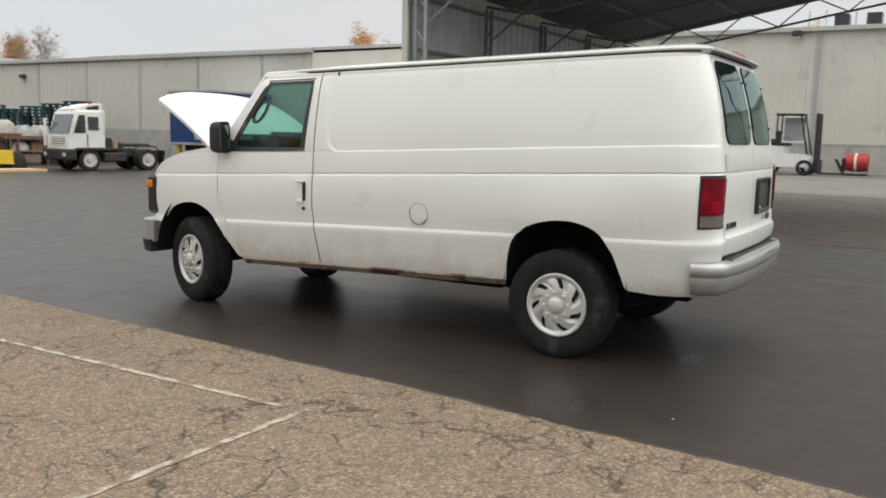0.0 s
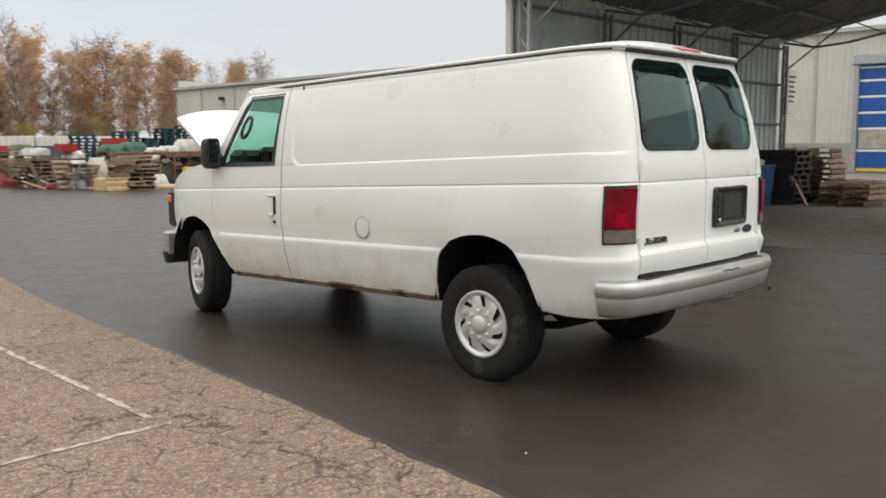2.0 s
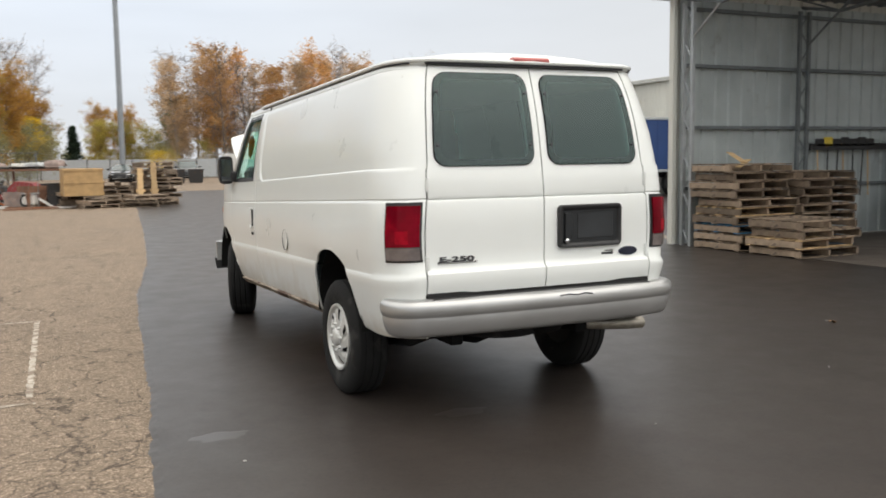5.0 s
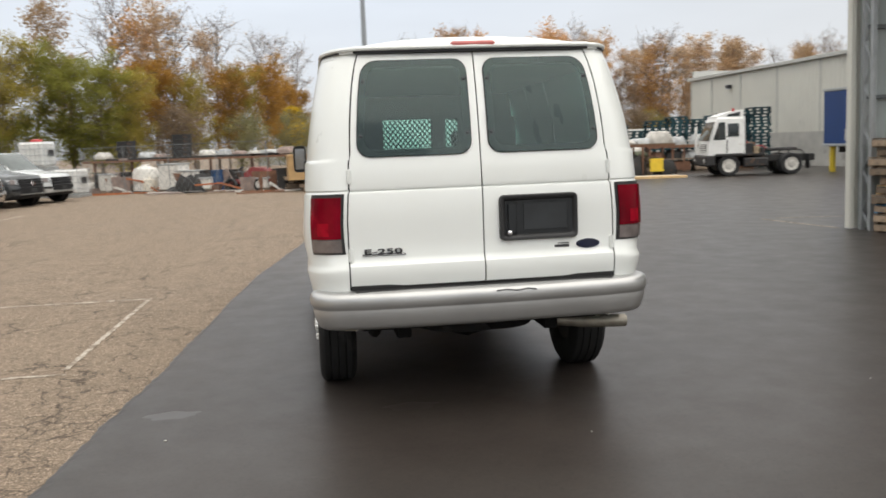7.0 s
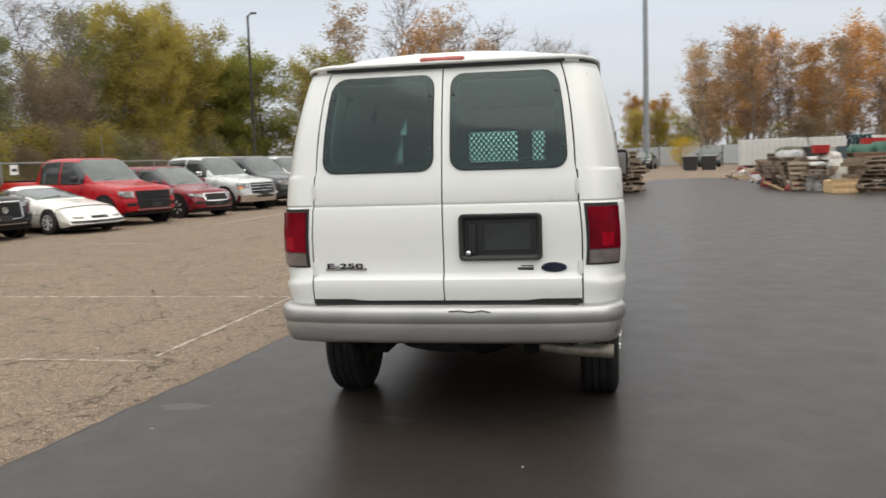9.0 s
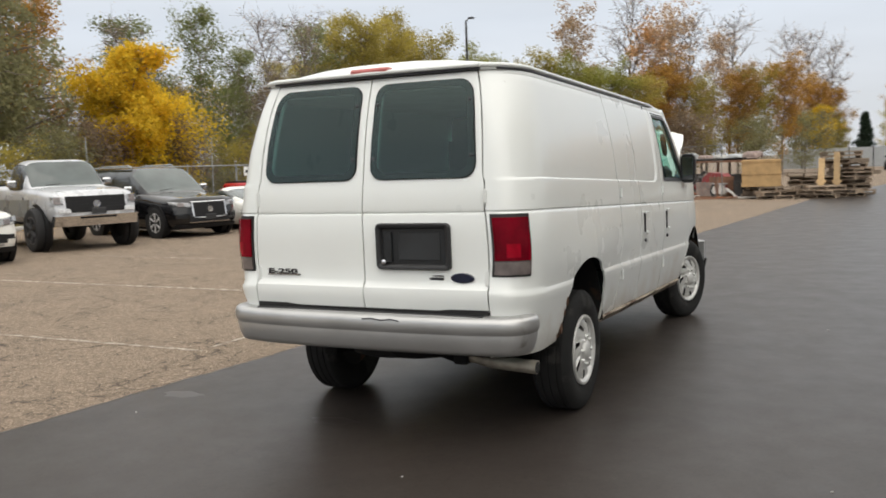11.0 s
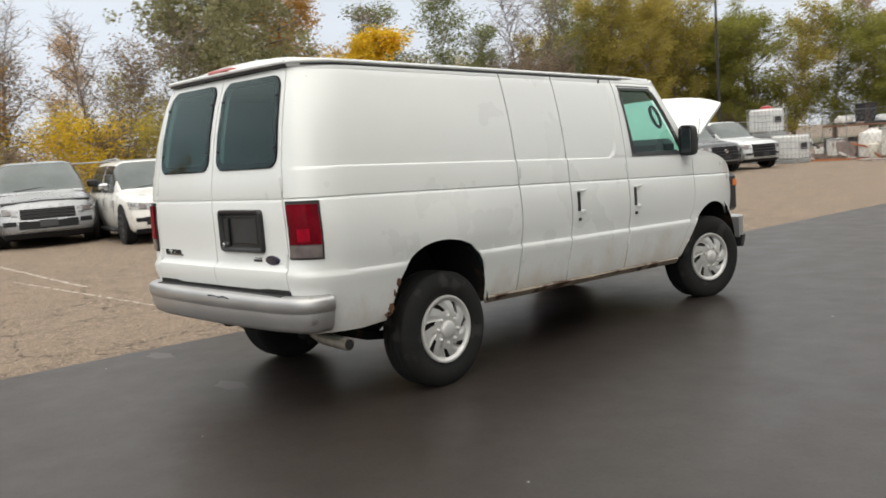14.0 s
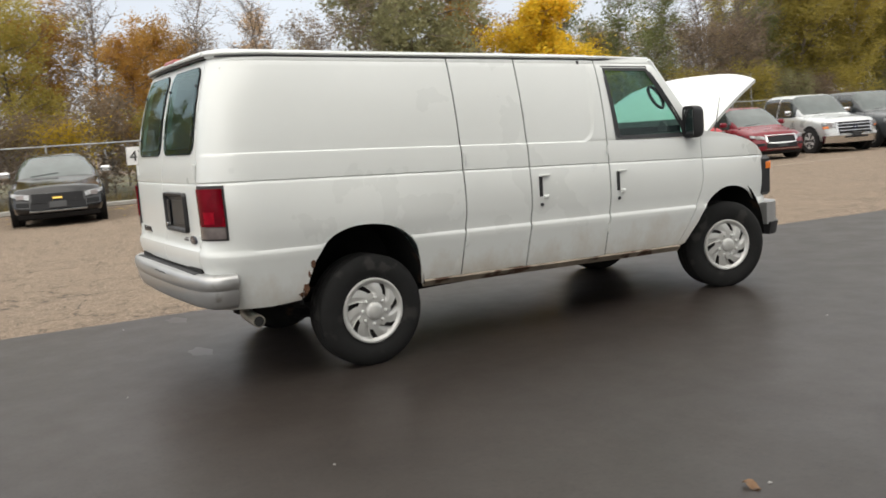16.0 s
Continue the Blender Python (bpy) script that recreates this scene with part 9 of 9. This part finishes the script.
# long shelf of pipes over the junk
PR = pose(-10.8, 36.6, 0, 0, 0, -29)
sh = thing("pipe_rack", "long rusty rack with pipes and dark boxes", "rack", PR)
for k in range(6):
    part("post", Mesh().box(2.1 * k, 2.1 * k + 0.07, -0.05, 0.05, 0, 1.35), M_rackbrown, sh, smooth=0)
part("shelf", Mesh().box(-0.2, 10.9, -0.5, 0.5, 1.3, 1.38), M_rackbrown, sh, smooth=0)
for k in range(9):
    part("pipe", Mesh().tube((0.3 + yr_.uniform(0, 2), -0.4 + 0.1 * k, 1.425), (8.5 + yr_.uniform(0, 2), -0.4 + 0.1 * k, 1.425), 0.045, n=7), M_pinkgrey if k % 2 else M_chassis, sh)
for x, n in ((1.9, 4), (4.9, 5)):
    for k in range(n):
        bx = thing("black_crate", "black plastic crate stacked on the pipe rack", "crate", PR @ pose(x + yr_.uniform(-0.03, 0.03), 0, 1.47 + 0.19 * k), "black crates on the rack")
        part("crate", Mesh().box(-0.3, 0.3, -0.3, 0.3, 0, 0.16, 0.01), M_chassis, bx)
        part("rim", Mesh().box(-0.32, 0.32, -0.32, 0.32, 0.155, 0.19, 0.008), M_black, bx)
for k, x in enumerate((0.7, 3.1, 3.8, 6.3, 7.1, 7.9, 8.7, 9.4, 10.2)):
    mm = (M_cream, M_wrap, M_pinkgrey)[k % 3]
    bg = thing("wrapped_load", ("white", "grey", "rusty grey")[k % 3] + " lumpy bundle on the pipe rack", "bundle", PR @ pose(x, -0.1, 1.47), "bundles on the pipe rack")
    part("wrap", heap(0, 0, 0, yr_.uniform(0.2, 0.42), 0.3, yr_.uniform(0.12, 0.30), mm, 18, yr_), mm, bg, weld=True)
# far grey fence and boxes below the mast
ff = thing("far_fence", "pale grey slatted fence far across the lot", "fence", pose(-6, 84, 0))
for k in range(16):
    part("panel", Mesh().box(2.0 * k, 2.0 * k + 1.9, -0.03, 0.03, 0.1, 1.9), M_galv, ff, smooth=0)
    part("post", Mesh().box(2.0 * k - 0.09, 2.0 * k - 0.01, -0.06, 0.06, 0, 2.0), M_chassis, ff, smooth=0)
for x, y, mm in ((14.5, 60.0, M_chassis), (12.6, 50.0, M_chassis), (13.6, 46.0, M_cream), (15.0, 52.0, M_redpl), (12.8, 41.0, M_greybin), (13.0, 37.0, M_cream)):
    crate("scrap_crate", "scrap crate standing behind the pallets", "crate", x, y, 0, 1.4, 1.1, 1.5, mm, yr_.uniform(-20, 20), "scrap crates")

# ---- trees ----
def limb(rnd, start, direction, length, r, sag=0.0, bend=0.25, n=5):
    """Points of one bent branch."""
    p, d = Vector(start), Vector(direction).normalized()
    pts = [p.copy()]
    for _ in range(n):
        d = (d + Vector((rnd.uniform(-bend, bend), rnd.uniform(-bend, bend), rnd.uniform(-bend, bend) * 0.6 - sag))).normalized()
        p = p + d * (length / n)
        pts.append(p.copy())
    return pts


def make_tree(seed, h, clear, spread, limbs, twigs, leaves, leaf, size, mats, shape="round", up=0.6, scatter=0.45, trunk=0.02, drop=0.0):
    """Trunk with limbs and twigs in one mesh, crown of small leaves in another. Returns both meshes."""
    rnd = random.Random(seed)
    wood = Mesh()
    tips = []
    stem = limb(rnd, (0, 0, -0.05), (0, 0, 1), h * 0.93, 0, bend=0.07, n=8)
    wood.path(stem, [max(0.012, h * trunk * (1 - 0.9 * k / 8)) for k in range(9)], 7)
    for k in range(limbs):
        f = clear + (0.96 - clear) * ((k + rnd.random()) / limbs)
        i = min(7, int(f * 8))
        p = stem[i].lerp(stem[i + 1], f * 8 - i)
        a = k * 2.4 + rnd.uniform(-0.5, 0.5)
        if shape == "round":
            reach = spread * math.sqrt(max(0.05, 1 - ((f - clear) / (1 - clear) * 1.25 - 0.45) ** 2))
        elif shape == "cone":
            reach = spread * (1.05 - (f - clear) / (1 - clear))
        else:
            reach = spread * (0.5 + 0.5 * math.sin(math.pi * (0.15 + 0.8 * (f - clear) / (1 - clear))))
        reach *= rnd.uniform(0.65, 1.15)
        d = (math.cos(a), math.sin(a), up * rnd.uniform(0.5, 1.4))
        b = limb(rnd, p, d, reach, 0, sag=drop, n=5)
        wood.path(b, [max(0.008, h * trunk * 0.38 * (1 - f * 0.5) * (1 - 0.85 * j / 5)) for j in range(6)], 5)
        for t in range(twigs):
            j = rnd.uniform(1.2, 5)
            q = b[int(j)].lerp(b[min(5, int(j) + 1)], j % 1) if j < 5 else b[5]
            dd = (rnd.uniform(-1, 1), rnd.uniform(-1, 1), rnd.uniform(-0.2, 1.0) - drop * 4)
            c = limb(rnd, q, dd, reach * rnd.uniform(0.22, 0.5), 0, sag=drop * 1.5, n=2)
            wood.path(c, [0.013, 0.009, 0.004], 3)
            tips += c[1:]
    crown = Mesh()
    if leaves and tips:
        for _ in range(leaves):
            c = tips[rnd.randrange(len(tips))]
            g = Vector((rnd.uniform(-1, 1) + rnd.uniform(-1, 1), rnd.uniform(-1, 1) + rnd.uniform(-1, 1), rnd.uniform(-1, 1) + rnd.uniform(-1, 1))) * (scatter * 0.8)
            p = c + g
            if p.z < 0.15:
                continue
            u = Vector((rnd.uniform(-1, 1), rnd.uniform(-1, 1), rnd.uniform(-0.7, 0.7) - drop * 5)).normalized()
            w = u.orthogonal().normalized()
            w = (w * math.cos(rnd.random() * 6.3) + u.cross(w) * math.sin(rnd.random() * 6.3))
            s = size * rnd.uniform(0.6, 1.35)
            crown.add([p, p + u * s + w * s * 0.25, p + u * s * 0.4 + w * s * 0.8], [(0, 1, 2)])
    wm = wood.data("trunk", mats, 0)
    cm = crown.data("crown", leaf, 0) if leaves else None
    return wm, cm


L_amber = leaf_mat("amber_leaves", (0.44, 0.25, 0.06))
KINDS = {
    "tall_orange": [make_tree(s, 14, 0.20, 2.7, 30, 6, 6800, L_orange, 0.19, M_barkpale, "oval", 1.0, 0.36, 0.011) for s in (1, 2)],
    "tall_brown": [make_tree(s, 14, 0.18, 2.5, 30, 8, 5200, L_brown, 0.18, M_barkpale, "oval", 1.1, 0.34, 0.011) for s in (3, 4)],
    "green": [make_tree(s, 9, 0.10, 2.9, 28, 8, 24000, L_green, 0.115, M_bark, "round", 0.6, 0.33, 0.016) for s in (5,)],
    "olive": [make_tree(s, 9, 0.08, 2.8, 28, 8, 23000, L_olive, 0.11, M_bark, "round", 0.7, 0.31, 0.014) for s in (6, 7)],
    "tall_olive": [make_tree(s, 11, 0.22, 2.2, 28, 8, 18000, L_olive, 0.11, M_barkpale, "oval", 1.0, 0.29, 0.012) for s in (18,)],
    "tall_green": [make_tree(s, 11, 0.26, 2.0, 26, 8, 8500, L_deep, 0.12, M_barkpale, "oval", 0.9, 0.30, 0.011) for s in (22, 23)],
    "yellow": [make_tree(s, 7, 0.12, 2.3, 28, 8, 30000, L_yellow, 0.135, M_bark, "round", 0.9, 0.27, 0.014) for s in (8,)],
    "willow": [make_tree(s, 11, 0.22, 4.4, 36, 12, 38000, L_willow, 0.155, M_bark, "round", 1.0, 0.28, 0.022, 0.12) for s in (9,)],
    "bare": [make_tree(s, 11, 0.2, 2.6, 38, 18, 1400, L_brown, 0.07, M_bark, "oval", 1.2, 0.22, 0.010) for s in (10, 11)],
    "thin_orange": [make_tree(s, 9, 0.18, 2.4, 28, 8, 18000, L_amber, 0.11, M_bark, "round", 1.0, 0.29, 0.012) for s in (12,)],
    "thicket": [make_tree(s, 7, 0.03, 2.6, 32, 16, 7000, m_, 0.10, M_bark, "oval", 0.9, 0.24, 0.008) for s, m_ in ((19, L_thicket), (20, L_olive), (21, L_thicket))],
    "conifer": [make_tree(s, 8, 0.04, 2.0, 46, 6, 16000, L_dark, 0.17, M_bark, "cone", 0.05, 0.22, 0.014, 0.05) for s in (13,)],
    "shrub": [make_tree(s, 3.2, 0.03, 1.7, 16, 7, 7000, m_, 0.09, M_bark, "round", 0.8, 0.32, 0.010) for s, m_ in ((14, L_olive), (15, L_thicket), (16, L_willow))],
    "yellow_shrub": [make_tree(s, 3.4, 0.05, 1.9, 16, 7, 6000, L_yellow, 0.085, M_bark, "round", 0.9, 0.38, 0.010) for s in (17,)],
}
LABELS = {
    "tall_orange": "tall slender tree with rust-orange autumn leaves", "tall_brown": "tall slender tree with thinning brown leaves", "green": "dense green leafy tree behind the fence",
    "olive": "olive-yellow leafy tree behind the fence", "yellow": "bright yellow autumn tree behind the fence", "willow": "large drooping grey-green willow tree",
    "bare": "nearly bare tree with fine grey branches", "thin_orange": "amber-leaved autumn tree behind the fence", "conifer": "dark narrow conifer far across the lot",
    "tall_green": "tall slender dark green tree behind the fence", "tall_olive": "tall slender olive-leaved tree behind the fence", "thicket": "dense brown thicket of young trees and twigs",
    "shrub": "tangled autumn shrub along the fence", "yellow_shrub": "yellow-leaved shrub along the fence"}
tr_ = random.Random(77)


def plant(kind, x, y, h=None):
    i = tr_.randrange(len(KINDS[kind]))
    wm, cm = KINDS[kind][i]
    nominal = {"tall_orange": 14, "tall_brown": 14, "green": 9, "olive": 9, "yellow": 7, "willow": 11, "bare": 11, "thin_orange": 9, "tall_olive": 11, "tall_green": 11, "thicket": 7, "conifer": 8, "shrub": 3.2, "yellow_shrub": 3.4}[kind]
    s = (h or nominal * tr_.uniform(0.85, 1.15)) / nominal
    low = kind in ("shrub", "yellow_shrub")
    m = pose(x, y, 0.04 if x < -23 else 0.0, 0, 0, tr_.uniform(0, 360)) @ Matrix.Diagonal((s * tr_.uniform(0.9, 1.1), s * tr_.uniform(0.9, 1.1), s, 1))
    t = thing("shrub" if low else "tree", LABELS[kind], "shrub" if low else "tree", m, "shrubs along the fence" if low else "trees round the lot")
    part("stem" if low else "trunk", wm, M_bark, t)
    if cm is not None:
        part("crown", cm, L_green, t)
    return t


# far row beyond the yard and the warehouse
for k in range(46):
    x = 10.5 + k * 1.18 + tr_.uniform(-0.5, 0.5)
    y = 88 + tr_.uniform(-3, 7) + k * 0.16
    kind = tr_.choice(["tall_orange", "tall_brown", "tall_brown", "tall_brown", "tall_orange", "bare"])
    plant(kind, x, y, interp(x, [(6, 12), (12, 14.2), (20, 14.2), (35, 13.5), (65, 13)]) * tr_.uniform(0.88, 1.04))
for k in range(12):
    plant(tr_.choice(["bare", "tall_brown", "thin_orange"]), 13 + k * 2.6 + tr_.uniform(-0.8, 0.8), 94 + tr_.uniform(0, 4), tr_.uniform(7.5, 10))
for k in range(14):
    plant(tr_.choice(["thicket", "shrub", "shrub"]), 9 + k * 2.2, 85 + tr_.uniform(-1, 3), tr_.uniform(2.8, 4.5))
plant("yellow_shrub", 7.4, 76, 2.4)
for x, y, h in ((78, 60, 14), (84, 40, 13), (86, 12, 13), (88, 5, 14), (90, -4, 13), (84, 22, 12)):
    plant("tall_orange", x, y, h)
# across the middle of the far lot
for x, y, kind, h in ((4.2, 102, "thin_orange", 8.2), (7.0, 103, "thin_orange", 8.0), (6.6, 97, "olive", 6.0), (4.0, 98, "olive", 6.2), (1.2, 93, "conifer", 6.0), (-2.0, 96, "thin_orange", 8.6), (-4.2, 95, "thin_orange", 9.4), (-3.0, 92, "yellow", 6.0), (-1.0, 94, "olive", 5.0), (9.0, 97, "shrub", 5),
                      (-2.4, 99, "bare", 13.5), (-4.0, 97, "bare", 15), (-5.8, 98, "bare", 15), (9.6, 90, "tall_green", 8.5), (11.2, 90, "tall_brown", 11)):
    plant(kind, x, y, h)
for x, y, kind, h in ((-4.5, 70, "thin_orange", 9.5), (-6.5, 68, "olive", 8.5), (-8.5, 70, "bare", 14), (-7.3, 66, "thin_orange", 8.0), (-10.0, 68, "tall_brown", 12), (-11.5, 67, "bare", 14), (-13, 67, "tall_brown", 15), (-9.8, 65, "olive", 8),
                      (-12.0, 64, "thin_orange", 9), (-14.5, 66, "tall_orange", 13.5), (-15.8, 67, "bare", 15), (-16.5, 64, "shrub", 5), (-19.5, 68, "tall_brown", 15.5), (-18.0, 62, "green", 9.0), (-15.6, 60, "green", 8.4), (-13.8, 61, "olive", 7.5), (-20.0, 60, "green", 9.5), (-22.0, 58, "olive", 9.5), (-24.0, 57, "green", 9.5),
                      (-26, 56, "green", 9.5), (-28, 54, "olive", 9), (-3.0, 73, "shrub", 4.5), (-5.5, 63, "shrub", 4), (-14, 61, "shrub", 4), (-10.8, 62, "shrub", 4.5)):
    plant(kind, x, y, h * tr_.uniform(0.94, 1.04))
# behind the fence along the parking row
for y, kind, h in ((24.0, "bare", 8.5), (26.2, "tall_green", 9.4), (28.6, "tall_green", 10.2), (30.8, "tall_green", 8.2), (32.2, "bare", 7.8), (33.8, "thicket", 6.2), (35.4, "bare", 10.4), (36.8, "thicket", 6.4), (37.6, "bare", 10.6), (38.8, "thicket", 6.6),
                   (40.2, "tall_green", 11.0), (41.4, "thicket", 7.2), (43.0, "olive", 10.2), (44.6, "tall_olive", 11.6), (46.4, "olive", 10.8), (48.4, "tall_olive", 11.4), (50.6, "tall_olive", 12.8), (52.4, "olive", 11.4), (54.6, "bare", 10.5), (56.4, "green", 9.8), (58.6, "olive", 9.6), (60.6, "green", 9.8)):
    plant(kind, -28.5 + tr_.uniform(-1.0, 1.4), y, h * tr_.uniform(0.97, 1.03))
for x, y, kind, h in ((-25.0, 21.8, "yellow", 6.7), (-26.8, 22.8, "yellow", 6.0), (-29.5, 18.5, "willow", 12.0), (-33.5, 23.6, "thin_orange", 10.6), (-27.0, 14.0, "bare", 7.5), (-28.5, 12.4, "thicket", 6.5), (-28.0, 10.2, "bare", 7.6), (-34.0, 12.0, "tall_brown", 8.2),
                      (-29.5, 6.8, "thin_orange", 6.6), (-31.0, 8.4, "bare", 8.2), (-30.0, 4.2, "bare", 8.6), (-28.2, 5.0, "thin_orange", 6.2), (-27.5, 1.0, "olive", 7.0), (-28.5, -2.5, "green", 7.4), (-31.0, -5.0, "olive", 8.0), (-33.0, 2.6, "thin_orange", 7.6),
                      (-34.0, 0.0, "tall_olive", 9.0), (-29.0, -8.0, "green", 7.5)):
    plant(kind, x, y, h)
for k in range(26):
    plant(tr_.choice(["thicket", "thicket", "thicket", "bare"]), -33.5 + tr_.uniform(-3, 2), -14 + k * 2.9, tr_.uniform(5.2, 7.6))
for k in range(46):
    plant(tr_.choice(["shrub", "shrub", "shrub", "yellow_shrub"]) if k % 4 == 1 else "shrub", -25.0 + tr_.uniform(-1.6, 0.8), -12 + k * 1.55, tr_.uniform(2.0, 3.6))
for y, h in ((8.3, 3.2), (23.5, 4.2), (1.9, 2.4)):
    plant("yellow_shrub", -24.2, y, h)
for k in range(9):
    plant(tr_.choice(["thicket", "thicket", "bare"] if k < 5 else ["olive", "tall_olive", "bare"]), -33.5 + tr_.uniform(-2, 1.5), 30.0 + k * 2.6, tr_.uniform(6.4, 7.6) if k < 5 else tr_.uniform(8.0, 9.4))
# unseen trees added behind the camera and far round, to close in reflections and light
for k in range(20):
    a = radians(200 + k * 7.4)
    plant(tr_.choice(["tall_brown", "olive", "thin_orange"]), 62 * math.cos(a), 58 * math.sin(a), tr_.uniform(9, 13))
# grass tufts along the verge
gt = Mesh()
for k in range(5200):
    x, y = tr_.uniform(-25.5, -22.1), tr_.uniform(-14, 46)
    s, a = tr_.uniform(0.12, 0.42), tr_.uniform(0, 6.28)
    gt.add([(x, y, 0.05), (x + 0.03 * math.cos(a), y + 0.03 * math.sin(a), 0.05), (x + 0.12 * s * math.cos(a * 3), y + 0.3 * s * math.sin(a * 2), 0.05 + s)], [(0, 1, 2)])
tagged(part("grass", gt, L_grass, None, smooth=0), "dry yellow-green grass tufts along the fence", "grass", kind="stuff")
lv = Mesh()
for k in range(1400):
    x, y = tr_.uniform(-22.4, -14.5), tr_.uniform(-10, 34)
    if tr_.random() < ((-x - 14.5) / 8) ** 1.5:
        a, s = tr_.uniform(0, 6.28), tr_.uniform(0.04, 0.09)
        lv.add([(x, y, 0.006), (x + s * math.cos(a), y + s * math.sin(a), 0.012), (x + s * 0.7 * math.cos(a + 1.2), y + s * 0.7 * math.sin(a + 1.2), 0.02)], [(0, 1, 2)])
tagged(part("leaf_litter", lv, L_yellow, None, smooth=0), "scattered fallen yellow leaves on asphalt", "leaves", kind="stuff")
